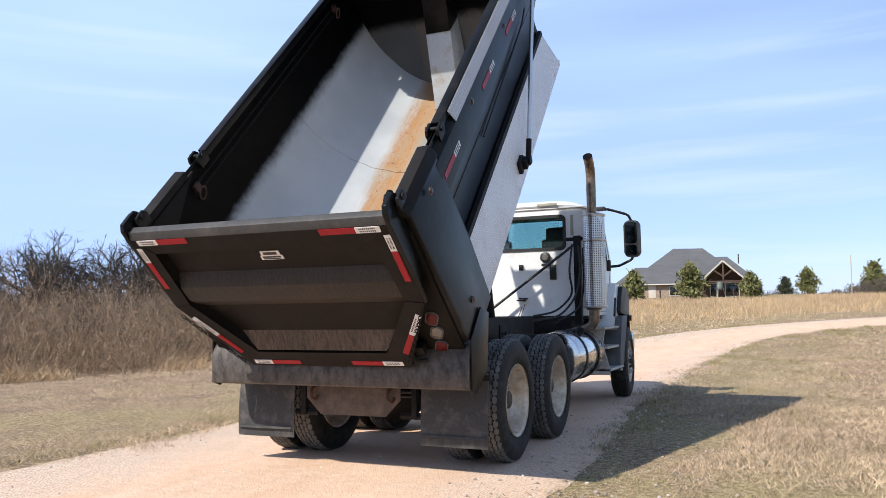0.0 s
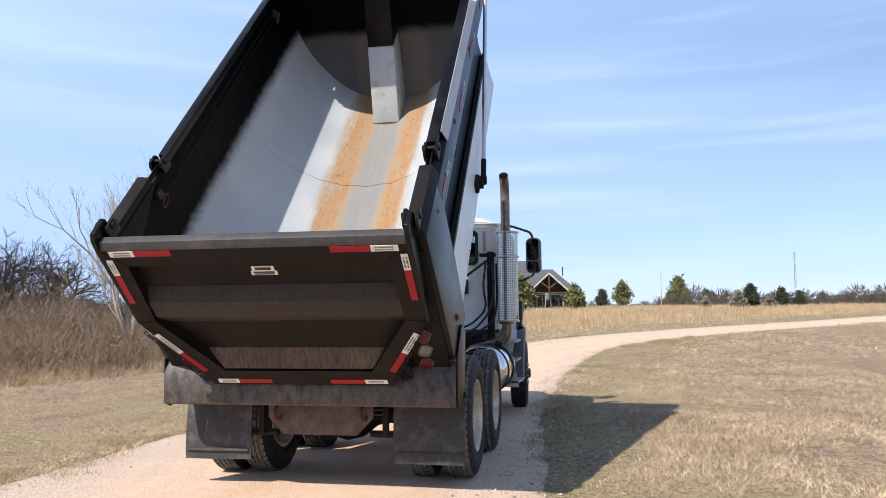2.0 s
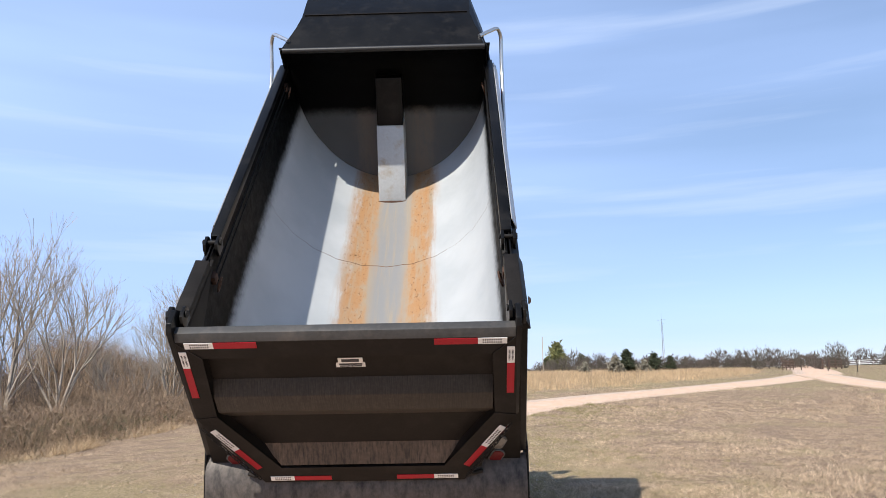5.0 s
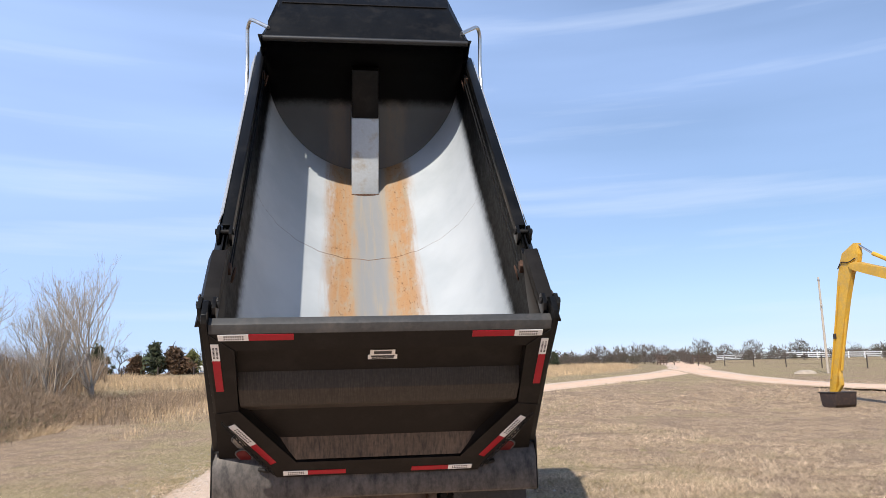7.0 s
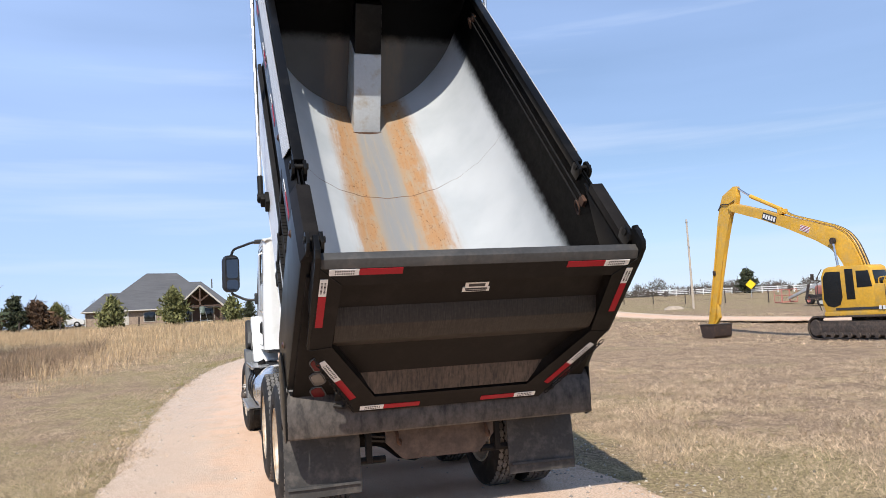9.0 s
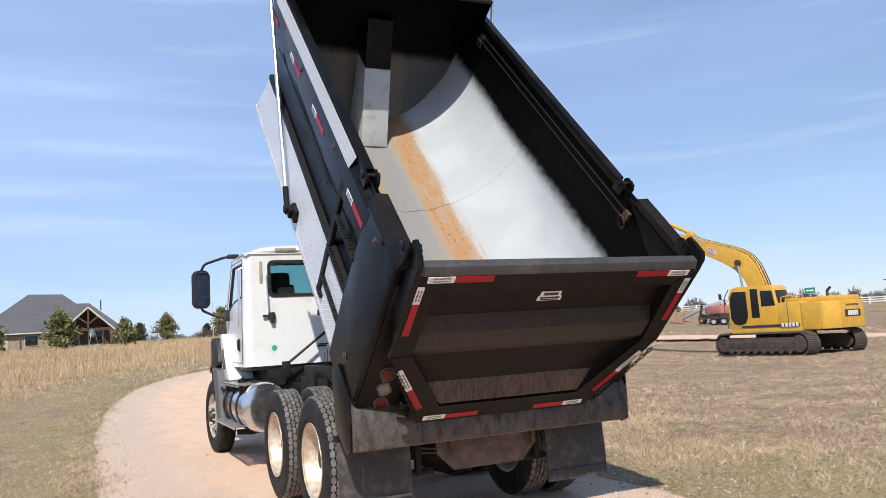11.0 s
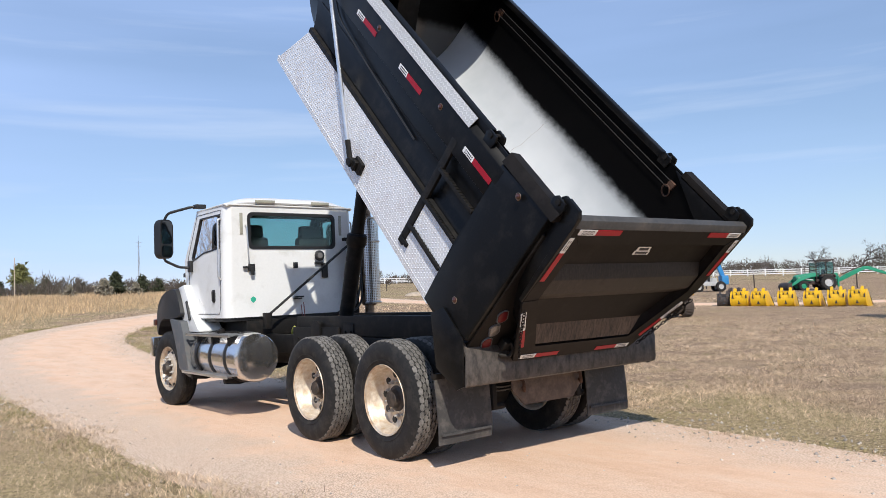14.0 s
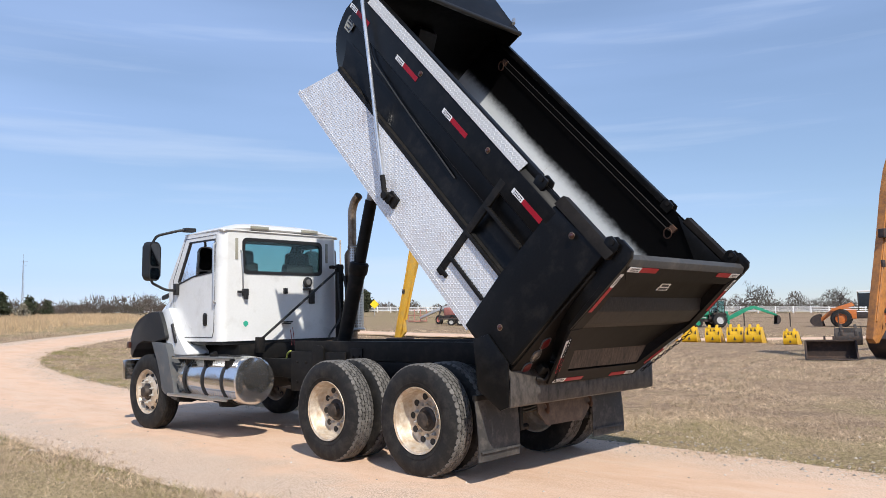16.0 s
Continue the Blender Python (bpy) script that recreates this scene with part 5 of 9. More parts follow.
for s in (-1, 1):
    corner = sheet(B(), lambda a, t: (s * (side_x(1.30 + 1.56 * t) - 0.125 + 0.125 * math.sin(a * math.pi / 2)), 4.32 - 0.125 * math.cos(a * math.pi / 2), 1.30 + 1.56 * t), 10, 6)
    part("cab_corner", corner, WHITE, cab)
    out_ = [(4.32, 1.30), (5.36, 1.30), (5.62, 1.55), (5.72, 2.15), (5.24, 2.86), (4.32, 2.86)]
    hole = [(4.385, 2.275), (4.95, 2.24), (5.36, 2.15), (5.40, 2.19), (5.10, 2.74), (4.385, 2.735)]
    wall = ring_plate(B(), out_, hole, lambda p, q, d: (s * (side_x(q) - d), p, q), 0.0, 0.035)
    part("cab_side", wall, WHITE, cab)
    pane = part("side_window", prism(B(), hole, 0, 0.005, "x"), GLASS, truck, "tinted door window")
    for v in pane.data.vertices:
        v.co.x = s * (side_x(v.co.z) - 0.02 + v.co.x)
    pane.visible_shadow = False
    lining = ring_plate(B(), [(4.33, 1.34), (5.34, 1.34), (5.58, 1.58), (5.66, 2.14), (5.22, 2.82), (4.33, 2.82)], hole, lambda p, q, d: (s * (side_x(q) - 0.037 - d), p, q), 0.0, 0.012)
    part("door_lining", lining, DARK_PLASTIC, cab, "dark inner door lining")
    frame_ = ring_plate(B(), [(4.374, 2.264), (4.945, 2.228), (5.365, 2.137), (5.413, 2.188), (5.108, 2.750), (4.374, 2.745)], [(4.392, 2.282), (4.955, 2.247), (5.355, 2.160), (5.388, 2.192), (5.093, 2.732), (4.392, 2.727)], lambda p, q, d: (s * (side_x(q) + 0.006 - d), p, q), 0.0, 0.03)
    part("window_seal", frame_, DARK_PLASTIC, pane)
    # door outline, hinge line, handle and grab bar
    gap = B()
    loop = [(4.40, 1.36), (4.36, 1.46), (4.36, 2.80), (5.22, 2.80), (5.56, 2.20), (5.50, 1.60), (5.30, 1.36), (4.40, 1.36)]
    tube(gap, [(s * (side_x(q) + 0.001), p, q) for p, q in loop], 0.005, 5)
    part("door_gap", gap, INK, cab)
    handle = prism(B(), rounded(4.545, 4.645, 1.52, 1.70, 0.035), s * 1.043, s * 1.056, "x", 0.004)
    box(handle, (s * 1.065, 4.595, 1.61), (0.022, 0.03, 0.14), 0.008)
    part("door_handle", handle, DARK_PLASTIC, truck, "black door handle")
    bar = tube(B(), bent([(s * 1.025, 4.33, 2.68), (s * 1.072, 4.33, 2.66), (s * 1.088, 4.31, 1.86), (s * 1.04, 4.31, 1.83)], 0.03), 0.014, 8)
    part("grab_bar", bar, STEEL, truck, "bright grab bar")
    # mirror on its two arms
    mirror = part("mirror", prism(B(), rounded(-0.115, 0.115, -0.285, 0.285, 0.075), -0.05, 0.085, "y", 0.028), DARK_PLASTIC, truck, "black door mirror", Matrix.Translation((s * 1.43, 5.43, 2.475)) @ Matrix.Rotation(radians(20 if s < 0 else -8), 4, "Z") @ Matrix.Rotation(radians(1), 4, "X"))
    part("mirror_glass", prism(B(), rounded(-0.092, 0.092, -0.075, 0.262, 0.05), -0.053, -0.047, "y"), MIRROR, mirror)
    part("wide_mirror_glass", prism(B(), rounded(-0.092, 0.092, -0.262, -0.095, 0.05), -0.054, -0.047, "y"), MIRROR, mirror)
    arms = tube(B(), bent([(s * 0.98, 5.15, 2.925), (s * 1.10, 5.20, 2.935), (s * 1.39, 5.40, 2.85), (s * 1.43, 5.45, 2.73)], 0.07), 0.02, 8)
    lower = tube(B(), bent([(s * 1.43, 5.45, 2.22), (s * 1.42, 5.46, 2.16), (s * 1.22, 5.44, 2.06), (s * 1.04, 5.42, 2.05)], 0.06), 0.02, 8)
    box(arms, (s * 1.0, 5.16, 2.935), (0.16, 0.13, 0.06), 0.012)
    box(lower, (s * 1.06, 5.42, 2.07), (0.06, 0.10, 0.17), 0.012)
    for arm in (arms, lower):
        part("mirror_arm", arm, DARK_PLASTIC, mirror, "", mirror.matrix_basis.inverted())
    # roof edge reflectors and the strips beside the window
    part("roof_reflector", box(B(), (s * 0.44, 4.150, 2.915), (0.30, 0.014, 0.04), 0.004), REFLECTOR, truck)
    part("side_reflector", box(B(), (s * 0.79, 4.19, 2.60), (0.045, 0.01, 0.30), 0.004), REFLECTOR, truck)

roof = sheet(B(), lambda a, t: ((-1 + 2 * a) * (1.012 - 0.03 * t), 4.19 + 1.12 * t - 0.03 * (1 - abs(2 * a - 1) ** 3) * (1 - t), 2.855 + 0.135 * (1 - abs(2 * a - 1) ** 5) * min(1, 0.35 + t * 5, 0.5 + (1 - t) * 4)), 24, 14)
part("cab_roof", thicken(roof, 0.025), WHITE, cab, "", None, 60)
part("roof_lining", box(B(), (0, 4.74, 2.815), (1.86, 0.96, 0.02), 0.005), DARK_PLASTIC, cab)
gutter = B()
tube(gutter, [(-1.0, 5.25, 2.862), (-1.013, 4.22, 2.862), (-0.97, 4.185, 2.862), (0.97, 4.185, 2.862), (1.013, 4.22, 2.862), (1.0, 5.25, 2.862)], 0.014, 6)
part("roof_gutter", gutter, WHITE, cab)
part("cab_floor", box(B(), (0, 4.95, 1.28), (1.98, 1.45, 0.06), 0.01), DARK_PLASTIC, cab)
part("dashboard", prism(B(), [(5.30, 1.4), (5.30, 2.05), (5.62, 2.16), (5.68, 1.4)], -0.99, 0.99, "x", 0.02), DARK_PLASTIC, cab)
front = ring_plate(B(), [(-1.0, 0.0), (1.0, 0.0), (0.97, 0.86), (-0.97, 0.86)], [(-0.93, 0.06), (0.93, 0.06), (0.90, 0.80), (-0.90, 0.80)], lambda p, q, d: (p, 5.72 - q * 0.56 + d, 2.15 + q * 0.82), -0.03, 0.0)
part("windscreen_frame", front, WHITE, cab)
pillars = ring_plate(B(), [(-0.985, 0.01), (0.985, 0.01), (0.96, 0.85), (-0.96, 0.85)], [(-0.92, 0.07), (0.92, 0.07), (0.89, 0.79), (-0.89, 0.79)], lambda p, q, d: (p, 5.72 - q * 0.56 + d, 2.15 + q * 0.82), -0.045, -0.033)
part("pillar_lining", pillars, DARK_PLASTIC, cab, "dark lining inside the windscreen pillars")
screen = part("windscreen", prism(B(), [(-0.94, 0.05), (0.94, 0.05), (0.91, 0.81), (-0.91, 0.81)], 0, 0.006, "y"), GLASS, truck, "tinted windscreen")
for v in screen.data.vertices:
    v.co.y, v.co.z = 5.705 - v.co.z * 0.56 + v.co.y, 2.15 + v.co.z * 0.82
screen.visible_shadow = False
for x in (-0.50, 0.50):
    seat = box(B(), (x, 4.60, 2.02), (0.52, 0.16, 0.86), 0.06, Matrix.Rotation(radians(8), 4, "X"))
    box(seat, (x, 4.57, 2.47), (0.40, 0.14, 0.30), 0.06)
    box(seat, (x, 4.85, 1.62), (0.50, 0.50, 0.14), 0.04)
    part("seat", seat, SEAT, truck, "dark cab seat")
part("steering_wheel", tube(B(), [(-0.5 + 0.23 * math.cos(a), 5.22 - 0.10 * math.sin(a), 2.12 + 0.20 * math.sin(a)) for a in np.linspace(0, 2 * math.pi, 25)], 0.016, 6), DARK_PLASTIC, truck)

# fittings on the rear wall
for x, top in ((0.02, 1.44), (0.06, 1.47)):
    part("red_cable", tube(B(), bent([(x - 0.05, 3.95, 1.22), (x, 4.02, 1.30), (x + 0.03, 4.10, top)], 0.05), 0.006, 6), material("red_cable_sheath", (0.20, 0.03, 0.025), 0.6, vary=0.2, bump=0), truck, "thin red cable")
latch = box(B(), (-0.665, 4.165, 1.985), (0.09, 0.05, 0.10), 0.01)
box(latch, (-0.71, 4.16, 1.99), (0.16, 0.03, 0.03), 0.006)
box(latch, (-0.66, 4.15, 1.94), (0.05, 0.04, 0.12), 0.008)
part("hose_bracket", latch, DARK_PLASTIC, truck)
part("grab_bar", tube(B(), bent([(-0.73, 4.19, 2.58), (-0.73, 4.145, 2.56), (-0.71, 4.145, 2.06), (-0.70, 4.18, 2.03)], 0.02), 0.011, 8), STEEL, truck)
box_a = box(B(), (0.02, 4.175, 2.01), (0.06, 0.04, 0.085), 0.006)
part("gladhand", box_a, DARK_PLASTIC, truck)
part("cab_vent", box(B(), (0.50, 4.18, 1.93), (0.10, 0.025, 0.22), 0.01), DARK_PLASTIC, truck, "black louvred vent")
lamp_bm = lathe(B(), [(0, 4.125), (0.06, 4.125), (0.078, 4.135), (0.08, 4.15), (0.06, 4.185), (0.02, 4.195)], 20, (0.40, 0, 2.145), "y")
lamp_ob = part("work_lamp", lamp_bm, DARK_PLASTIC, truck, "round black work lamp with a clear lens")
part("lamp_lens", lathe(B(), [(0, 4.119), (0.04, 4.121), (0.048, 4.128)], 20, (0.40, 0, 2.145), "y"), LAMP_CLEAR, lamp_ob)
part("lamp_foot", box(B(), (0.40, 4.17, 2.04), (0.13, 0.04, 0.035), 0.006), DARK_PLASTIC, truck)
for x, z in ((0.05, 1.555), (0.02, 1.53)):
    part("strut_bracket", box(B(), (x, 4.15, z), (0.12, 0.07, 0.02), 0.004), DARK_PLASTIC, truck)
part("decal", prism(B(), [(-0.68, 1.56), (-0.64, 1.585), (-0.60, 1.56), (-0.605, 1.525), (-0.64, 1.495), (-0.675, 1.525)], 4.190, 4.1945, "y"), GREENPRINT, truck, "small green decal")
part("strut", tube(B(), [(0.90, 4.05, 2.34), (-0.52, 4.00, 1.31)], 0.019, 8), DARK_PLASTIC, truck, "black diagonal hose strut")
part("strut_foot", box(B(), (-0.53, 4.0, 1.24), (0.10, 0.10, 0.22), 0.01), CHASSIS, truck)
stand = box(B(), (0.905, 4.02, 1.80), (0.10, 0.09, 1.25), 0.012)
box(stand, (0.86, 4.03, 2.38), (0.24, 0.07, 0.05), 0.01)
part("hose_stand", stand, CHASSIS, truck, "black upright hose stand")
for k, pts in enumerate(([(0.84, 3.98, 2.3), (0.80, 3.9, 1.9), (0.86, 3.92, 1.6), (0.62, 3.9, 1.36), (0.36, 3.6, 1.30)], [(0.93, 3.96, 2.28), (0.97, 3.9, 1.9), (0.90, 3.88, 1.55), (0.70, 3.8, 1.30), (0.45, 3.3, 1.24)], [(0.99, 3.98, 2.25), (1.0, 3.95, 1.7), (0.95, 3.9, 1.4), (0.6, 3.9, 1.2)])):
    part("hose", tube(B(), bent(pts, 0.2, 6), 0.016, 6), DARK_PLASTIC, truck)

# exhaust stack on the right
part("exhaust_pipe", tube(B(), bent([(1.13, 3.97, 2.60), (1.13, 3.97, 3.28), (1.13, 3.90, 3.43), (1.13, 3.80, 3.50)], 0.14, 8), 0.066, 18, False), HOTSTEEL, truck, "curved steel exhaust stack with heat stains")
# flat dark disc across the mouth, painted for the shade inside the pipe
part("pipe_bore", lathe(B(), [(0, 0), (0.060, 0)], 18, (0, 0, 0), "y"), INK, truck, "", Matrix.Translation((1.13, 3.82, 3.485)) @ Matrix.Rotation(radians(35), 4, "X"))
collar = lathe(B(), [(0.07, 2.58), (0.085, 2.59), (0.085, 2.66), (0.07, 2.67), (0.075, 2.69), (0.075, 2.72), (0.067, 2.74)], 18, (1.13, 3.97, 0), "z")
part("pipe_collar", collar, HOTSTEEL, truck)
part("silencer", lathe(B(), [(0, 1.38), (0.10, 1.38), (0.125, 1.44), (0.125, 2.58), (0.10, 2.64), (0, 2.64)], 22, (1.13, 3.97, 0), "z"), HOTSTEEL, truck, "brown heat-stained silencer")
guard = B()
for i in range(18):
    for j in range(52):
        a0 = radians(-150 + 200 * i / 18)
        a1 = radians(-150 + 200 * (i + 1) / 18)
        z0, z1 = 1.42 + 1.28 * j / 52, 1.42 + 1.28 * (j + 1) / 52
        am, zm, k = (a0 + a1) / 2, (z0 + z1) / 2, 0.55
        o = [guard.verts.new((1.15 + 0.155 * math.cos(a), 3.97 + 0.155 * math.sin(a), z)) for a, z in ((a0, z0), (a1, z0), (a1, z1), (a0, z1))]
        h = [guard.verts.new((1.15 + 0.155 * math.cos(am + (a - am) * k), 3.97 + 0.155 * math.sin(am + (a - am) * k), zm + (z - zm) * k)) for a, z in ((a0, z0), (a1, z0), (a1, z1), (a0, z1))]
        for q in range(4):
            guard.faces.new((o[q], o[(q + 1) % 4], h[(q + 1) % 4], h[q]))
bmesh.ops.remove_doubles(guard, verts=guard.verts, dist=0.001)
gd = part("exhaust_guard", guard, STEEL, truck, "perforated bright exhaust guard")
for z in (2.34, 1.42, 2.69):
    band = tube(B(), [(1.15 + 0.158 * math.cos(a), 3.97 + 0.158 * math.sin(a), z) for a in np.linspace(radians(-150), radians(50), 14)], 0.016, 6)
    part("guard_band", band, STEEL, gd)
part("exhaust_elbow", tube(B(), bent([(1.13, 3.97, 1.42), (1.13, 3.97, 1.18), (0.90, 4.05, 1.08), (0.5, 4.3, 1.0)], 0.14, 6), 0.07, 14), HOTSTEEL, truck)

# bonnet, wings, bumper
hood = sheet(B(), lambda a, t: ((-1 + 2 * a) * (0.86 - 0.22 * t) * 1.0, 5.62 + 1.36 * t, 1.25 + (1.03 - 0.36 * t * t) * (1 - abs(2 * a - 1) ** 4.5) ** 0.5), 24, 10)
part("bonnet", thicken(hood, 0.02), WHITE, truck, "white sloping bonnet", None, 60)
part("grille", box(B(), (0, 6.97, 1.35), (0.98, 0.05, 0.75), 0.03), CHROME, truck)
cowl = box(B(), (0, 5.66, 1.72), (1.86, 0.18, 0.86), 0.05)
part("cowl", cowl, WHITE, cab)
for s in (-1, 1):
    arch = [(6.84, 1.10), (6.84, 1.34), (6.76, 1.44), (6.62, 1.525), (6.34, 1.64), (6.03, 1.72), (5.80, 1.745), (5.65, 1.745), (5.54, 1.58), (5.44, 1.38), (5.46, 1.33), (5.79, 1.30), (6.17, 1.305), (6.45, 1.27), (6.62, 1.17), (6.70, 1.03)]
    wing = prism(B(), arch, s * 0.72, s * 1.22, "x", 0.025)
    for v in wing.verts:
        v.co.x *= 1 - 0.10 * max(0, v.co.y - 6.2) / 0.7
    part("front_wing", wing, DARK_PLASTIC, truck, "black plastic front wing")
    part("wing_fairing", prism(B(), [(5.70, 1.765), (5.47, 1.80), (5.30, 1.58), (5.17, 1.33), (4.90, 1.15), (4.90, 1.11), (5.49, 1.11), (5.54, 1.33)], s * 0.80, s * 1.155, "x", 0.025), WHITE, truck, "white fairing behind the wing")
    part("step_fairing", prism(B(), [(5.80, 1.30), (5.34, 1.27), (5.24, 1.07), (5.14, 0.80), (5.02, 0.47), (5.36, 0.56), (5.45, 0.60), (5.50, 0.82), (5.60, 1.06)], s * 0.90, s * 1.262, "x", 0.02), GREY_PLASTIC, truck, "dark grey plastic step fairing")
    part("bonnet_catch", box(B(), (s * 1.165, 5.27, 1.42), (0.03, 0.05, 0.30), 0.008, Matrix.Rotation(radians(-24), 4, "X")), DARK_PLASTIC, truck)
    part("turn_lamp", box(B(), (s * 1.12, 6.83, 1.24), (0.06, 0.10, 0.10), 0.015), LAMP_AMBER, truck)
    part("bonnet_side_vent", prism(B(), [(5.85, 2.02), (6.35, 1.94), (6.35, 2.00), (5.85, 2.10)], s * 0.79, s * 0.83, "x"), DARK_PLASTIC, truck)
    part("inner_wing", prism(B(), [(5.6, 0.75), (5.7, 1.25), (6.3, 1.3), (6.7, 1.2), (6.7, 0.75)], s * 0.55, s * 0.60, "x"), DARK_PLASTIC, truck)
part("bumper", box(B(), (0, 6.98, 0.84), (2.30, 0.11, 0.32), 0.035), CHROME, truck, "bright steel front bumper")

# fuel tanks with straps and steps
for s, y0, y1, straps in ((-1, 3.50, 5.06, (3.80, 4.30, 4.80)), (1, 2.60, 4.02, (2.95, 3.65))):
    tank = lathe(B(), [(0, y0 - 0.01), (0.14, y0 - 0.008), (0.27, y0 + 0.005), (0.305, y0 + 0.018), (0.318, y0 + 0.045), (0.318, y1 - 0.045), (0.305, y1 - 0.018), (0.27, y1 - 0.005), (0, y1)], 44, (s * 0.93, 0, 0.79), "y")
    holder = part("fuel_tank", tank, CHROME, truck, "polished aluminium fuel tank")
    for y in straps:
        strap = tube(B(), [(s * 0.93 + 0.324 * math.cos(a), y, 0.79 + 0.324 * math.sin(a)) for a in np.linspace(0, 2 * math.pi, 33)], 0.014, 5)
        for v in strap.verts:
            v.co.y = y + (v.co.y - y) * 2.6
        part("tank_strap", strap, DARK_PLASTIC, holder)
    cap = lathe(B(), [(0, 0.40), (0.05, 0.40), (0.055, 0.36), (0.045, 0.30)], 14, (0, 0, 0), "z")
    part("filler_cap", cap, CHASSIS, holder, "", Matrix.Translation((s * 0.93, (y0 + y1) / 2, 0.79)) @ Matrix.Rotation(radians(25 * s), 4, "Y"))
for y0, y1, x0, x1, z in ((3.62, 5.14, -1.26, -0.86, 1.085), (3.56, 5.14, -1.33, -1.09, 0.565)):
    tread = B()
    for x in (x0 + 0.012, x1 - 0.012):
        box(tread, (x, (y0 + y1) / 2, z), (0.024, y1 - y0, 0.04), 0.004)
    for k in range(int((y1 - y0) / 0.05)):
        box(tread, ((x0 + x1) / 2, y0 + 0.03 + 0.05 * k, z + 0.008), (x1 - x0, 0.026, 0.014))
    part("step_tread", tread, STEEL, truck, "bright serrated step")
for y in (3.72, 4.26, 4.78):
    hang = prism(B(), [(-1.22, 1.068), (-0.92, 1.068), (-0.95, 1.00), (-1.14, 0.96), (-1.20, 0.88)], y, y + 0.05, "y")
    part("step_bracket", hang, CHASSIS, truck)
for y in (3.80, 4.95):
    part("step_hanger", prism(B(), [(-1.25, 0.52), (-1.03, 0.52), (-0.90, 0.60), (-0.62, 0.70), (-0.62, 0.60), (-0.90, 0.47), (-1.05, 0.44), (-1.24, 0.46)], y, y + 0.06, "y"), CHASSIS, truck)
rs = B()
for z, x0, x1, y0, y1 in ((1.12, 0.78, 1.22, 4.22, 5.30), (0.84, 0.98, 1.23, 4.36, 5.20), (0.53, 1.00, 1.27, 4.30, 5.30)):
    box(rs, ((x0 + x1) / 2, (y0 + y1) / 2, z), (x1 - x0, y1 - y0, 0.035), 0.006)
part("step_tread", rs, GREY_STEP, truck, "grey step treads")
part("step_box", prism(B(), [(4.24, 1.10), (5.34, 1.10), (5.40, 0.48), (4.50, 0.44), (4.34, 0.60)], 0.80, 1.00, "x", 0.01), GREY_STEP, truck, "grey painted battery and step box")
for y in (4.30, 5.24):
    part("step_cheek", prism(B(), [(0.98, 1.10), (1.20, 1.10), (1.16, 0.90), (1.24, 0.60), (1.26, 0.46), (1.0, 0.46)], y, y + 0.03, "y"), GREY_STEP, truck)
part("cab_underbody", box(B(), (0, 4.75, 1.14), (1.5, 1.1, 0.22), 0.03), CHASSIS, truck)

# ---- plants ----
rng = np.random.default_rng(7)
STRAW = material("dry_grass_blades", (0.52, 0.392, 0.268), 0.9, vary=0.28, grain=3, patch=0.4, bump=0, island=0.8, stain=(0.22, 0.185, 0.10), amount=0.25)
GOLD = material("tall_golden_grass", (0.50, 0.355, 0.21), 0.9, vary=0.25, grain=2, patch=0.25, bump=0, island=0.45, stain=(0.26, 0.19, 0.115), amount=0.3)
BRUSHWOOD = material("grey_brown_brushwood", (0.215, 0.148, 0.098), 0.95, vary=0.45, grain=3, patch=0.7, bump=0, island=0.95, stain=(0.42, 0.31, 0.195), amount=0.34)
DARKBRUSH = material("dark_brushwood", (0.115, 0.090, 0.078), 0.95, vary=0.35, grain=3, patch=0.5, bump=0, island=0.6)
REDEARTH = material("bare_red_earth", (0.20, 0.105, 0.062), 0.95, vary=0.4, grain=9, patch=1.2, bump=0.5, depth=0.04, stain=(0.30, 0.20, 0.12), amount=0.4)
GREENGRASS = material("winter_green_grass", (0.250, 0.225, 0.085), 0.9, vary=0.3, grain=3, patch=0.6, bump=0, island=0.5, stain=(0.36, 0.28, 0.15), amount=0.35)
BARK = material("grey_bark", (0.056, 0.046, 0.040), 0.95, vary=0.35, grain=18, patch=2, bump=0.4, depth=0.02, island=0.2)
PALEBARK = material("pale_bark", (0.34, 0.285, 0.23), 0.95, vary=0.3, grain=18, patch=2, bump=0.3, depth=0.02, island=0.2)
NEEDLES = material("dark_cedar_needles", (0.044, 0.055, 0.026), 0.9, vary=0.3, grain=4, patch=1, bump=0, island=0.5, stain=(0.075, 0.045, 0.022), amount=0.25)
PINE = material("yellow_green_pine_needles", (0.165, 0.165, 0.060), 0.9, vary=0.3, grain=4, patch=1, bump=0, island=0.5)
REDLEAF = material("rust_brown_leaves", (0.105, 0.060, 0.032), 0.9, vary=0.3, grain=4, patch=1, bump=0, island=0.5)
EVERGREEN = material("low_green_bramble", (0.055, 0.075, 0.022), 0.85, vary=0.3, grain=4, patch=1, bump=0, island=0.5)


def blades(x, y, h, w, lean, z=None):
    """Upright pointed blades, one triangle each."""
    n = len(x)
    a = rng.uniform(0, 2 * np.pi, n)
    b = rng.uniform(0, 2 * np.pi, n)
    z = land(x, y) - 0.02 if z is None else z
    p = np.stack([x, y, z], 1)
    side = np.stack([np.cos(a), np.sin(a), 0 * a], 1) * (w / 2)[:, None]
    tip = p + np.stack([lean * h * np.cos(b), lean * h * np.sin(b), h], 1)
    v = np.stack([p - side, p + side, tip], 1).reshape(-1, 3)
    return v, np.arange(3 * n).reshape(-1, 3)


def patchy(x, y, scale, seed):
    return np.array([noise.noise((a * scale, b * scale, seed)) for a, b in zip(x, y)])


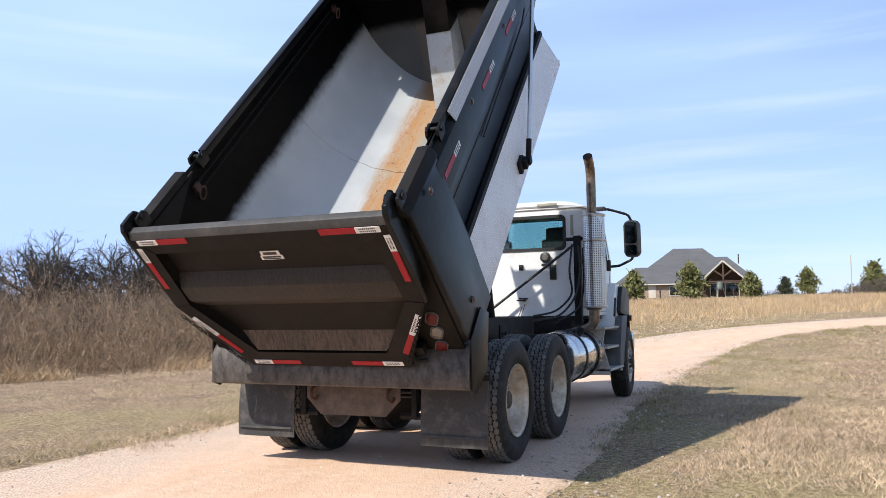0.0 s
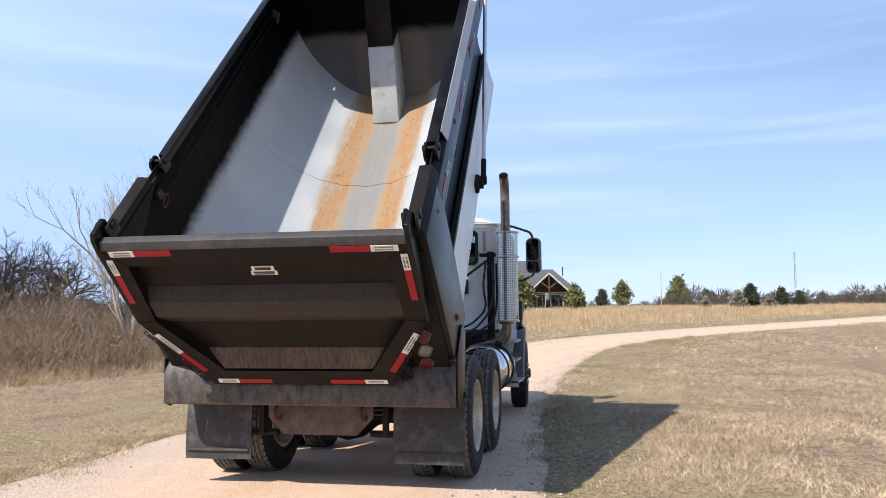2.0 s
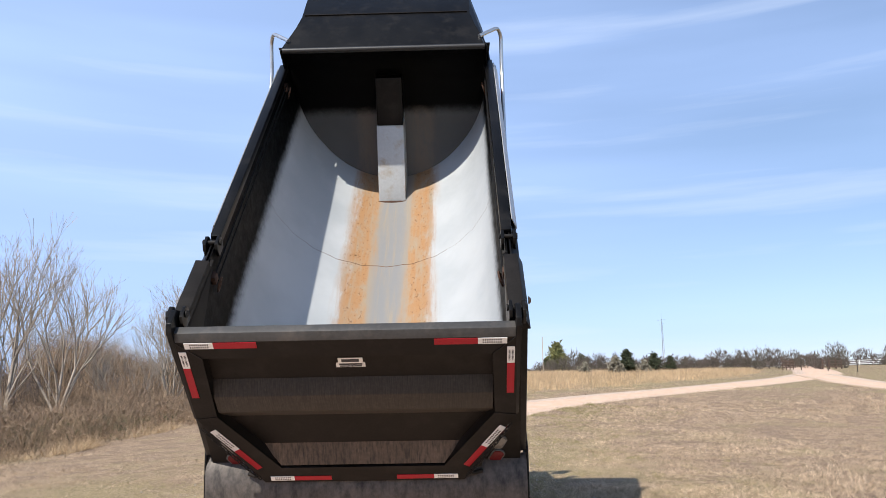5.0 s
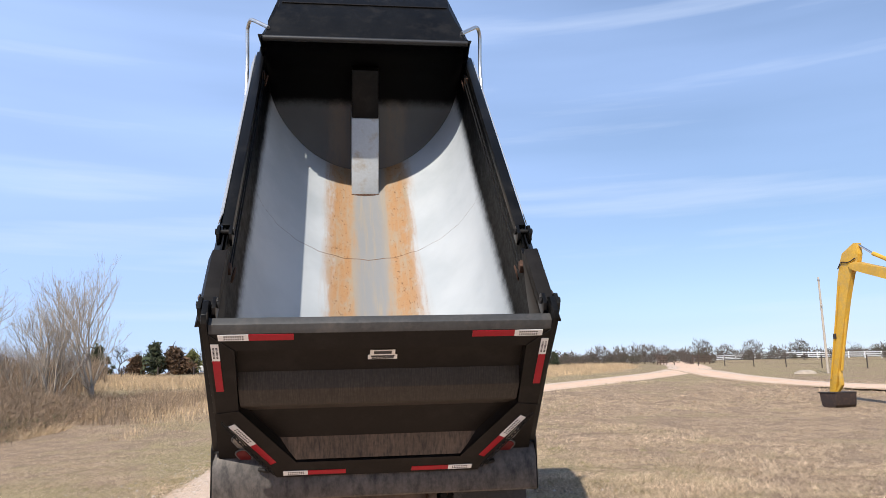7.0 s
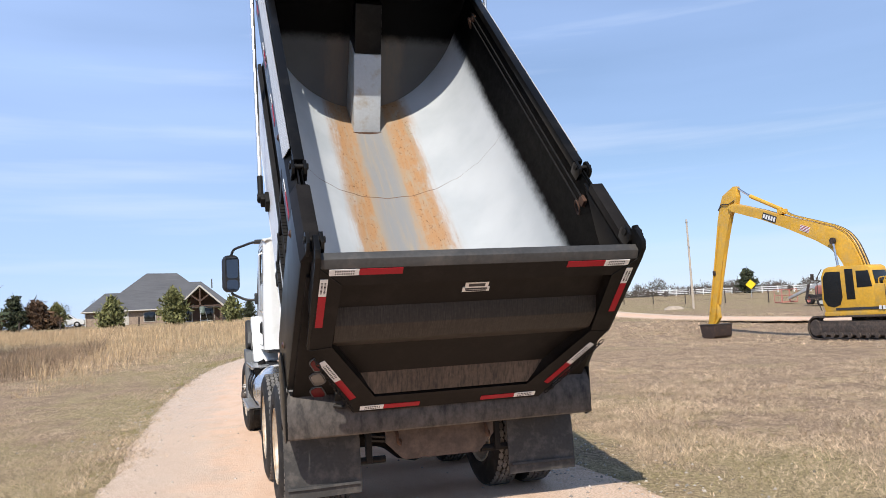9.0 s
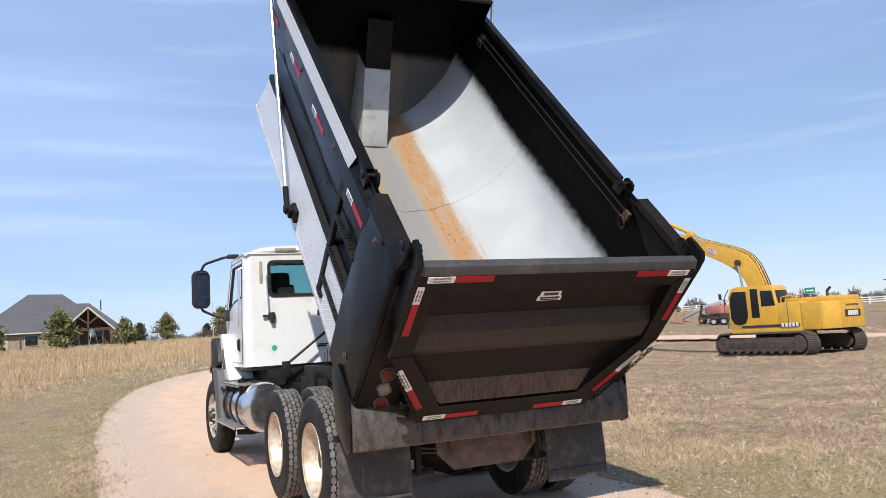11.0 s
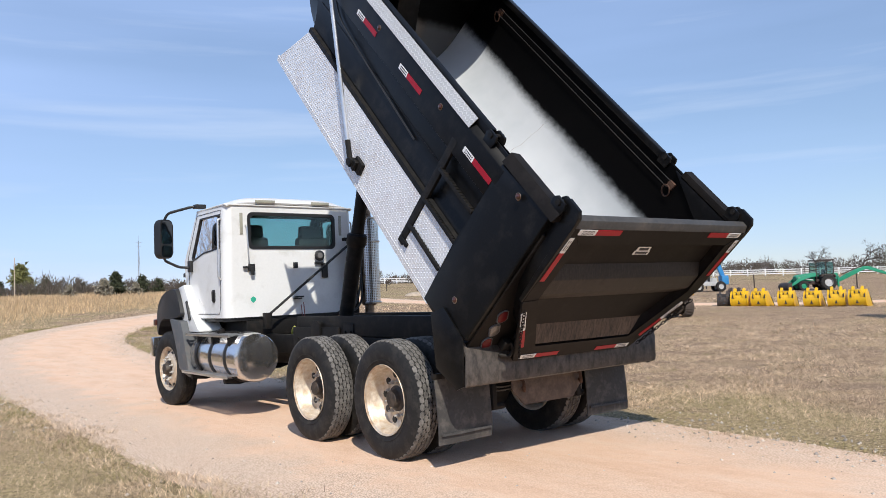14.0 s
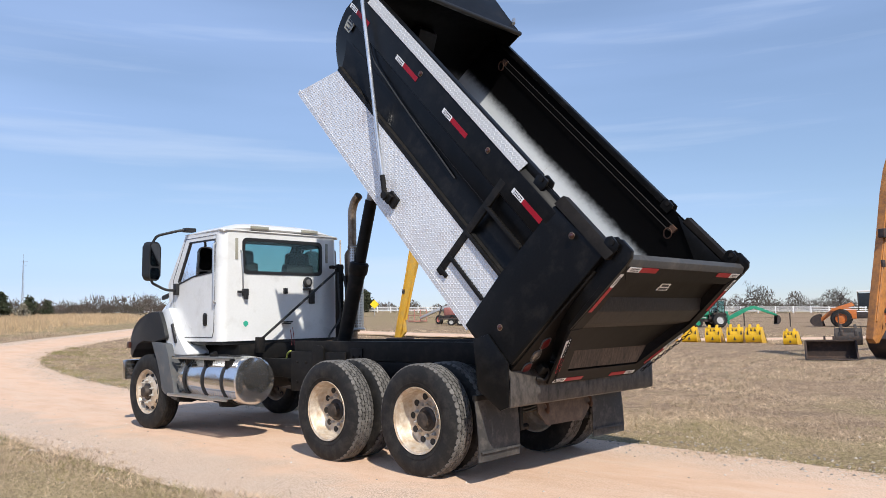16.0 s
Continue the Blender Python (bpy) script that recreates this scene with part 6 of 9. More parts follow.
def short_grass():
    """Low tufts, thick where the path passes nearest, thinning with distance from the truck."""
    n = 265000
    r = 3.0 + 44 * rng.random(n) ** 1.4
    a = rng.uniform(0, 2 * np.pi, n)
    x, y = r * np.cos(a), 2.0 + r * np.sin(a)
    d = off_road(x, y)
    gritty = 1.1 * np.clip(d, 0, 1) * np.exp(-(((y + 0.5) / 3.2) ** 2))
    keep = (np.abs(d) > 1.75 + gritty * rng.random(n) ** 0.5 + 0.85 * rng.random(n) ** 0.7 + 0.5 * patchy(x, y, 0.9, 50.0)) & (np.abs(off_road(x, y, TRACK)) > 1.6) & (y > -13)
    keep &= rng.random(n) < 0.52 + 0.8 * patchy(x, y, 0.7, 2.0) + 0.5 * patchy(x, y, 3.1, 22.0)
    x, y = x[keep], y[keep]
    size = (0.6 + 0.8 * rng.random(len(x)) ** 2) * (1 + 0.6 * np.clip(patchy(x, y, 0.35, 12.0), -0.6, 1))
    k = 7
    x, y, size = np.repeat(x, k), np.repeat(y, k), np.repeat(size, k)
    far = np.hypot(x, y - 2)
    spread = 0.055 * size
    x, y = x + rng.normal(0, 1, len(x)) * spread, y + rng.normal(0, 1, len(x)) * spread
    h = (0.024 + 0.038 * rng.random(len(x))) * size * (1.0 + 0.03 * np.clip(far - 5, 0, 30))
    w = 0.0038 + 0.00064 * far
    z = land(x, y) - 0.02 + 0.034 * np.clip((2.7 - np.abs(off_road(x, y))) / 0.4, 0, 1)
    v, f = blades(x, y, h, w, rng.uniform(0.4, 1.9, len(x)), z)
    stuff("short_grass", np_mesh("short_grass", v, f, STRAW), "short dry straw-coloured winter grass on the field", "grass")


def verge_grass():
    """Greener tufts along both sides of the lane."""
    n = 90000
    k = rng.integers(0, len(ROAD) - 2, n)
    k = k[(ROAD[k, 1] > -9) & (ROAD[k, 1] < 32)]
    n = len(k)
    d = np.gradient(ROAD, axis=0)[k]
    d /= np.hypot(*d.T)[:, None]
    off = np.where(rng.random(n) < 0.5, -1.0, 1.0) * (2.25 + rng.exponential(1.5, n))
    p = ROAD[k] + d * rng.uniform(-0.4, 0.4, n)[:, None] + np.stack([d[:, 1], -d[:, 0]], 1) * off[:, None]
    keep = patchy(p[:, 0], p[:, 1], 0.8, 81.0) > rng.uniform(-0.25, 0.45, n)
    x, y = np.repeat(p[keep, 0], 7), np.repeat(p[keep, 1], 7)
    x, y = x + rng.normal(0, 0.05, len(x)), y + rng.normal(0, 0.05, len(x))
    z = land(x, y) - 0.02 + 0.030 * np.clip((2.7 - np.abs(off_road(x, y))) / 0.4, 0, 1)
    v, f = blades(x, y, 0.025 + 0.045 * rng.random(len(x)), 0.0045 + 0.0003 * np.hypot(x, y), rng.uniform(0.3, 1.4, len(x)), z)
    stuff("verge_grass", np_mesh("verge_grass", v, f, GREENGRASS), "short olive-green winter grass along the lane", "grass")


def tall_grass():
    n = 260000
    x, y = rng.uniform(-34, 75, n), 16 + 84 * rng.random(n) ** 1.25
    d = off_road(x, y)
    edge = 5.6 + 2.2 * patchy(x, y, 0.25, 5.0)
    keep = (d < -edge) & (y < 96) & ((y > 50) | (x > -10.5 + np.clip(30 - y, 0, 9) * 0.4)) & ~((x > -24) & (x < 6) & (y > 84))
    # thinner along the road, thick farther back
    keep &= rng.random(n) < np.clip((-d - 3.0) / 5.0, 0.10, 1)
    x, y, d = x[keep], y[keep], d[keep]
    h = (0.14 + 0.42 * rng.random(len(x)) ** 1.3) * np.clip((-d - 2.0) / 6.0, 0.25, 1.0) * (1 + 0.6 * patchy(x, y, 0.3, 9.0) + 0.5 * patchy(x, y, 1.1, 19.0))
    w = 0.010 + 0.00038 * y
    v, f = blades(x, y, h, w, rng.uniform(0.05, 0.65, len(x)))
    stuff("tall_grass", np_mesh("tall_grass", v, f, GOLD), "tall golden dry prairie grass beside the lane", "grass")


def stems(x, y, h, w, mat_name, bend=0.5, twigs=3, turn=None):
    """Bent tapering stems with side twigs, as thin triangles."""
    n = len(x)
    a, b = rng.uniform(0, 2 * np.pi, n), rng.uniform(0, 2 * np.pi, n)
    b = b if turn is None else turn
    base = np.stack([x, y, land(x, y) - 0.05], 1)
    side = np.stack([np.cos(a), np.sin(a), 0 * a], 1) * (w / 2)[:, None]
    off = np.stack([np.cos(b), np.sin(b), 0 * b], 1) * (h * bend * rng.uniform(0.1, 1, n))[:, None]
    up = np.stack([0 * h, 0 * h, h], 1)
    mid = base + up * 0.55 + off * 0.35
    tip = base + up + off
    tri = [np.stack([base - side, base + side, mid + side * 0.6], 1), np.stack([base - side, mid + side * 0.6, mid - side * 0.6], 1), np.stack([mid - side * 0.6, mid + side * 0.6, tip], 1)]
    for _ in range(twigs):
        t = rng.uniform(0.3, 0.95, n)[:, None]
        p = base + (tip - base) * t
        c = rng.uniform(0, 2 * np.pi, n)
        out_ = np.stack([np.cos(c), np.sin(c), rng.uniform(0.2, 1.2, n)], 1) * (h * rng.uniform(0.12, 0.35, n))[:, None]
        tri.append(np.stack([p - side * 0.5, p + side * 0.5, p + out_], 1))
    v = np.concatenate(tri).reshape(-1, 3)
    return v, np.arange(len(v)).reshape(-1, 3)


def clearing(x, y):
    """A gap in the brush, seen along it from the lane: grass and bare earth lie in it."""
    dx, dy = x - 1.4, y + 7.1
    a, d = np.degrees(np.arctan2(-dx, dy)), np.hypot(dx, dy)
    return (a > 25.5) & (a < 34.5) & (d > 29.5) & (d < 43)


def brush_front(y):
    return -11.3 - 1.6 * np.clip((9 - y) / 8, -0.6, 1.5) - np.clip(y - 24, 0, 12) * 0.28


def tangle(x, y, z, length, w, rise_, twigs=3):
    """Short crossing twigs, each a thin triangle with side shoots, filling a bush from its foot to its top."""
    n = len(x)
    a = rng.uniform(0, 2 * np.pi, n)
    d = np.stack([np.cos(a), np.sin(a), rise_], 1)
    d *= (length / np.linalg.norm(d, axis=1))[:, None]
    p = np.stack([x, y, z], 1)
    side = np.cross(d, rng.normal(0, 1, (n, 3)))
    side *= (w / 2 / np.linalg.norm(side, axis=1))[:, None]
    tri = [np.stack([p - side, p + side, p + d], 1)]
    for _ in range(twigs):
        q = p + d * rng.uniform(0.15, 0.85, n)[:, None]
        e = d * 0.35 + rng.normal(0, 0.30, (n, 3)) * length[:, None]
        tri.append(np.stack([q - side * 0.6, q + side * 0.6, q + e], 1))
    v = np.concatenate(tri).reshape(-1, 3)
    return v, np.arange(len(v)).reshape(-1, 3)


def brush():
    n = 108000
    by = rng.uniform(-4, 36, 2300)
    back = 16 * rng.random(2300) ** 1.5
    bx = brush_front(by) + 0.9 * np.array([noise.noise((v * 0.4, 1.0, 4.0)) for v in by]) - back
    tall = rng.uniform(0.7, 1.25, 2300) * (0.62 + 0.95 * np.clip(back / 4.0, 0, 1.35)) * (1 + 0.6 * patchy(bx, by, 0.55, 6.0)) * np.clip((40 - by) / 14, 0.45, 1)
    tall *= np.where(clearing(bx, by), 0.25, 1.0)
    # twigs gather into rounded bushes, thinner towards their tops
    bush = rng.integers(0, 2300, n)
    up = rng.random(n) ** 0.85
    spread = 0.55 * np.sqrt(np.clip(1.15 - up * up, 0.05, 1))
    x, y = bx[bush] + rng.normal(0, 1, n) * spread, by[bush] + rng.normal(0, 1, n) * spread
    z = land(x, y) + up * tall[bush]
    v, f = tangle(x, y, z, rng.uniform(0.16, 0.50, n) * np.clip(tall[bush], 0.35, 1.1), 0.007 + 0.012 * rng.random(n) ** 2, rng.normal(0.9, 0.9, n))
    stuff("brush_thicket", np_mesh("brush_thicket", v, f, BRUSHWOOD), "dense leafless grey-brown brush beside the lane", "brush")
    # taller single canes standing out of it
    n = 15000
    bush = rng.integers(0, 2300, n)
    ox, oy = rng.normal(0, 0.46, n), rng.normal(0, 0.46, n)
    x, y = bx[bush] + ox, by[bush] + oy
    v, f = stems(x, y, (0.7 + 0.75 * rng.random(n)) * tall[bush], 0.007 + 0.012 * rng.random(n) ** 2, "brush", 0.7, 4, np.arctan2(oy, ox) + rng.normal(0, 1.1, n))
    stuff("brush_canes", np_mesh("brush_canes", v, f, BRUSHWOOD), "tall bare canes standing out of the brush", "brush")
    # shaded undergrowth between the oaks
    n = 24000
    a, d = np.radians(rng.uniform(124, 190, n)), rng.uniform(24.5, 44, n)
    x, y = d * np.cos(a), 2 + d * np.sin(a)
    keep = ~clearing(x, y)
    x, y = x[keep], y[keep]
    h = (0.9 + 1.5 * rng.random(len(x))) * (1 + 0.5 * patchy(x, y, 0.3, 61.0))
    v, f = stems(x, y, h, 0.014 + 0.026 * rng.random(len(x)), "brush", 0.6, 4)
    stuff("undergrowth", np_mesh("undergrowth", v, f, DARKBRUSH), "dark leafless undergrowth beneath the oaks", "brush")
    # pale dead grass tangled through the brush and along its foot
    n = 48000
    y = rng.uniform(-4, 34, n)
    back = -0.9 + 9 * rng.random(n) ** 2.0
    x = brush_front(y) - back
    keep = patchy(x, y, 0.5, 15.0) > rng.uniform(-0.15, 0.35, n)
    x, y, back = x[keep], y[keep], back[keep]
    z = land(x, y) + np.clip(back, 0, 2.2) * 0.40 * rng.random(len(x)) * np.where(clearing(x, y), 0.1, 1)
    v, f = blades(x, y, 0.14 + 0.34 * rng.random(len(x)), np.full(len(x), 0.010), rng.uniform(0.4, 1.8, len(x)), z)
    stuff("brush_edge_grass", np_mesh("brush_edge_grass", v, f, GOLD), "pale dead grass tangled along the brush", "grass")
    n = 9000
    y = rng.normal(18.8, 2.4, n)
    x = -12.4 + rng.normal(0, 0.9, n)
    v, f = blades(x, y, rng.uniform(0.05, 0.12, n), np.full(n, 0.035), rng.uniform(0.4, 1.5, n), land(x, y) + 0.45 * rng.random(n))
    stuff("bramble", np_mesh("bramble", v, f, EVERGREEN), "low green bramble patch at the foot of the brush", "bush")
    n = 26000
    x, y = rng.uniform(-27, -13, n), rng.uniform(20, 40, n)
    keep = clearing(x, y) & (patchy(x, y, 0.35, 71.0) > -0.15)
    x, y = x[keep], y[keep]
    v, f = blades(x, y, rng.uniform(0.10, 0.28, len(x)), np.full(len(x), 0.035), rng.uniform(0.3, 1.2, len(x)))
    stuff("clearing_grass", np_mesh("clearing_grass", v, f, GREENGRASS), "fresh green grass in a gap in the brush", "grass")


def earth_mound(x0, y0, rx, ry, top):
    def f(s, t):
        a, k = 2 * math.pi * s, t
        px, py = x0 + rx * k * math.cos(a), y0 + ry * k * math.sin(a)
        lump = 1 + 0.5 * noise.noise((px * 0.9, py * 0.9, 2.0)) + 0.2 * noise.noise((px * 3, py * 3, 2.0))
        return (px, py, float(land(px, py)) - 0.12 + top * (1 - k * k) * lump)
    bm = sheet(B(), f, 30, 9)
    bmesh.ops.remove_doubles(bm, verts=bm.verts, dist=0.002)
    tagged(part("earth_mound", bm, REDEARTH, None, "", None, 60), "low mound of bare red-brown earth in the brush", "mound")


def low_brush():
    n = 15000
    x, y = rng.uniform(-17, -7.2, n), rng.uniform(22, 42, n)
    keep = (patchy(x, y, 0.4, 31.0) > rng.uniform(-0.45, 0.25, n)) & ~clearing(x, y)
    x, y = x[keep], y[keep]
    v, f = stems(x, y, (0.20 + 0.55 * rng.random(len(x))) * (1 + 0.6 * patchy(x, y, 0.5, 33.0)), 0.008 + 0.012 * rng.random(len(x)), "brush", 0.8, 3)
    stuff("low_brush", np_mesh("low_brush", v, f, BRUSHWOOD), "low leafless brown scrub between lane and thicket", "brush")


def far_thicket():
    n = 30000
    x, y = rng.uniform(-46, -13, n), rng.uniform(34, 84, n)
    keep = (x < -14.5 - (y - 34) * 0.24 + 3 * patchy(x, y, 0.12, 40.0)) & (x > -24 - (y - 34) * 0.45)
    x, y = x[keep], y[keep]
    h = (1.0 + 1.7 * rng.random(len(x))) * (1 + 0.6 * patchy(x, y, 0.2, 43.0)) * (1 + 0.75 * np.clip((-x - 0.43 * y - 1.0) / 4, 0, 1))
    v, f = stems(x, y, h, 0.018 + 0.024 * rng.random(len(x)), "brush", 0.5, 5)
    stuff("far_thicket", np_mesh("far_thicket", v, f, BRUSHWOOD), "tall leafless thicket running back from the lane", "brush")


low_brush()
far_thicket()
short_grass()
verge_grass()
tall_grass()
brush()
earth_mound(-21.4, 26.3, 2.6, 1.5, 0.75)
earth_mound(-17.2, 31.8, 2.2, 1.0, 0.40)


def branches(r, height, trunk_r, levels=5, split=(2, 4), spread=0.6, stems_=1, up=0.25, first=0.28, shrink=0.72, wander=0.16):
    """Segments (start, end, two radii, level) of a leafless tree."""
    segs = []

    def grow(p, d, length, rad, level):
        steps = 3 if level < 2 else 2
        for k in range(steps):
            q = p + d * (length / steps)
            r1 = rad * (1 - 0.28 / steps * (k + 1))
            segs.append((p, q, rad * (1 - 0.28 / steps * k), r1, level))
            p = q
            d = (d + np.array((r.normal(0, wander), r.normal(0, wander), r.normal(0, wander * 0.6) + up * 0.12))).copy()
            d /= np.linalg.norm(d)
            if level < levels and k < steps - 1 and r.random() < 0.55:
                kick(p, d, length * 0.62, r1 * 0.5, level + 1)
        if level < levels:
            for _ in range(r.integers(*split)):
                kick(p, d, length * shrink * r.uniform(0.75, 1.1), rad * 0.58, level + 1)

    def kick(p, d, length, rad, level):
        side = r.normal(0, 1, 3)
        side -= d * (side @ d)
        side /= np.linalg.norm(side)
        e = d + side * spread * r.uniform(0.6, 1.35) + np.array((0, 0, up))
        grow(p, e / np.linalg.norm(e), length, max(rad, 0.004), level)

    for _ in range(stems_):
        d = np.array((r.normal(0, 0.06 * stems_), r.normal(0, 0.06 * stems_), 1.0))
        grow(np.zeros(3), d / np.linalg.norm(d), height * first, trunk_r * r.uniform(0.7, 1), 0)
    return segs


def segs_mesh(name, segs, mat, sides):
    p, q = np.array([s[0] for s in segs]), np.array([s[1] for s in segs])
    r0, r1 = np.array([s[2] for s in segs]), np.array([s[3] for s in segs])
    d = q - p
    d /= np.linalg.norm(d, axis=1)[:, None]
    ref = np.where(np.abs(d[:, 2:3]) > 0.9, np.array([[1.0, 0, 0]]), np.array([[0, 0, 1.0]]))
    a = np.cross(d, ref)
    a /= np.linalg.norm(a, axis=1)[:, None]
    b = np.cross(d, a)
    rings = []
    for c, r in ((p, r0), (q, r1)):
        rings.append(np.stack([c + (a * math.cos(t) + b * math.sin(t)) * r[:, None] for t in np.linspace(0, 2 * np.pi, sides + 1)[:-1]], 1))
    v = np.concatenate(rings, 1).reshape(-1, 3)
    k = np.arange(len(segs))[:, None] * 2 * sides
    f = np.concatenate([np.stack([k[:, 0] + i, k[:, 0] + (i + 1) % sides, k[:, 0] + sides + (i + 1) % sides, k[:, 0] + sides + i], 1) for i in range(sides)])
    return np_mesh(name, v, f, mat)


def twig_mesh(name, segs, mat, r):
    """Fine twigs, a thin quad each, turned every way."""
    p, q = np.array([s[0] for s in segs]), np.array([s[1] for s in segs])
    w0, w1 = np.array([s[2] for s in segs]), np.array([s[3] for s in segs])
    d = q - p
    side = np.cross(d, r.normal(0, 1, d.shape))
    side /= np.linalg.norm(side, axis=1)[:, None]
    v = np.stack([p - side * w0[:, None], p + side * w0[:, None], q + side * w1[:, None], q - side * w1[:, None]], 1).reshape(-1, 3)
    return np_mesh(name, v, np.arange(len(v)).reshape(-1, 4), mat)


def bare_tree(seed, mat, label, group, **kw):
    segs = branches(np.random.default_rng(seed), **kw)
    top = max(s[1][2] for s in segs)
    k = kw["height"] / top
    segs = [(p * k, q * k, r0, r1, lv) for p, q, r0, r1, lv in segs]
    t = thing("tree", label, "tree", None, group)
    place("trunk", segs_mesh("trunk", [s for s in segs if s[4] < 4], mat, 4), t)
    place("crown", twig_mesh("crown", [s for s in segs if s[4] >= 4], mat, np.random.default_rng(seed)), t)
    return t


def conifer(seed, height, width, mat, label, group, ragged=0.25, n=4200):
    r = np.random.default_rng(seed)
    t = thing("conifer", label, "tree", None, group)
    bm = tube(B(), [(0, 0, -0.1), (0.02, 0, height * 0.5), (0, 0, height * 0.97)], [0.035 * height, 0.022 * height, 0.006], 7)
    part("trunk", bm, BARK, t)
    # limbs round the trunk, each with many small sprays
    v = []
    limbs = 46
    for k in range(limbs):
        f = 0.08 + 0.9 * (k + r.random()) / limbs
        reach = width / 2 * (1 - f) ** 0.75 * r.uniform(1 - 2 * ragged, 1 + ragged)
        a = r.uniform(0, 2 * np.pi)
        d = np.array((math.cos(a), math.sin(a), r.uniform(0.0, 0.45)))
        m = n // limbs
        s = r.random(m) ** 0.6
        c = np.array((0, 0, f * height)) + d * (reach * s)[:, None] + r.normal(0, 0.075 * width * 0.6, (m, 3)) * (0.4 + s)[:, None]
        size = 0.045 * width * r.uniform(0.6, 1.6, m)
        e1 = r.normal(0, 1, (m, 3)) * size[:, None]
        e2 = r.normal(0, 1, (m, 3)) * size[:, None]
        v.append(np.stack([c, c + e1, c + e2 + np.array((0, 0, 0.3)) * size[:, None]], 1))
    v = np.concatenate(v).reshape(-1, 3)
    place("crown", np_mesh("crown", v, np.arange(len(v)).reshape(-1, 3), mat), t)
    return t


def plant(model, x, y, turn=0.0, size=1.0, first=[]):
    """The first call for a model sets it in place; later ones copy it."""
    m = Matrix.Translation((x, y, float(land(x, y)) - 0.05)) @ Matrix.Rotation(turn, 4, "Z") @ Matrix.Diagonal((size, size, size, 1))
    if model in first:
        c = copy_thing(model, m)
        c.matrix_basis = m
    else:
        first.append(model)
        model.matrix_basis = m


oaks = [bare_tree(s, BARK, "gnarled leafless oak standing behind the brush", "leafless oaks behind the brush", height=5.0, trunk_r=0.15, levels=5, split=(2, 5), spread=0.85, up=0.12, first=0.22, shrink=0.76, wander=0.22) for s in (3, 11, 29)]
slim = [bare_tree(s, PALEBARK, "slender pale leafless tree with several stems", "pale leafless trees by the lane", height=6.6, trunk_r=0.07, levels=5, split=(2, 4), spread=0.50, stems_=5, up=0.34, first=0.27, shrink=0.78, wander=0.07) for s in (5, 17)]
r = np.random.default_rng(42)
k = 0
for row, (dist, n) in enumerate(((29, 25), (34, 27), (41, 29))):
    for a in np.linspace(radians(128), radians(186), n):
        x = dist * math.cos(a) + r.normal(0, 1.2)
        y = 2 + dist * math.sin(a) + r.normal(0, 1.2)
        turn, size = r.uniform(0, 6.3), r.uniform(0.78, 1.12)
        if math.degrees(math.atan2(1.4 - x, y + 7.1)) > 36:
            plant(oaks[k % 3], x, y, turn, size)
            k += 1
for x, y, s in ((-18.2, 25.0, 1.45), (-16.6, 26.3, 1.18), (-15.6, 29.5, 0.6), (-14.9, 31.0, 0.55), (-13.7, 37.9, 1.32), (-14.5, 33.8, 0.95), (-15.6, 36.4, 0.8)):
    plant(slim[k % 2], x, y, r.uniform(0, 6.3), s)
    k += 1
cedars = [conifer(s, 4.5, 4.5, NEEDLES, "dark green cedar tree in the dry field", "cedars across the field", 0.3) for s in (1, 2)]
pines = [conifer(s, 3.9, 4.0, PINE, "young yellow-green pine tree in the dry field", "young pines across the field", 0.28, 3400) for s in (3, 4)]
rusty = conifer(8, 4.4, 6.2, REDLEAF, "rust-brown cedar beside the drive", "cedars across the field", 0.3, 6500)
for x, y, s in ((-11.7, 84, 0.85), (-5.5, 84, 1.0), (0.8, 84, 0.72), (7.1, 107, 0.85), (15.7, 115, 1.05), (-19.6, 98, 0.75)):
    plant(pines[k % 2], x, y, r.uniform(0, 6.3), s)
    k += 1
for x, y, s in ((-23.4, 94.4, 0.85), (-31.5, 99, 0.8), (4.5, 122, 0.6), (22, 130, 0.6), (26, 150, 0.65), (30, 140, 0.5), (79.2, 95.8, 0.80), (80.5, 96.4, 0.72), (35, 165, 0.7), (43, 170, 0.62), (17, 140, 0.6), (50, 165, 0.65)):
    plant(cedars[k % 2], x, y, r.uniform(0, 6.3), s)
    k += 1
blossom = conifer(9, 2.3, 2.9, material("pale_blossom", (0.27, 0.24, 0.185), 0.9, vary=0.3, grain=4, patch=1, bump=0, island=0.5, stain=(0.16, 0.14, 0.08), amount=0.4), "pale flowering shrub in the tall dry grass", "pale shrubs across the field", 0.3, 1500)
for x, y, s in ((15.6, 86.7, 0.6), (19.2, 86.3, 0.85), (22.4, 85.5, 0.65)):
    plant(blossom, x, y, r.uniform(0, 6.3), s)
for x, y, s in ((20.8, 87.5, 0.58), (25.2, 92, 0.48), (27.4, 93, 0.4)):
    plant(cedars[k % 2], x, y, r.uniform(0, 6.3), s)
    k += 1
for x, y, s in ((-21.2, 95.5, 0.70), (-26.5, 98, 0.5)):
    plant(rusty, x, y, r.uniform(0, 6.3), s)
for x, y, s in ((115, 232, 1.6), (137, 213, 1.25), (125, 240, 1.3), (151, 208, 1.3), (90, 200, 1.0), (165, 150, 1.1), (150, 60, 1.35), (172, 80, 1.2), (75, 205, 0.9), (58, 190, 0.9), (28, 148, 0.8), (33, 155, 0.9), (8, 125, 0.7), (100, 215, 1.0), (-34, 118, 1.0), (-40, 112, 0.9), (-14, 119, 0.8), (-18, 122, 0.85), (-22, 117, 0.8), (-27, 121, 0.9), (-30, 112, 0.75), (-10, 124, 0.8), (160, 45, 1.1), (164, 30, 1.0)):
    plant(oaks[k % 3], x, y, r.uniform(0, 6.3), s)
    k += 1


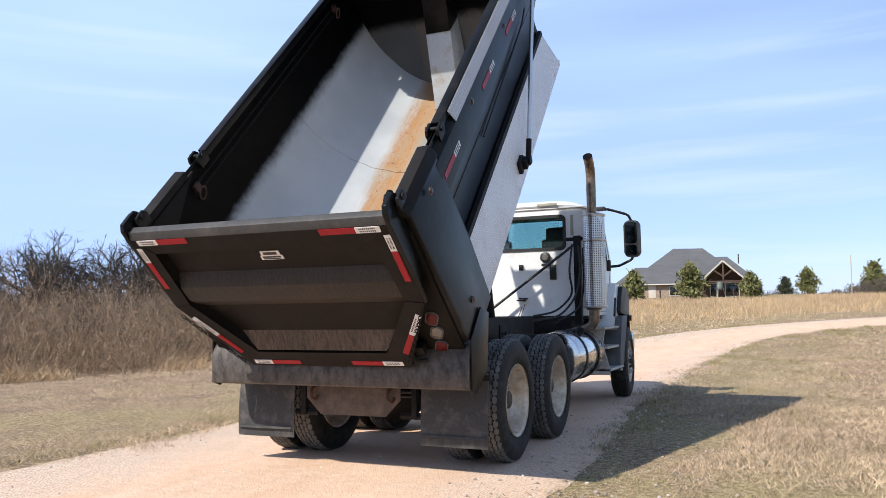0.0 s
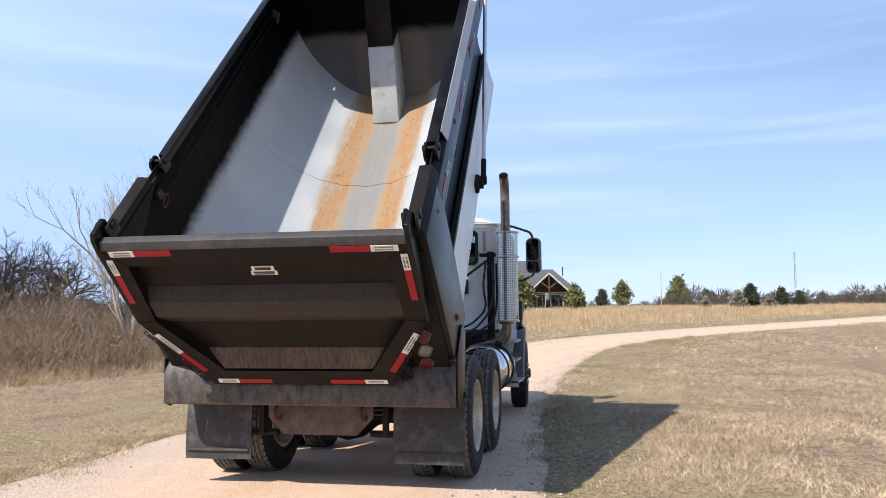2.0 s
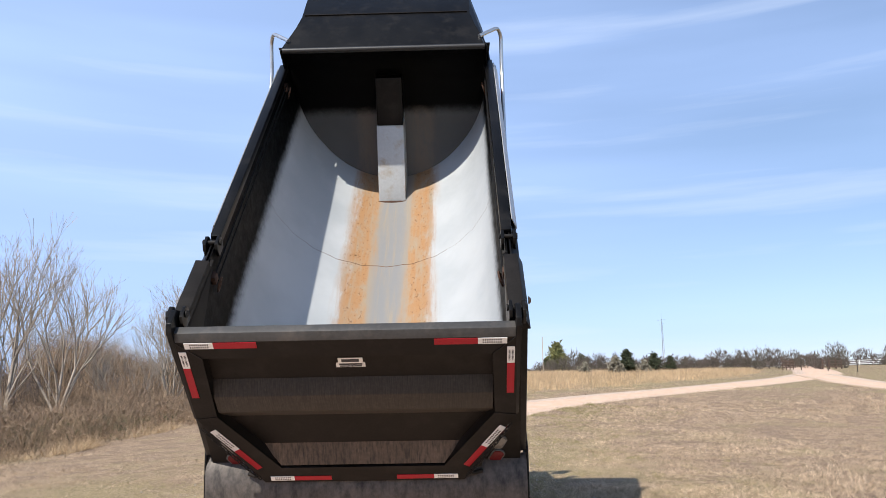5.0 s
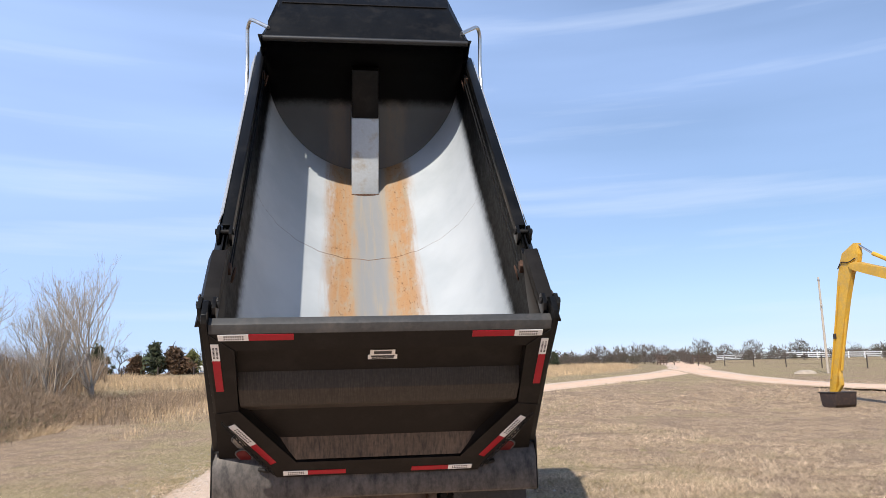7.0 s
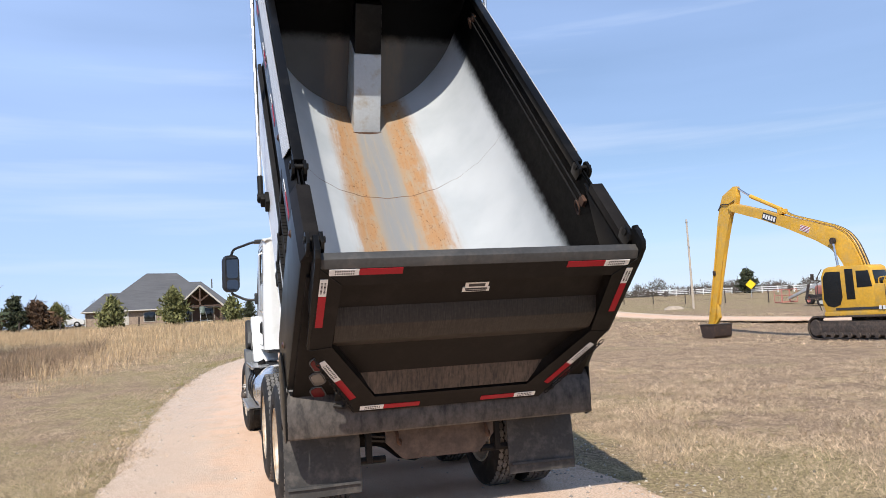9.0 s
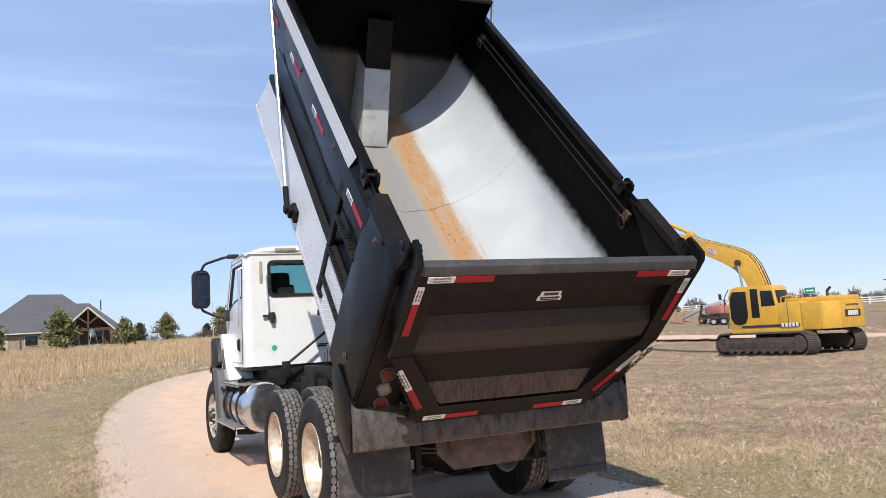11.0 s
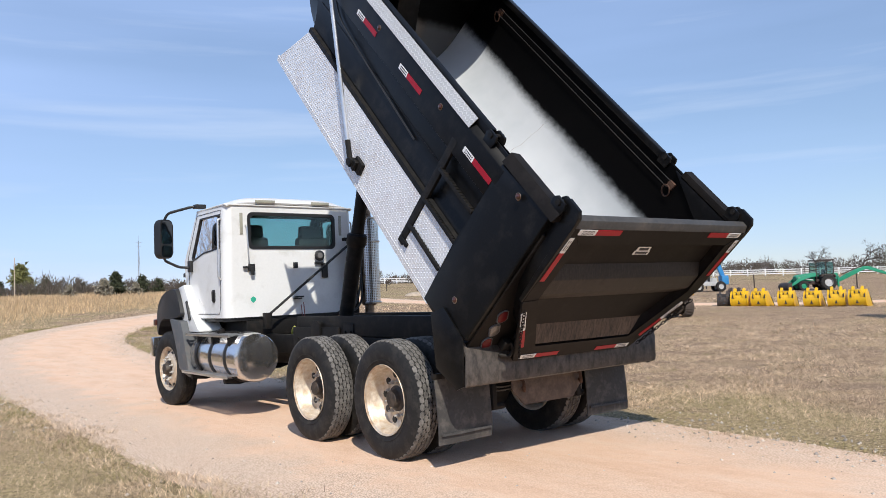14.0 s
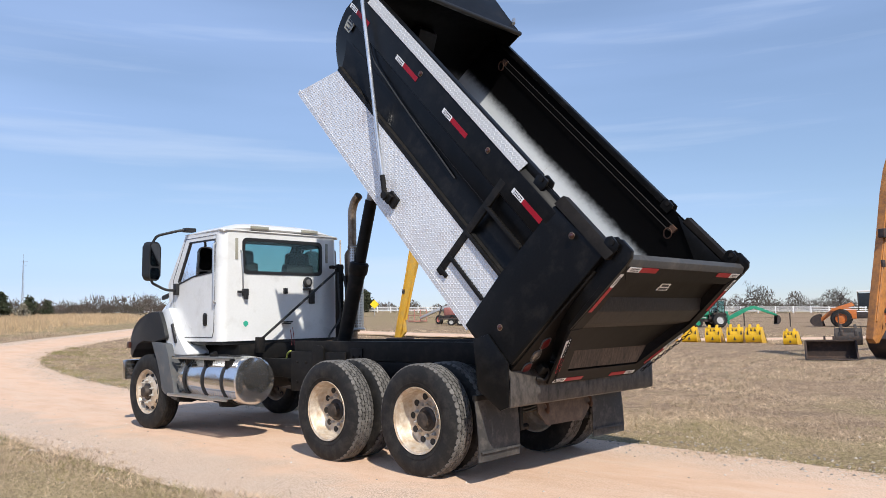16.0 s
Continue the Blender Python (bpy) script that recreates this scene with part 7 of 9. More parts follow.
WOODS = material("distant_bare_twigs", (0.085, 0.068, 0.057), 0.95, vary=0.2, grain=1, patch=0.05, bump=0, island=0.35, stain=(0.070, 0.072, 0.045), amount=0.30)


TALL = ((82, 164, 2.0), (87, 162, 1.55), (92, 159, 1.8), (100, 154, 1.7), (74, 167, 1.55), (170, 64, 1.9), (173, 58, 1.55), (175, 51, 1.7))


def far_woods():
    """A ragged band of distant leafless woodland: rounded crowns of fine twigs."""
    v = []
    q = np.random.default_rng(9)
    row = [(a, q.uniform(145, 235), 1.0) for a in np.arange(radians(-25), radians(200), 0.0030)]
    row += [(a, q.uniform(116, 150), 0.8) for a in np.arange(radians(38), radians(84), 0.0045)]
    row += [(a, q.uniform(97, 114), 1.3) for a in np.arange(radians(62), radians(83.5), 0.0050)]
    row += [(math.atan2(y, x), math.hypot(x, y), k) for x, y, k in TALL]
    for a, d, k in row:
        x, y = d * math.cos(a), d * math.sin(a)
        swell = noise.noise((a * 7, 2.0, 1.0))
        dome = noise.noise((a * 45, 5.0, 1.0))
        h = q.uniform(1.1, 3.3) * (1 + 0.7 * swell + 0.6 * dome) * d / 190 * k
        if h < 0.8:
            continue
        wide = h * q.uniform(0.6, 1.2)
        if k > 1.5:
            h = 3.2 * k * d / 190
            wide = h * 0.75
        m = 190 if k < 1.5 else 700
        u = q.normal(0, 1, (m, 3))
        u *= (q.random(m) ** 0.33 / np.linalg.norm(u, axis=1))[:, None]
        c = np.array((x, y, float(min(land(x, y), 3.2)) + h * 0.45)) + u * np.array((wide * 0.6, wide * 0.6, h * 0.5))
        out_ = c - np.array((x, y, float(min(land(x, y), 3.2)) - 0.2 * h))
        out_ /= np.linalg.norm(out_, axis=1)[:, None]
        tip = c + (out_ + q.normal(0, 0.28, (m, 3))) * (h * q.uniform(0.06, 0.22 if k < 1.5 else 0.13, m))[:, None]
        side = np.stack([np.full(m, -math.sin(a)), np.full(m, math.cos(a)), 0 * c[:, 0]], 1) * q.uniform(0.025, 0.075, m)[:, None]
        v.append(np.stack([c - side, c + side, tip], 1))
    v = np.concatenate(v).reshape(-1, 3)
    stuff("far_woods", np_mesh("far_woods", v, np.arange(len(v)).reshape(-1, 3), WOODS), "distant grey-brown leafless woods along the horizon", "woods")


far_woods()

# ---- machines parked across the field ----
YELLOW = material("weathered_yellow_paint", (0.62, 0.345, 0.034), 0.45, vary=0.2, grain=12, patch=1.2, bump=0.05, depth=0.002, stain=(0.46, 0.30, 0.09), amount=0.35)
BRIGHTYELLOW = material("fresh_yellow_paint", (0.72, 0.42, 0.012), 0.4, vary=0.12, grain=12, patch=2, bump=0.05, depth=0.002, stain=(0.50, 0.30, 0.03), amount=0.2)
TRACKSTEEL = material("muddy_track_steel", (0.055, 0.042, 0.034), 0.8, vary=0.4, grain=14, patch=3, bump=0.3, depth=0.01, stain=(0.13, 0.095, 0.07), amount=0.5)
DIGGER_DARK = material("dark_worn_steel", (0.030, 0.024, 0.022), 0.65, vary=0.3, grain=14, patch=3, bump=0.2, depth=0.01, stain=(0.085, 0.05, 0.035), amount=0.4)
ORANGE = material("faded_orange_paint", (0.56, 0.16, 0.03), 0.5, vary=0.2, grain=12, patch=2, bump=0.05, depth=0.002, stain=(0.36, 0.16, 0.07), amount=0.4)
RUSTORANGE = material("rusty_orange_paint", (0.45, 0.185, 0.045), 0.55, vary=0.25, grain=12, patch=2, bump=0.05, depth=0.002, stain=(0.20, 0.09, 0.04), amount=0.45)
GREENPAINT = material("green_machine_paint", (0.015, 0.23, 0.125), 0.45, vary=0.2, grain=12, patch=2, bump=0.05, depth=0.002)
BLUEPAINT = material("blue_machine_paint", (0.022, 0.19, 0.42), 0.45, vary=0.2, grain=12, patch=2, bump=0.05, depth=0.002)
GREYPAINT = material("light_grey_machine_paint", (0.42, 0.42, 0.41), 0.5, vary=0.2, grain=12, patch=2, bump=0.05, depth=0.002)
FADEDRED = material("faded_red_paint", (0.46, 0.17, 0.13), 0.6, vary=0.25, grain=12, patch=2, bump=0.05, depth=0.002)
BUCKETBROWN = material("dark_rusty_bucket_steel", (0.034, 0.020, 0.015), 0.75, vary=0.3, grain=14, patch=3, bump=0.2, depth=0.01, stain=(0.085, 0.045, 0.028), amount=0.3)
DARKGLASS = material("dark_cab_glass", (0.012, 0.014, 0.015), 0.08, vary=0.1, bump=0, coat=0.3)


def at(x, y, turn=0.0, lift=0.0):
    return Matrix.Translation((x, y, float(land(x, y)) + lift)) @ Matrix.Rotation(radians(turn), 4, "Z")


def beam(pts, half, lo, hi):
    """A welded box arm: a side outline of (y, z) from centre points with half depths, drawn out across x."""
    up, dn = [], []
    pts = [Vector((0, *p)) for p in pts]
    for i, p in enumerate(pts):
        d = (pts[min(i + 1, len(pts) - 1)] - pts[max(i - 1, 0)]).normalized()
        nrm = Vector((0, -d.z, d.y))
        up.append(p + nrm * half[i])
        dn.append(p - nrm * half[i])
    return prism(B(), [(p.y, p.z) for p in up + dn[::-1]], lo, hi, "x", 0.012)


def scoop(width, deep, tall, thick=0.03):
    """An open digging bucket: curved shell and two cheeks; lip forward at the bottom, back towards -y."""
    arc = [(deep * (0.55 - 0.55 * math.cos(a)) - deep * 0.3, tall * (0.5 - 0.5 * math.sin(a))) for a in np.linspace(-1.4, 1.7, 13)]
    arc = [(-q, z) for q, z in arc]
    inner = [(p * 0.92, tall * 0.5 + (z - tall * 0.5) * 0.92) for p, z in arc]
    bm = B()
    prism(bm, arc + inner[::-1], -width / 2, width / 2, "x")
    return bm, arc


def digging_bucket(parent, m, width, deep, tall, mat, label=""):
    shell, arc = scoop(width, deep, tall)
    b = part("bucket", shell, mat, parent, label, m)
    for s in (-1, 1):
        part("bucket_cheek", prism(B(), arc, s * width / 2 - 0.02, s * width / 2 + 0.02, "x"), mat, b)
    return b


def excavator(m, paint, label, reach_bucket=1.35, curled=False):
    t = thing("excavator", label, "excavator", m)
    swing = Matrix.Rotation(radians(-12.3), 4, "Z")
    for s in (-1, 1):
        # running gear
        oval = [(2.0 * math.copysign(1, math.cos(a)) + 0.43 * math.cos(a), 0.43 + 0.42 * math.sin(a)) for a in np.linspace(0.04, 2 * math.pi + 0.04, 41)[:-1]]
        crawler = part("crawler", prism(B(), [(y * 0.95, 0.43 + (z - 0.43) * 0.62) for y, z in oval], s * 0.92, s * 1.50, "x", 0.02), TRACKSTEEL, t, "muddy steel crawler track", swing)
        shoe = box(B(), (0, 0, 0), (0.60, 0.135, 0.05), 0.008)
        box(shoe, (0, 0, -0.035), (0.60, 0.02, 0.03))
        shoe = as_mesh(shoe, TRACKSTEEL, "track_shoe")
        ring = oval + [oval[0]]
        for (ya, za), (yb, zb) in zip(ring, ring[1:]):
            n = max(1, round(math.hypot(yb - ya, zb - za) / 0.16))
            for k in range(n):
                f = (k + 0.5) / n
                place("track_shoe", shoe, crawler, "", Matrix.Translation((s * 1.21, ya + (yb - ya) * f, za + (zb - za) * f)) @ Matrix.Rotation(math.atan2(zb - za, yb - ya), 4, "X"))
        for y in (-2.0, 2.0):
            part("sprocket", lathe(B(), [(0, -0.16), (0.30, -0.16), (0.33, -0.1), (0.33, 0.1), (0.30, 0.16), (0, 0.16)], 20, (s * 1.36, y, 0.44)), TRACKSTEEL, crawler)
        for k in range(8):
            part("roller", lathe(B(), [(0, -0.12), (0.10, -0.12), (0.10, 0.12), (0, 0.12)], 12, (s * 1.42, -1.54 + 0.44 * k, 0.17)), TRACKSTEEL, crawler)
        part("track_frame", box(B(), (s * 1.46, 0, 0.42), (0.10, 3.4, 0.30), 0.04), TRACKSTEEL, crawler)
    part("undercarriage", box(B(), (0, 0, 0.62), (1.9, 1.4, 0.42), 0.05), TRACKSTEEL, t, "", swing)
    part("slew_ring", lathe(B(), [(0.62, 0.75), (0.62, 1.0), (0, 1.0)], 24, axis="z"), TRACKSTEEL, t)
    deck = prism(B(), [(-1.30, -1.6), (1.30, -1.6), (1.30, 1.45), (0.45, 1.55), (-0.2, 1.55), (-1.30, 1.62)], 0.88, 1.04, "z", 0.02)
    part("deck", deck, paint, t)
    part("engine_housing", box(B(), (0, -1.00, 1.50), (2.60, 1.06, 0.98), 0.06), paint, t)
    part("bonnet", box(B(), (0.15, -1.55, 2.02), (2.1, 1.9, 0.20), 0.06), paint, t)
    counter = prism(B(), [(-1.34, -1.52), (-1.32, -2.35), (-0.85, -2.79), (0.85, -2.79), (1.32, -2.35), (1.34, -1.52)], 0.92, 1.93, "z", 0.06)
    part("counterweight", counter, paint, t)
    part("side_locker", box(B(), (0.86, 0.40, 1.42), (0.86, 1.8, 0.78), 0.05), paint, t)
    part("dark_stripe", box(B(), (-1.312, -0.15, 1.13), (0.012, 2.5, 0.09)), INK, t)
    for k in range(5):
        part("print_bar", box(B(), (-1.346, -0.72 - 0.15 * k, 1.14), (0.008, 0.10, 0.14)), TAPE_WHITE, t)
    part("door_seam", box(B(), (-1.306, -0.95, 1.52), (0.008, 0.015, 0.85)), INK, t)
    for k in range(3):
        part("handrail", tube(B(), bent([(-1.1 + 0.35 * k, -0.60, 1.95), (-1.1 + 0.35 * k, -0.60, 2.20), (-1.1 + 0.35 * k, -1.10, 2.24), (-1.1 + 0.35 * k, -1.10, 2.08)], 0.08), 0.02, 6), paint, t)
    part("sign_plate", box(B(), (0, -2.796, 1.45), (1.10, 0.012, 0.26)), DIGGER_DARK, t)
    for k in range(5):
        part("print_bar", box(B(), (-0.30 + 0.15 * k, -2.806, 1.45), (0.11, 0.008, 0.18)), TAPE_WHITE, t)
    for k in range(9):
        part("print_bar", box(B(), (-0.38 + 0.10 * k, -2.796, 1.75), (0.06, 0.008, 0.07)), INK, t)
    part("exhaust", tube(B(), bent([(0.7, -1.5, 2.05), (0.7, -1.5, 2.35), (0.7, -1.66, 2.47)], 0.08), 0.055, 8), DIGGER_DARK, t)
    # cab
    cabbox = B()
    prof = [(-0.52, 1.0), (1.56, 1.0), (1.68, 1.40), (1.64, 2.38), (1.50, 2.66), (1.30, 2.73), (-0.28, 2.69), (-0.42, 2.60), (-0.55, 1.80)]
    prism(cabbox, prof, -1.30, -0.34, "x", 0.05)
    c = part("cab", cabbox, paint, t, "operator's cab with dark windows")
    for pts in ([(1.58, 1.50), (1.56, 2.32), (1.42, 2.54), (0.80, 2.52), (0.78, 1.55), (0.90, 1.28), (1.16, 1.20), (1.44, 1.26)], [(0.60, 1.47), (0.60, 2.60), (0.27, 2.58), (0.25, 1.47)], [(0.14, 1.89), (0.14, 2.50), (-0.36, 2.48), (-0.46, 1.90)]):
        part("cab_window", prism(B(), pts, -1.308, -1.296, "x"), DARKGLASS, c)
    part("windscreen", box(B(), (-0.82, 1.672, 1.95), (0.76, 0.014, 0.95), 0.01), DARKGLASS, c)
    part("rear_glass", box(B(), (-0.82, -0.50, 2.22), (0.76, 0.012, 0.52), 0.01, Matrix.Rotation(radians(-9), 4, "X")), DARKGLASS, c)
    part("handrail", tube(B(), bent([(-1.33, 1.70, 1.1), (-1.38, 1.80, 1.5), (-1.38, 1.76, 2.35), (-1.33, 1.56, 2.66)], 0.12), 0.018, 6), DIGGER_DARK, c)
    part("cab_mirror", box(B(), (-1.30, 2.02, 2.40), (0.16, 0.05, 0.24), 0.02), DIGGER_DARK, c)
    part("mirror_stalk", tube(B(), [(-1.30, 2.02, 2.30), (-1.28, 1.68, 2.2)], 0.015, 6), DIGGER_DARK, c)
    # boom, stick, rams
    boom = [(7.12, 5.96), (6.80, 6.01), (5.27, 5.52), (3.87, 4.99), (2.57, 4.57), (1.83, 4.29), (1.37, 4.00), (1.06, 3.60), (0.79, 2.95), (0.62, 2.20), (0.62, 1.35), (1.25, 1.35), (1.42, 2.40), (1.54, 2.85), (1.72, 3.17), (2.05, 3.52), (2.65, 3.88), (3.93, 4.50), (5.32, 5.10), (6.84, 5.64), (7.08, 5.74)]
    part("boom", prism(B(), boom, -0.02, 0.42, "x", 0.012), paint, t, "long cranked boom")
    stick = [(6.64, 6.78), (6.81, 6.80), (7.49, 6.46), (7.68, 6.05), (7.90, 5.34), (8.25, 3.80), (8.71, 1.98), (9.03, 0.67), (8.88, 0.52), (8.70, 0.61), (8.05, 2.73), (7.50, 4.50), (7.12, 5.58), (6.72, 6.00), (6.62, 6.32)]
    part("stick", prism(B(), stick, 0.07, 0.33, "x", 0.012), paint, t, "long straight stick")
    for x in (-0.12, 0.52):
        part("boom_ram", tube(B(), [(x, 1.60, 1.15), (x, 1.70, 2.80)], 0.075, 10), paint, t)
        part("ram_rod", tube(B(), [(x, 1.70, 2.76), (x, 1.82, 3.78)], 0.045, 10), CHROME, t)
        part("ram_pin", lathe(B(), [(0, -0.05), (0.13, -0.05), (0.13, 0.05), (0, 0.05)], 12, (x, 1.82, 3.78)), DIGGER_DARK, t)
    part("stick_ram", tube(B(), [(0.2, 4.36, 5.40), (0.2, 5.97, 6.23)], 0.085, 10), paint, t)
    part("ram_rod", tube(B(), [(0.2, 5.97, 6.23), (0.2, 6.66, 6.70)], 0.045, 10), CHROME, t)
    part("ram_eye", box(B(), (0.2, 4.33, 5.30), (0.30, 0.34, 0.22), 0.03), paint, t)
    for k in range(4):
        o = 0.09 * k
        part("hydraulic_hose", tube(B(), bent([(0.04 + o, 0.50, 1.7), (0.04 + o, 0.54, 2.4), (0.04 + o, 0.70, 2.98), (0.04 + o, 0.97, 3.66), (0.04 + o, 1.28, 4.07), (0.04 + o, 1.80, 4.38), (0.04 + o, 3.84, 5.08), (0.04 + o, 4.2, 5.28)], 0.3, 5), 0.024, 5), DIGGER_DARK if k % 2 else paint, t)
    part("stick_hose", tube(B(), bent([(0.02, 6.75, 6.15), (0.02, 7.10, 6.02), (0.02, 7.55, 6.10), (0.02, 7.76, 5.82)], 0.12), 0.025, 5), DIGGER_DARK, t)
    part("stick_pipe", tube(B(), [(0.05, 7.86, 5.1), (0.05, 8.20, 3.72), (0.05, 8.66, 1.85), (0.05, 8.84, 1.2)], 0.028, 6), paint, t)
    part("pipe_clamp", box(B(), (0.05, 8.36, 3.0), (0.08, 0.14, 0.22), 0.02), DIGGER_DARK, t)
    tip = Matrix.Rotation(radians(22.5), 4, "X")
    part("boom_plate", box(B(), (-0.028, 4.86, 5.11), (0.012, 0.76, 0.29), 0.004, tip), INK, t, "dark maker's plate")
    for k in range(5):
        part("print_bar", box(B(), (-0.036, 4.60 + 0.13 * k, 5.002 + 0.054 * k), (0.006, 0.095, 0.18), 0, tip), TAPE_WHITE, t)
    part("flag_sticker", box(B(), (-0.028, 3.13, 4.42), (0.010, 0.46, 0.24), 0.003, tip), TAPE_WHITE, t, "small striped flag sticker")
    for k in range(4):
        part("flag_stripe", box(B(), (-0.035, 3.16 - 0.022 * k, 4.347 + 0.055 * k), (0.004, 0.44, 0.024), 0, tip), TAPE_RED, t)
    part("linkage", beam([(8.42, 1.55), (8.40, 0.95), (8.75, 0.55)], [0.05, 0.06, 0.05], 0.12, 0.28), paint, t)
    part("bucket_ram", tube(B(), [(0.2, 7.75, 3.75), (0.2, 8.32, 1.55)], 0.06, 8), paint, t)
    w = reach_bucket / 2
    profile = [(8.22, 0.60), (9.18, 0.66), (9.06, 0.10), (8.90, -0.06), (8.45, -0.06), (8.28, 0.10)]
    if curled:
        profile = [(8.42, 0.66), (8.30, 0.34), (8.02, 0.03), (7.45, 0.0), (6.95, 0.28), (6.65, 0.90), (6.85, 0.98), (7.80, 0.84)]
    b = part("bucket", prism(B(), profile, 0.2 - w, 0.2 + w, "x", 0.03), BUCKETBROWN, t, "dark worn wide bucket")
    part("bucket_lip", box(B(), (0.2, 6.75, 0.95) if curled else (0.2, 8.72, 0.63), (2 * w + 0.06, 0.24 if curled else 1.0, 0.05), 0.015), DIGGER_DARK, b)
    return t


excavator(at(21.95, 15.60, 10.0) @ Matrix.Diagonal((0.965, 0.965, 0.995, 1)), YELLOW, "yellow long-reach crawler excavator with its bucket on the grass", 1.15)
orange = excavator(at(28.14, -1.78, 68), RUSTORANGE, "weathered orange crawler excavator with a dark bucket", 1.2, True)
part("work_lamp", box(B(), (-0.02, 8.32, 3.95), (0.22, 0.28, 0.28), 0.03), DIGGER_DARK, orange)


def loose_bucket(m, paint, label, width=0.95):
    """A digging bucket set down on its floor, its back with the pin ears towards +y."""
    t = thing("excavator_bucket", label, "bucket", m, "yellow excavator buckets in a row" if paint is BRIGHTYELLOW else "")
    back = [(-0.45, 0.0), (0.16, 0.0), (0.33, 0.07), (0.42, 0.24), (0.42, 0.42), (0.35, 0.62), (0.20, 0.80)]
    inner = [(-0.45, 0.03), (0.14, 0.03), (0.30, 0.10), (0.385, 0.25), (0.385, 0.41), (0.32, 0.60), (0.17, 0.78)]
    part("shell", prism(B(), back + inner[::-1], -width / 2, width / 2, "x"), paint, t)
    side = [(-0.74, 0.0), (0.16, 0.0), (0.35, 0.07), (0.44, 0.24), (0.44, 0.42), (0.37, 0.63), (0.20, 0.82), (0.05, 0.82), (-0.30, 0.45)]
    for s in (-1, 1):
        part("cheek", prism(B(), side, s * width / 2 - 0.025, s * width / 2 + 0.025, "x", 0.006), paint, t)
        ear = prism(B(), [(0.43, 0.46), (0.40, 0.66), (0.29, 0.84), (0.22, 0.93), (0.10, 0.94), (0.05, 0.88), (0.14, 0.74)], s * 0.27 * width - 0.075, s * 0.27 * width + 0.075, "x", 0.015)
        ear = part("ear", ear, paint, t)
        part("pin_boss", lathe(B(), [(0, -0.06), (0.065, -0.06), (0.065, 0.06), (0, 0.06)], 12, (s * 0.27 * width, 0.15, 0.90)), paint, ear)
        part("side_cutter", prism(B(), [(-0.76, 0.0), (-0.70, 0.0), (-0.27, 0.47), (-0.32, 0.50)], s * width / 2 - 0.04, s * width / 2 + 0.04, "x", 0.006), DIGGER_DARK, t)
        # solid dark triangles, painted for the shade in the gaps between ears and back plate
        part("ear_gap_shade", prism(B(), [(s * width * 0.40 - 0.10, 0.44), (s * width * 0.40 + 0.02, 0.44), (s * width * 0.40 - 0.04, 0.66)], 0.385, 0.428, "y"), INK, t)
    part("ear_gap_shade", prism(B(), [(-0.08, 0.16), (0.08, 0.16), (0.0, 0.34)], 0.38, 0.427, "y"), INK, t)
    for x in (-0.13, 0.13):
        part("ear_gap_shade", prism(B(), [(x * width - 0.06, 0.62), (x * width + 0.06, 0.62), (x * width + 0.02, 0.78)], 0.28, 0.365, "y"), INK, t)
    part("back_plate", prism(B(), [(-0.28 * width, 0.44), (0.28 * width, 0.44), (0.28 * width, 0.80), (-0.28 * width, 0.80)], 0.20, 0.36, "y", 0.01), paint, t)
    for k in range(5):
        part("tooth", prism(B(), [(-0.70, 0.0), (-0.70, 0.06), (-0.95, 0.02)], -width / 2 + 0.06 + k * (width - 0.2) / 4, -width / 2 + 0.14 + k * (width - 0.2) / 4, "x"), DIGGER_DARK, t)
    return t


def wide_bucket(m, label, width, deep, tall):
    """An open loader bucket lying with its mouth towards -y: floor, rounded back, slanted cheeks."""
    t = thing("loader_bucket", label, "bucket", m)
    outer = [(-deep * 0.5, 0.0), (deep * 0.35, 0.0), (deep * 0.5, 0.14 * tall), (deep * 0.5, 0.62 * tall), (deep * 0.30, tall), (deep * 0.10, tall)]
    inner = [(-deep * 0.5, 0.03), (deep * 0.32, 0.03), (deep * 0.46, 0.17 * tall), (deep * 0.46, 0.60 * tall), (deep * 0.28, tall - 0.03), (deep * 0.10, tall - 0.03)]
    part("shell", prism(B(), outer + inner[::-1], -width / 2, width / 2, "x"), BUCKETBROWN, t)
    for s in (-1, 1):
        cheek = [(-deep * 0.52, 0.0), (deep * 0.35, 0.0), (deep * 0.5, 0.14 * tall), (deep * 0.5, 0.62 * tall), (deep * 0.30, tall), (deep * 0.02, tall)]
        part("cheek", prism(B(), cheek, s * width / 2 - 0.025, s * width / 2 + 0.025, "x", 0.006), BUCKETBROWN, t)
    part("top_edge", box(B(), (0, deep * 0.12, tall), (width + 0.04, 0.07, 0.05), 0.01), BUCKETBROWN, t)
    part("cutting_edge", box(B(), (0, -deep * 0.52, 0.02), (width + 0.02, 0.16, 0.035), 0.008), DIGGER_DARK, t)
    for x in (-0.13, 0.05):
        part("coupler_ear", prism(B(), [(deep * 0.28, tall - 0.05), (deep * 0.12, tall - 0.02), (deep * 0.18, tall + 0.16), (deep * 0.32, tall + 0.16)], x * width, x * width + 0.06, "x", 0.01), BUCKETBROWN, t)
    return t


first_bucket = loose_bucket(at(31.9, 16.1, 104) @ Matrix.Diagonal((0.88, 1, 1, 1)), BRIGHTYELLOW, "bright yellow excavator bucket standing on the grass")
for x, y, a, k in ((32.1, 15.1, 98, 1), (32.25, 13.8, 106, 1), (32.45, 12.58, 101, 0.97), (32.6, 11.5, 105, 1), (32.72, 10.55, 99, 1), (31.03, 8.15, 96, 0.80)):
    copy_thing(first_bucket, at(x, y, a) @ Matrix.Diagonal((0.88 * k, k, k, 1)))
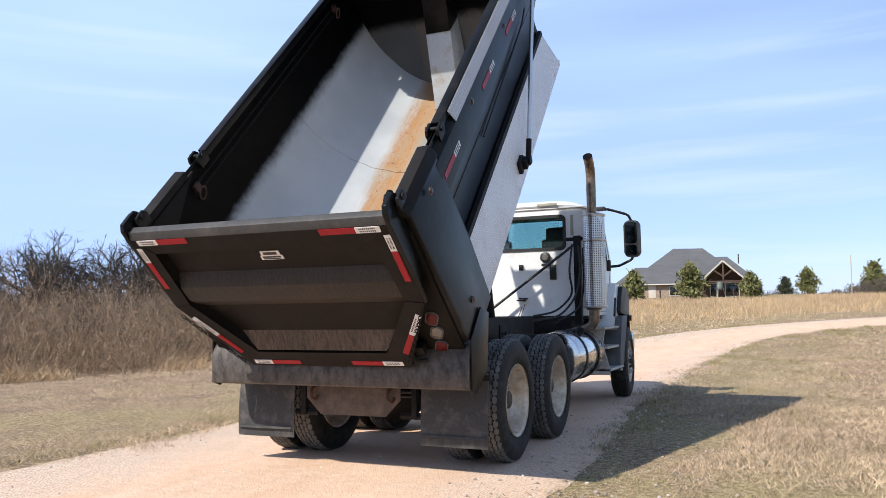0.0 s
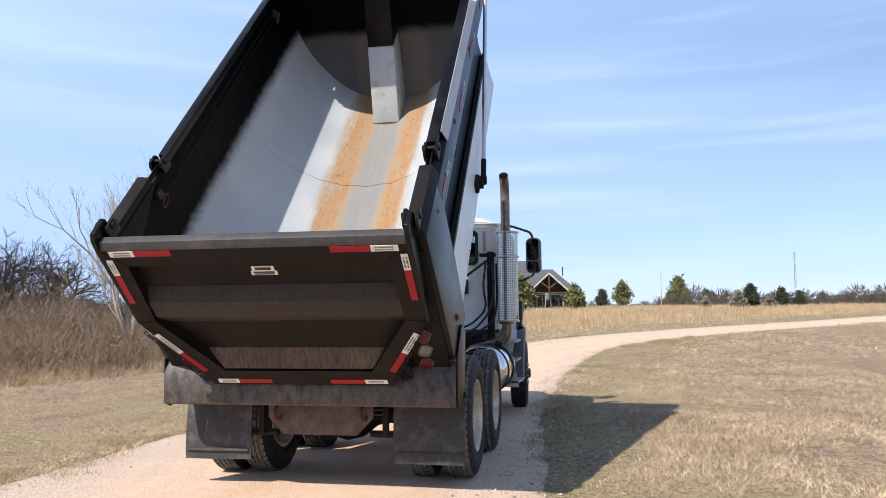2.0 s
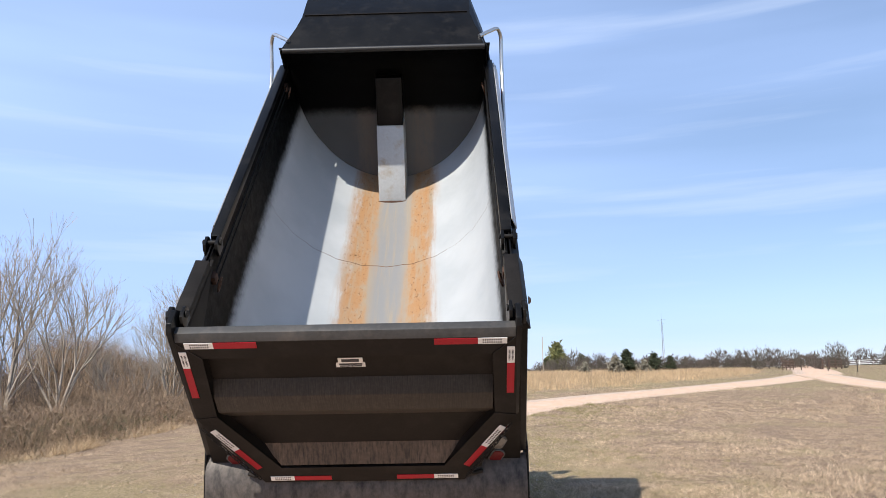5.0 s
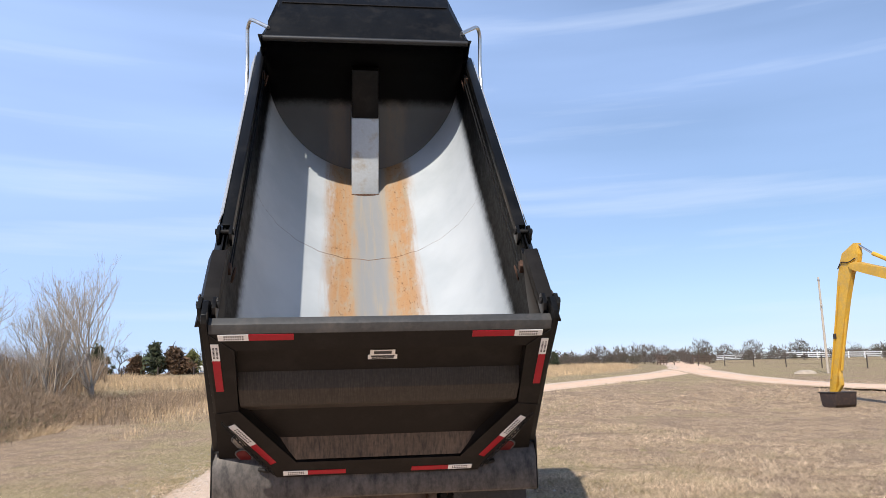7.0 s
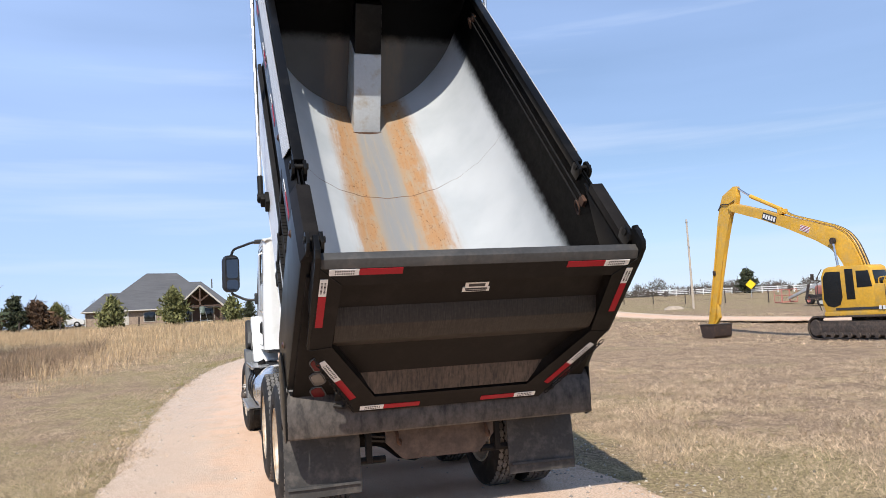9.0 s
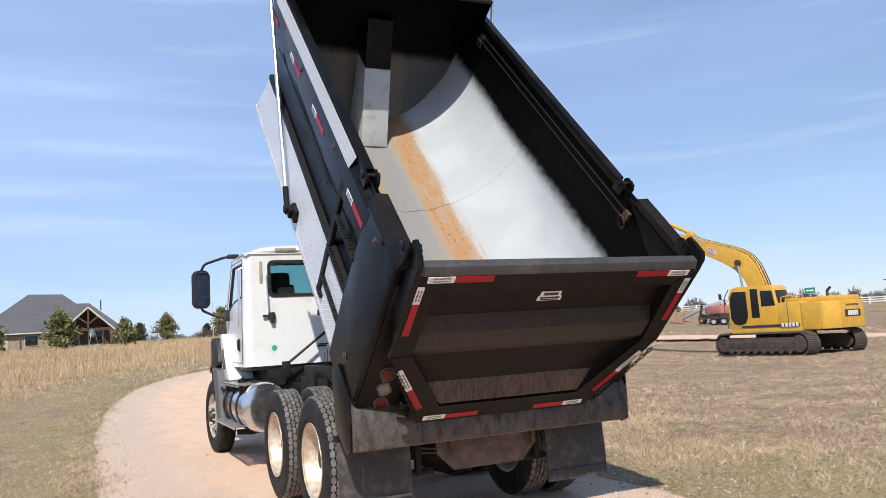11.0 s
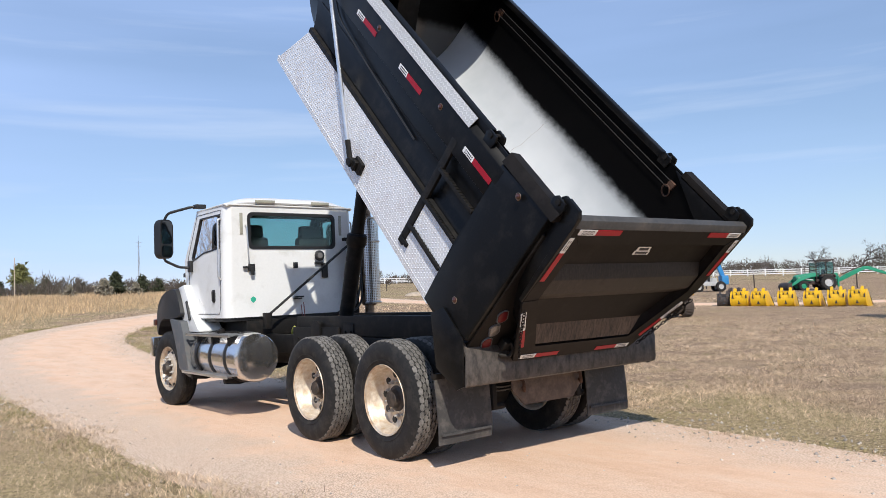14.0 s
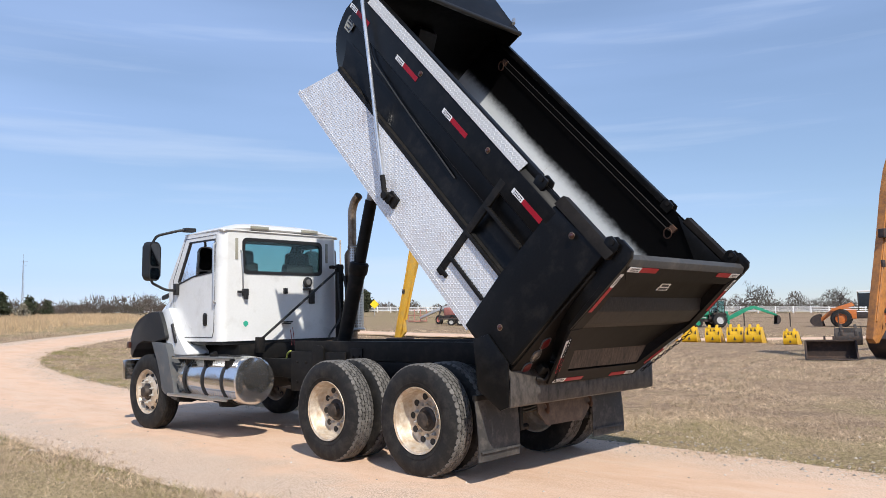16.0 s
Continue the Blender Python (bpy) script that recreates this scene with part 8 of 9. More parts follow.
loose_bucket(at(31.75, 16.98, 118) @ Matrix.Diagonal((0.85, 0.85, 0.85, 1)), DIGGER_DARK, "dark grey excavator bucket at the end of the row", 0.75)
loose_bucket(at(33.2, 17.15, 100), DIGGER_DARK, "dark grey excavator bucket at the end of the row", 0.8)
wide_bucket(at(19.95, 2.95, -68), "wide dark rusty loader bucket lying open on the grass", 1.46, 0.62, 0.60)
loose_bucket(at(31.2, 5.75, 112) @ Matrix.Diagonal((0.72, 0.80, 0.98, 1)), DIGGER_DARK, "black excavator bucket standing behind the wide one", 1.45)


def machine_wheel(parent, x, y, rad, width, hub):
    bm = lathe(B(), [(rad * 0.55, -width / 2), (rad * 0.9, -width / 2), (rad, -width * 0.36), (rad, width * 0.36), (rad * 0.9, width / 2), (rad * 0.55, width / 2)], 24, (0, 0, 0))
    w = part("wheel", bm, RUBBER, parent, "", Matrix.Translation((x, y, rad)))
    part("rim", lathe(B(), [(0, -width * 0.30), (rad * 0.2, -width * 0.34), (rad * 0.5, -width * 0.2), (rad * 0.56, -width * 0.46), (rad * 0.56, width * 0.46), (rad * 0.5, width * 0.2), (rad * 0.2, width * 0.34), (0, width * 0.30)], 20), hub, w)
    for k in range(18):
        a = 2 * math.pi * k / 18
        for s in (-1, 1):
            lug = box(B(), (s * width * 0.22, 0, 0), (width * 0.5, rad * 0.09, rad * 0.10), 0, Matrix.Rotation(s * 0.4, 4, "Z"))
            bmesh.ops.transform(lug, matrix=Matrix.Rotation(a + s * 0.08, 4, "X") @ Matrix.Translation((0, 0, rad * 0.985)), verts=lug.verts)
            part("tread_lug", lug, RUBBER, w)


def open_cab(t, x0, x1, y0, y1, z0, z1, post, roof, glass=None):
    """Four posts, a roof and dark panes."""
    for x in (x0, x1):
        for y in (y0, y1):
            part("cab_post", box(B(), (x, y, (z0 + z1) / 2), (0.07, 0.07, z1 - z0), 0.01), post, t)
        if glass:
            part("cab_pane", box(B(), (x, (y0 + y1) / 2, (z0 + z1) / 2 + 0.1), (0.015, y1 - y0 - 0.07, (z1 - z0) * 0.72)), glass, t)
    for y in (y0, y1) if glass else ():
        part("cab_pane", box(B(), ((x0 + x1) / 2, y, (z0 + z1) / 2 + 0.1), (x1 - x0 - 0.07, 0.015, (z1 - z0) * 0.72)), glass, t)
    part("cab_roof", box(B(), ((x0 + x1) / 2, (y0 + y1) / 2, z1 + 0.05), (x1 - x0 + 0.2, y1 - y0 + 0.2, 0.12), 0.03), roof, t)
    part("seat", box(B(), ((x0 + x1) / 2, (y0 + y1) / 2 - 0.15, z0 + 0.45), (0.5, 0.16, 0.8), 0.04), SEAT, t)


def backhoe(m):
    t = thing("backhoe_loader", "green backhoe loader parked on the field with its arm stretched out", "backhoe", m)
    for s in (-1, 1):
        machine_wheel(t, s * 0.85, -0.35, 0.70, 0.42, GREYPAINT)
        machine_wheel(t, s * 0.80, 1.85, 0.46, 0.30, GREENPAINT)
        part("loader_arm", prism(B(), [(0.35, 1.30), (0.50, 1.62), (1.3, 1.55), (2.2, 1.15), (2.95, 0.55), (2.85, 0.40), (1.95, 0.95), (1.1, 1.25)], s * 0.62 - 0.05, s * 0.62 + 0.05, "x", 0.01), GREENPAINT, t)
        part("loader_ram", tube(B(), [(s * 0.62, 0.9, 0.95), (s * 0.62, 2.2, 1.20)], 0.05, 8), GREYPAINT, t)
        part("stabiliser", box(B(), (s * 0.85, -1.25, 0.75), (0.14, 0.14, 1.0), 0.02), GREENPAINT, t)
        part("mudguard", prism(B(), [(-1.05, 1.15), (-0.95, 1.42), (0.15, 1.46), (0.30, 1.25), (0.22, 1.20), (0.08, 1.38), (-0.88, 1.34), (-0.97, 1.12)], s * 0.60, s * 1.02, "x", 0.01), DIGGER_DARK, t)
    part("bonnet", prism(B(), [(0.62, 0.85), (2.25, 0.85), (2.32, 1.35), (2.10, 1.48), (0.62, 1.66)], -0.40, 0.40, "x", 0.05), GREENPAINT, t)
    part("exhaust", tube(B(), [(0.25, 1.2, 1.5), (0.25, 1.2, 2.25)], 0.04, 8), DIGGER_DARK, t)
    part("chassis", box(B(), (0, 0.4, 0.72), (0.8, 3.2, 0.35), 0.04), DIGGER_DARK, t)
    part("cab_base", prism(B(), [(-1.0, 1.0), (-1.0, 1.45), (-0.3, 1.45), (0.1, 1.05), (0.62, 1.05), (0.62, 0.8), (-0.6, 0.8)], -0.66, 0.66, "x", 0.02), DIGGER_DARK, t)
    open_cab(t, -0.68, 0.68, -0.98, 0.58, 1.05, 2.72, DIGGER_DARK, DIGGER_DARK, GLASS)
    for x in (-0.68, 0.68):
        part("cab_post", box(B(), (x, -0.28, 1.95), (0.06, 0.06, 1.6), 0.01), DIGGER_DARK, t)
    part("cab_sill", box(B(), (0, 0.60, 1.85), (1.30, 0.05, 0.08), 0.01), DIGGER_DARK, t)
    digging_bucket(t, Matrix.Translation((0, 3.15, 0.02)), 2.1, 0.85, 0.80, DIGGER_DARK)
    part("backhoe_post", box(B(), (0, -1.35, 1.0), (0.6, 0.35, 1.15), 0.05), GREENPAINT, t)
    part("boom", beam([(-1.5, 0.75), (-2.5, 1.25), (-3.6, 1.75), (-4.4, 1.95)], [0.14, 0.20, 0.17, 0.11], -0.12, 0.12), GREENPAINT, t, "green digging boom")
    part("dipper", beam([(-3.9, 1.98), (-4.6, 1.85), (-6.6, 1.10)], [0.10, 0.16, 0.09], -0.10, 0.10), GREENPAINT, t)
    part("boom_ram", tube(B(), [(0, -2.0, 1.40), (0, -3.9, 2.10)], 0.05, 8), DIGGER_DARK, t)
    digging_bucket(t, Matrix.Translation((0, -6.7, 0.15)) @ Matrix.Rotation(math.pi, 4, "Z"), 0.6, 0.7, 0.95, DIGGER_DARK)
    return t


backhoe(at(57.6, 24.3, 50) @ Matrix.Diagonal((0.88, 0.88, 0.86, 1)))


def telehandler(m):
    t = thing("telehandler", "blue and grey telescopic handler with its fork raised", "telehandler", m)
    for s in (-1, 1):
        for y in (-1.15, 1.25):
            machine_wheel(t, s * 0.85, y, 0.52, 0.36, GREYPAINT)
    part("chassis", box(B(), (0, 0.05, 0.80), (1.2, 3.6, 0.42), 0.06), GREYPAINT, t)
    part("engine_box", box(B(), (0.55, -0.2, 1.15), (0.6, 1.9, 0.55), 0.06), GREYPAINT, t)
    part("rear_body", box(B(), (0.0, -1.75, 1.15), (1.3, 0.75, 0.95), 0.12), BLUEPAINT, t, "rounded blue counterweight")
    open_cab(t, -0.85, -0.05, -0.55, 0.85, 1.0, 2.35, GREYPAINT, GREYPAINT)
    part("boom", beam([(-1.75, 1.50), (-1.30, 2.75), (-0.85, 3.85)], [0.22, 0.22, 0.20], 0.02, 0.36), BLUEPAINT, t, "blue telescopic boom")
    part("boom_head", beam([(-0.88, 3.78), (-0.62, 4.22), (0.0, 4.30), (0.7, 4.12)], [0.17, 0.20, 0.18, 0.13], 0.05, 0.33), BLUEPAINT, t)
    part("lift_ram", tube(B(), [(0.19, -0.1, 1.2), (0.19, -1.02, 2.9)], 0.07, 8), DIGGER_DARK, t)
    part("fork_carriage", box(B(), (0.19, 0.8, 4.22), (1.25, 0.10, 0.85), 0.02), DIGGER_DARK, t)
    for x in (-0.2, 0.58):
        part("fork_tine", box(B(), (x, 1.40, 3.83), (0.10, 1.15, 0.05), 0.01), DIGGER_DARK, t)
    return t


telehandler(at(51.5, 30.6, 50) @ Matrix.Diagonal((0.75, 0.75, 0.78, 1)))


def wheel_loader(m):
    t = thing("wheel_loader", "orange wheel loader with a grey bucket across the field", "loader", m)
    for s in (-1, 1):
        for y in (-1.45, 1.45):
            machine_wheel(t, s * 1.0, y, 0.72, 0.50, ORANGE)
        part("loader_arm", prism(B(), [(0.5, 1.75), (0.7, 2.0), (2.0, 1.55), (3.1, 0.60), (2.9, 0.45), (1.9, 1.25)], s * 0.55 - 0.07, s * 0.55 + 0.07, "x", 0.01), ORANGE, t)
        part("mudguard", box(B(), (s * 1.0, 1.45, 1.52), (0.5, 1.3, 0.08), 0.03), ORANGE, t)
    part("front_frame", box(B(), (0, 1.2, 1.05), (1.1, 1.6, 0.75), 0.08), ORANGE, t)
    part("engine_box", box(B(), (0, -1.75, 1.55), (1.6, 2.0, 1.0), 0.10), ORANGE, t)
    part("belly", box(B(), (0, -0.6, 0.95), (1.0, 3.0, 0.5), 0.06), DIGGER_DARK, t)
    open_cab(t, -0.60, 0.60, -0.75, 0.25, 1.35, 2.80, DIGGER_DARK, TAPE_WHITE, DARKGLASS)
    digging_bucket(t, Matrix.Translation((0, 3.15, 0.02)), 2.6, 1.5, 1.10, DIGGER_DARK)
    return t


wheel_loader(at(68.2, 15.4, 15) @ Matrix.Diagonal((1.15, 1.15, 1.1, 1)))


def boom_lift(m):
    t = thing("boom_lift", "faded red boom lift folded down behind the field", "boom lift", m)
    for s in (-1, 1):
        for y in (-0.9, 0.9):
            machine_wheel(t, s * 0.85, y, 0.42, 0.30, FADEDRED)
    part("chassis", box(B(), (0, 0, 0.62), (1.5, 2.4, 0.35), 0.05), DIGGER_DARK, t)
    part("turntable", box(B(), (0, -0.3, 1.15), (1.3, 1.7, 0.75), 0.15), FADEDRED, t, "faded red turntable cover")
    part("boom", beam([(-0.7, 1.75), (1.6, 1.45), (4.4, 0.62)], [0.16, 0.14, 0.10], -0.12, 0.12), GREYPAINT, t)
    basket = B()
    for z in (0.35, 0.9, 1.4):
        tube(basket, [(-0.8, 4.4, z), (0.8, 4.4, z), (0.8, 5.3, z), (-0.8, 5.3, z), (-0.8, 4.4, z)], 0.03, 5)
    for x in (-0.8, 0, 0.8):
        for y in (4.4, 5.3):
            tube(basket, [(x, y, 0.3), (x, y, 1.42)], 0.03, 5)
    box(basket, (0, 4.85, 0.30), (1.6, 0.9, 0.05))
    part("basket", basket, FADEDRED, t)
    return t


boom_lift(at(45.8, 43.8, -2))


def trailer(m):
    t = thing("flatbed_trailer", "dark flatbed trailer with upright loading ramps", "trailer", m)
    part("bed", box(B(), (0, 0, 0.78), (2.2, 5.0, 0.16), 0.02), DIGGER_DARK, t)
    for s in (-1, 1):
        for y in (-1.1, -0.15):
            machine_wheel(t, s * 1.0, y, 0.40, 0.28, GREYPAINT)
        ramp = B()
        for x in (-0.28, 0.28):
            tube(ramp, [(s * 0.7 + x, -2.45, 0.8), (s * 0.7 + x, -2.15, 2.3)], 0.05, 6)
        for k in range(6):
            tube(ramp, [(s * 0.7 - 0.28, -2.40 + 0.05 * k, 1.0 + 0.23 * k), (s * 0.7 + 0.28, -2.40 + 0.05 * k, 1.0 + 0.23 * k)], 0.035, 5)
        part("ramp", ramp, DIGGER_DARK, t)
    part("drawbar", prism(B(), [(-0.4, 2.5), (0.4, 2.5), (0.06, 4.1), (-0.06, 4.1)], 0.62, 0.74, "z"), DIGGER_DARK, t)
    return t


trailer(at(43.8, 40.9, 223) @ Matrix.Diagonal((0.8, 0.8, 0.75, 1)))

# ---- house, fences, poles ----
BRICK = material("mottled_brown_brick", (0.27, 0.20, 0.15), 0.9, vary=0.45, grain=9, patch=2.5, bump=0.2, depth=0.01, stain=(0.40, 0.32, 0.25), amount=0.45)
SHINGLE = material("grey_asphalt_shingle", (0.092, 0.092, 0.098), 0.95, vary=0.25, grain=14, patch=0.6, bump=0.2, depth=0.01, stain=(0.12, 0.12, 0.125), amount=0.4, run=(0.4, 0.4, 6))
TRIM = material("pale_trim_paint", (0.52, 0.48, 0.42), 0.6, vary=0.1, bump=0)
TIMBER = material("dark_brown_timber", (0.085, 0.05, 0.035), 0.8, vary=0.3, grain=12, patch=3, bump=0.2, depth=0.005)
FENCEWHITE = material("white_fence_board", (0.74, 0.74, 0.73), 0.6, vary=0.06, grain=8, patch=0.5, bump=0.05, depth=0.002)
POLEWOOD = material("weathered_pole_wood", (0.44, 0.37, 0.30), 0.9, vary=0.3, grain=10, patch=2, bump=0.3, depth=0.01)
POSTIRON = material("dark_fence_post", (0.05, 0.035, 0.028), 0.8, vary=0.3, grain=10, patch=2, bump=0.1, depth=0.004)
SIGNYELLOW = material("yellow_sign_face", (0.80, 0.56, 0.01), 0.4, vary=0.05, bump=0)
SIGNGREEN = material("green_sign_face", (0.01, 0.20, 0.12), 0.4, vary=0.05, bump=0)
CARWHITE = material("white_car_paint", (0.75, 0.76, 0.76), 0.25, vary=0.04, bump=0, coat=0.6)


def poly_part(name, faces, mat, parent, label="", thick=0.0):
    bm = B()
    for f in faces:
        bm.faces.new([bm.verts.new(p) for p in f])
    bmesh.ops.remove_doubles(bm, verts=bm.verts, dist=0.005)
    if thick:
        thicken(bm, thick)
    return part(name, bm, mat, parent, label, None, 20)


def house():
    g, e = 2.75, 5.0
    t = thing("house", "brick ranch house with a steep grey hipped roof", "house")
    # walls: main block, and the porch set forward under the gable
    x0, x1, y0, y1 = -16.6, 0.9, 100.0, 113.0
    part("wall", box(B(), ((x0 + x1) / 2, (y0 + y1) / 2, (g + e) / 2), (x1 - x0, y1 - y0, e - g), 0.03), BRICK, t, "mottled brown brick walls")
    a, b, c, d = (x0 - 0.5, y0 - 0.5, e - 0.1), (x1 + 0.6, y0 - 0.5, e - 0.1), (x1 + 0.6, y1 + 0.5, e - 0.1), (x0 - 0.5, y1 + 0.5, e - 0.1)
    rl, rr = (-9.6, 104.5, 9.95), (-5.7, 104.5, 9.85)
    hip = (-13.0, 103.0, 7.45)
    main = [[(-15.6, y0 - 0.5, e - 0.1), (0.2, y0 - 0.5, e - 0.1), rr, rl], [(0.2, y0 - 0.5, e - 0.1), (0.2, y1 + 0.5, e - 0.1), rr], [(0.2, y1 + 0.5, e - 0.1), (-15.6, y1 + 0.5, e - 0.1), rl, rr], [(-15.6, y1 + 0.5, e - 0.1), (-15.6, y0 - 0.5, e - 0.1), rl]]
    part_roof = poly_part("roof", main, SHINGLE, t, "steep grey shingle roof", 0.12)
    left = [[a, (-9.0, y0 - 0.5, e - 0.1), (-12.3, 103.6, 7.42), (-14.7, 103.6, 7.42)], [d, a, (-14.7, 103.6, 7.42), (-14.7, 109, 7.42)], [(-9.0, y1 + 0.5, e - 0.1), d, (-14.7, 109, 7.42), (-12.3, 109, 7.42)], [(-14.7, 103.6, 7.42), (-12.3, 103.6, 7.42), (-12.3, 109, 7.42), (-14.7, 109, 7.42)]]
    poly_part("roof_wing", left, SHINGLE, part_roof, "", 0.12)
    right = [[(-7.0, y0 - 0.52, e - 0.1), b, (-2.6, 103.9, 8.55), (-5.3, 103.9, 8.55)], [b, c, (-2.6, 108.5, 8.55), (-2.6, 103.9, 8.55)], [c, (-7.0, y1 + 0.5, e - 0.1), (-5.3, 108.5, 8.55), (-2.6, 108.5, 8.55)], [(-5.3, 103.9, 8.55), (-2.6, 103.9, 8.55), (-2.6, 108.5, 8.55), (-5.3, 108.5, 8.55)]]
    poly_part("roof_wing", right, SHINGLE, part_roof, "", 0.12)
    # porch gable, open, with timber truss and posts
    py = 96.8
    poly_part("porch_roof", [[(-5.75, py, 4.82), (-2.75, py, 7.60), (-2.75, 104.0, 7.60), (-5.75, 104.0, 4.82)], [(-2.75, py, 7.60), (0.25, py, 4.82), (0.25, 104.0, 4.82), (-2.75, 104.0, 7.60)]], SHINGLE, t, "", 0.14)
    for p, q in (((-5.75, 4.82), (-2.75, 7.60)), ((0.25, 4.82), (-2.75, 7.60))):
        part("barge_board", tube(B(), [(p[0], py - 0.05, p[1]), (q[0], py - 0.05, q[1])], 0.13, 4), TRIM, t)
    for pts in ([(-5.3, 5.0), (-0.2, 5.0)], [(-2.75, 5.0), (-2.75, 7.3)], [(-2.75, 5.6), (-4.0, 6.55)], [(-2.75, 5.6), (-1.5, 6.55)]):
        part("truss_beam", tube(B(), [(x, py + 0.05, z) for x, z in pts], 0.12, 4), TIMBER, t)
    for x in (-5.3, -0.2):
        part("porch_post", box(B(), (x, py + 0.15, (g + 5) / 2), (0.32, 0.32, 5.0 - g), 0.02), TIMBER, t)
    # this sheet's dark brown stands in for the shade inside the porch
    part("porch_back", prism(B(), [(-5.45, 2.75), (-0.05, 2.75), (-0.05, 4.85), (-2.75, 7.35), (-5.45, 4.85)], 99.82, 99.97, "y"), TIMBER, t, "dark brown porch wall with the porch shade put into its colour")
    part("porch_floor", box(B(), (-2.75, 98.4, g + 0.05), (6.2, 3.4, 0.25), 0.03), TRIM, t)
    for x, w in ((-4.2, 0.9), (-1.9, 1.8)):
        dr = part("porch_door", box(B(), (x, 99.80, g + 1.25), (w, 0.08, 2.1), 0.01), TRIM, t)
        part("pane", box(B(), (x, 99.74, g + 1.3), (w - 0.25, 0.04, 1.7), 0.01), DARKGLASS, dr)
    for x, w, h, z in ((-9.0, 1.5, 1.3, 4.0), (-6.35, 0.9, 1.5, 3.9), (-14.2, 0.8, 1.0, 4.1)):
        wd = part("window", box(B(), (x, 99.98, z), (w, 0.10, h), 0.01), TRIM, t)
        part("pane", box(B(), (x, 99.92, z), (w - 0.16, 0.04, h - 0.16), 0.005), DARKGLASS, wd)
    part("side_door", box(B(), (-12.0, 99.97, g + 1.05), (0.95, 0.08, 2.0), 0.01), TRIM, t)
    for x in (x0 - 0.02, -7.1, 0.9):
        part("downpipe", box(B(), (x, 99.93, (g + e) / 2), (0.12, 0.12, e - g), 0.01), TRIM, t)
    part("gutter", box(B(), (-7.9, 99.42, e - 0.12), (18.4, 0.14, 0.14), 0.02), TRIM, t)
    part("vent_pipe", tube(B(), [(-1.2, 104.5, 7.6), (-1.2, 104.5, 8.9)], 0.08, 6), POSTIRON, t)
    for x, y, z in ((-13.0, 101.5, 6.3), (-8.6, 101.2, 6.2)):
        part("roof_vent", box(B(), (x, y, z), (0.25, 0.3, 0.35), 0.03), TRIM, t)


house()


def parked_car(m):
    t = thing("car", "white estate car parked beside the brick house", "car", m)
    body = prism(B(), [(-2.3, 0.35), (2.3, 0.35), (2.35, 0.75), (2.1, 0.98), (1.25, 1.08), (0.65, 1.62), (-1.9, 1.68), (-2.3, 1.10)], -0.9, 0.9, "x", 0.06)
    part("body", body, CARWHITE, t)
    for s in (-1, 1):
        for pts in ([(0.55, 1.10), (1.05, 1.12), (0.60, 1.52), (0.40, 1.54)], [(-0.60, 1.12), (0.42, 1.12), (0.32, 1.55), (-0.60, 1.57)], [(-2.0, 1.15), (-0.72, 1.12), (-0.72, 1.57), (-1.8, 1.60)]):
            part("window", prism(B(), pts, s * 0.895, s * 0.91, "x"), DARKGLASS, t)
        for y in (-1.45, 1.45):
            machine_wheel(t, s * 0.82, y, 0.36, 0.22, GREYPAINT)
    return t


parked_car(at(-19.2, 101.5, -88))


def feeder(m):
    t = thing("barrel_feeder", "pale green barrel on a tripod standing in the tall grass", "feeder", m)
    part("barrel", lathe(B(), [(0, 1.55), (0.16, 1.5), (0.42, 1.75), (0.44, 2.75), (0.42, 2.80), (0, 2.84)], 18, axis="z"), material("pale_green_barrel", (0.14, 0.17, 0.14), 0.6, vary=0.1, bump=0), t)
    for k in range(3):
        a = 2 * math.pi * k / 3
        part("leg", tube(B(), [(0.38 * math.cos(a), 0.38 * math.sin(a), 2.4), (0.85 * math.cos(a), 0.85 * math.sin(a), 0)], 0.035, 6), STEEL, t)


feeder(at(-2.4, 84.5) @ Matrix.Diagonal((0.7, 0.7, 0.7, 1)))


def pole(m, height, r, label, name="utility_pole", mat=None, lean=0.012):
    t = thing(name, label, "pole", m)
    part("shaft", tube(B(), [(0, 0, -0.4), (lean * height * 0.5, 0, height * 0.5), (lean * height, 0, height)], [r, r * 0.86, r * 0.7], 10), mat or POLEWOOD, t)
    return t


up = pole(at(37.55, 49.9), 7.6, 0.10, "weathered pale wooden utility pole standing in the grass", lean=0.0)
part("pole_cap", lathe(B(), [(0.09, 7.28), (0.10, 7.3), (0.10, 7.42), (0, 7.46)], 10, (0, 0, 0), "z"), STEEL, up)
pole(at(11.2, 92.4), 4.6, 0.06, "thin weathered wooden post standing in the far field")
part("insulator", lathe(B(), [(0, 5.2), (0.05, 5.2), (0.07, 5.3), (0.04, 5.4), (0, 5.42)], 8, (-0.02, -0.14, 0), "z"), GREYPAINT, up)
mound = tagged(place("boulder", as_mesh(lathe(B(), [(0.9, -0.1), (0.75, 0.16), (0.4, 0.30), (0, 0.33)], 14, axis="z"), material("pale_rock", (0.42, 0.34, 0.26), 0.9, vary=0.3, grain=6, patch=1.5, bump=0.4, depth=0.03), "boulder"), None, "", at(35.3, 49.4)), "pale low boulder beside the wooden pole", "rock")
mast = thing("radio_mast", "thin steel lattice radio mast behind the field", "mast", at(35.14, 125.8) @ Matrix.Diagonal((0.66, 0.66, 0.66, 1)))
for k in range(3):
    a = 2 * math.pi * k / 3
    part("leg", tube(B(), [(0.35 * math.cos(a), 0.35 * math.sin(a), 0), (0.10 * math.cos(a), 0.10 * math.sin(a), 13.0)], 0.05, 5), STEEL, mast)
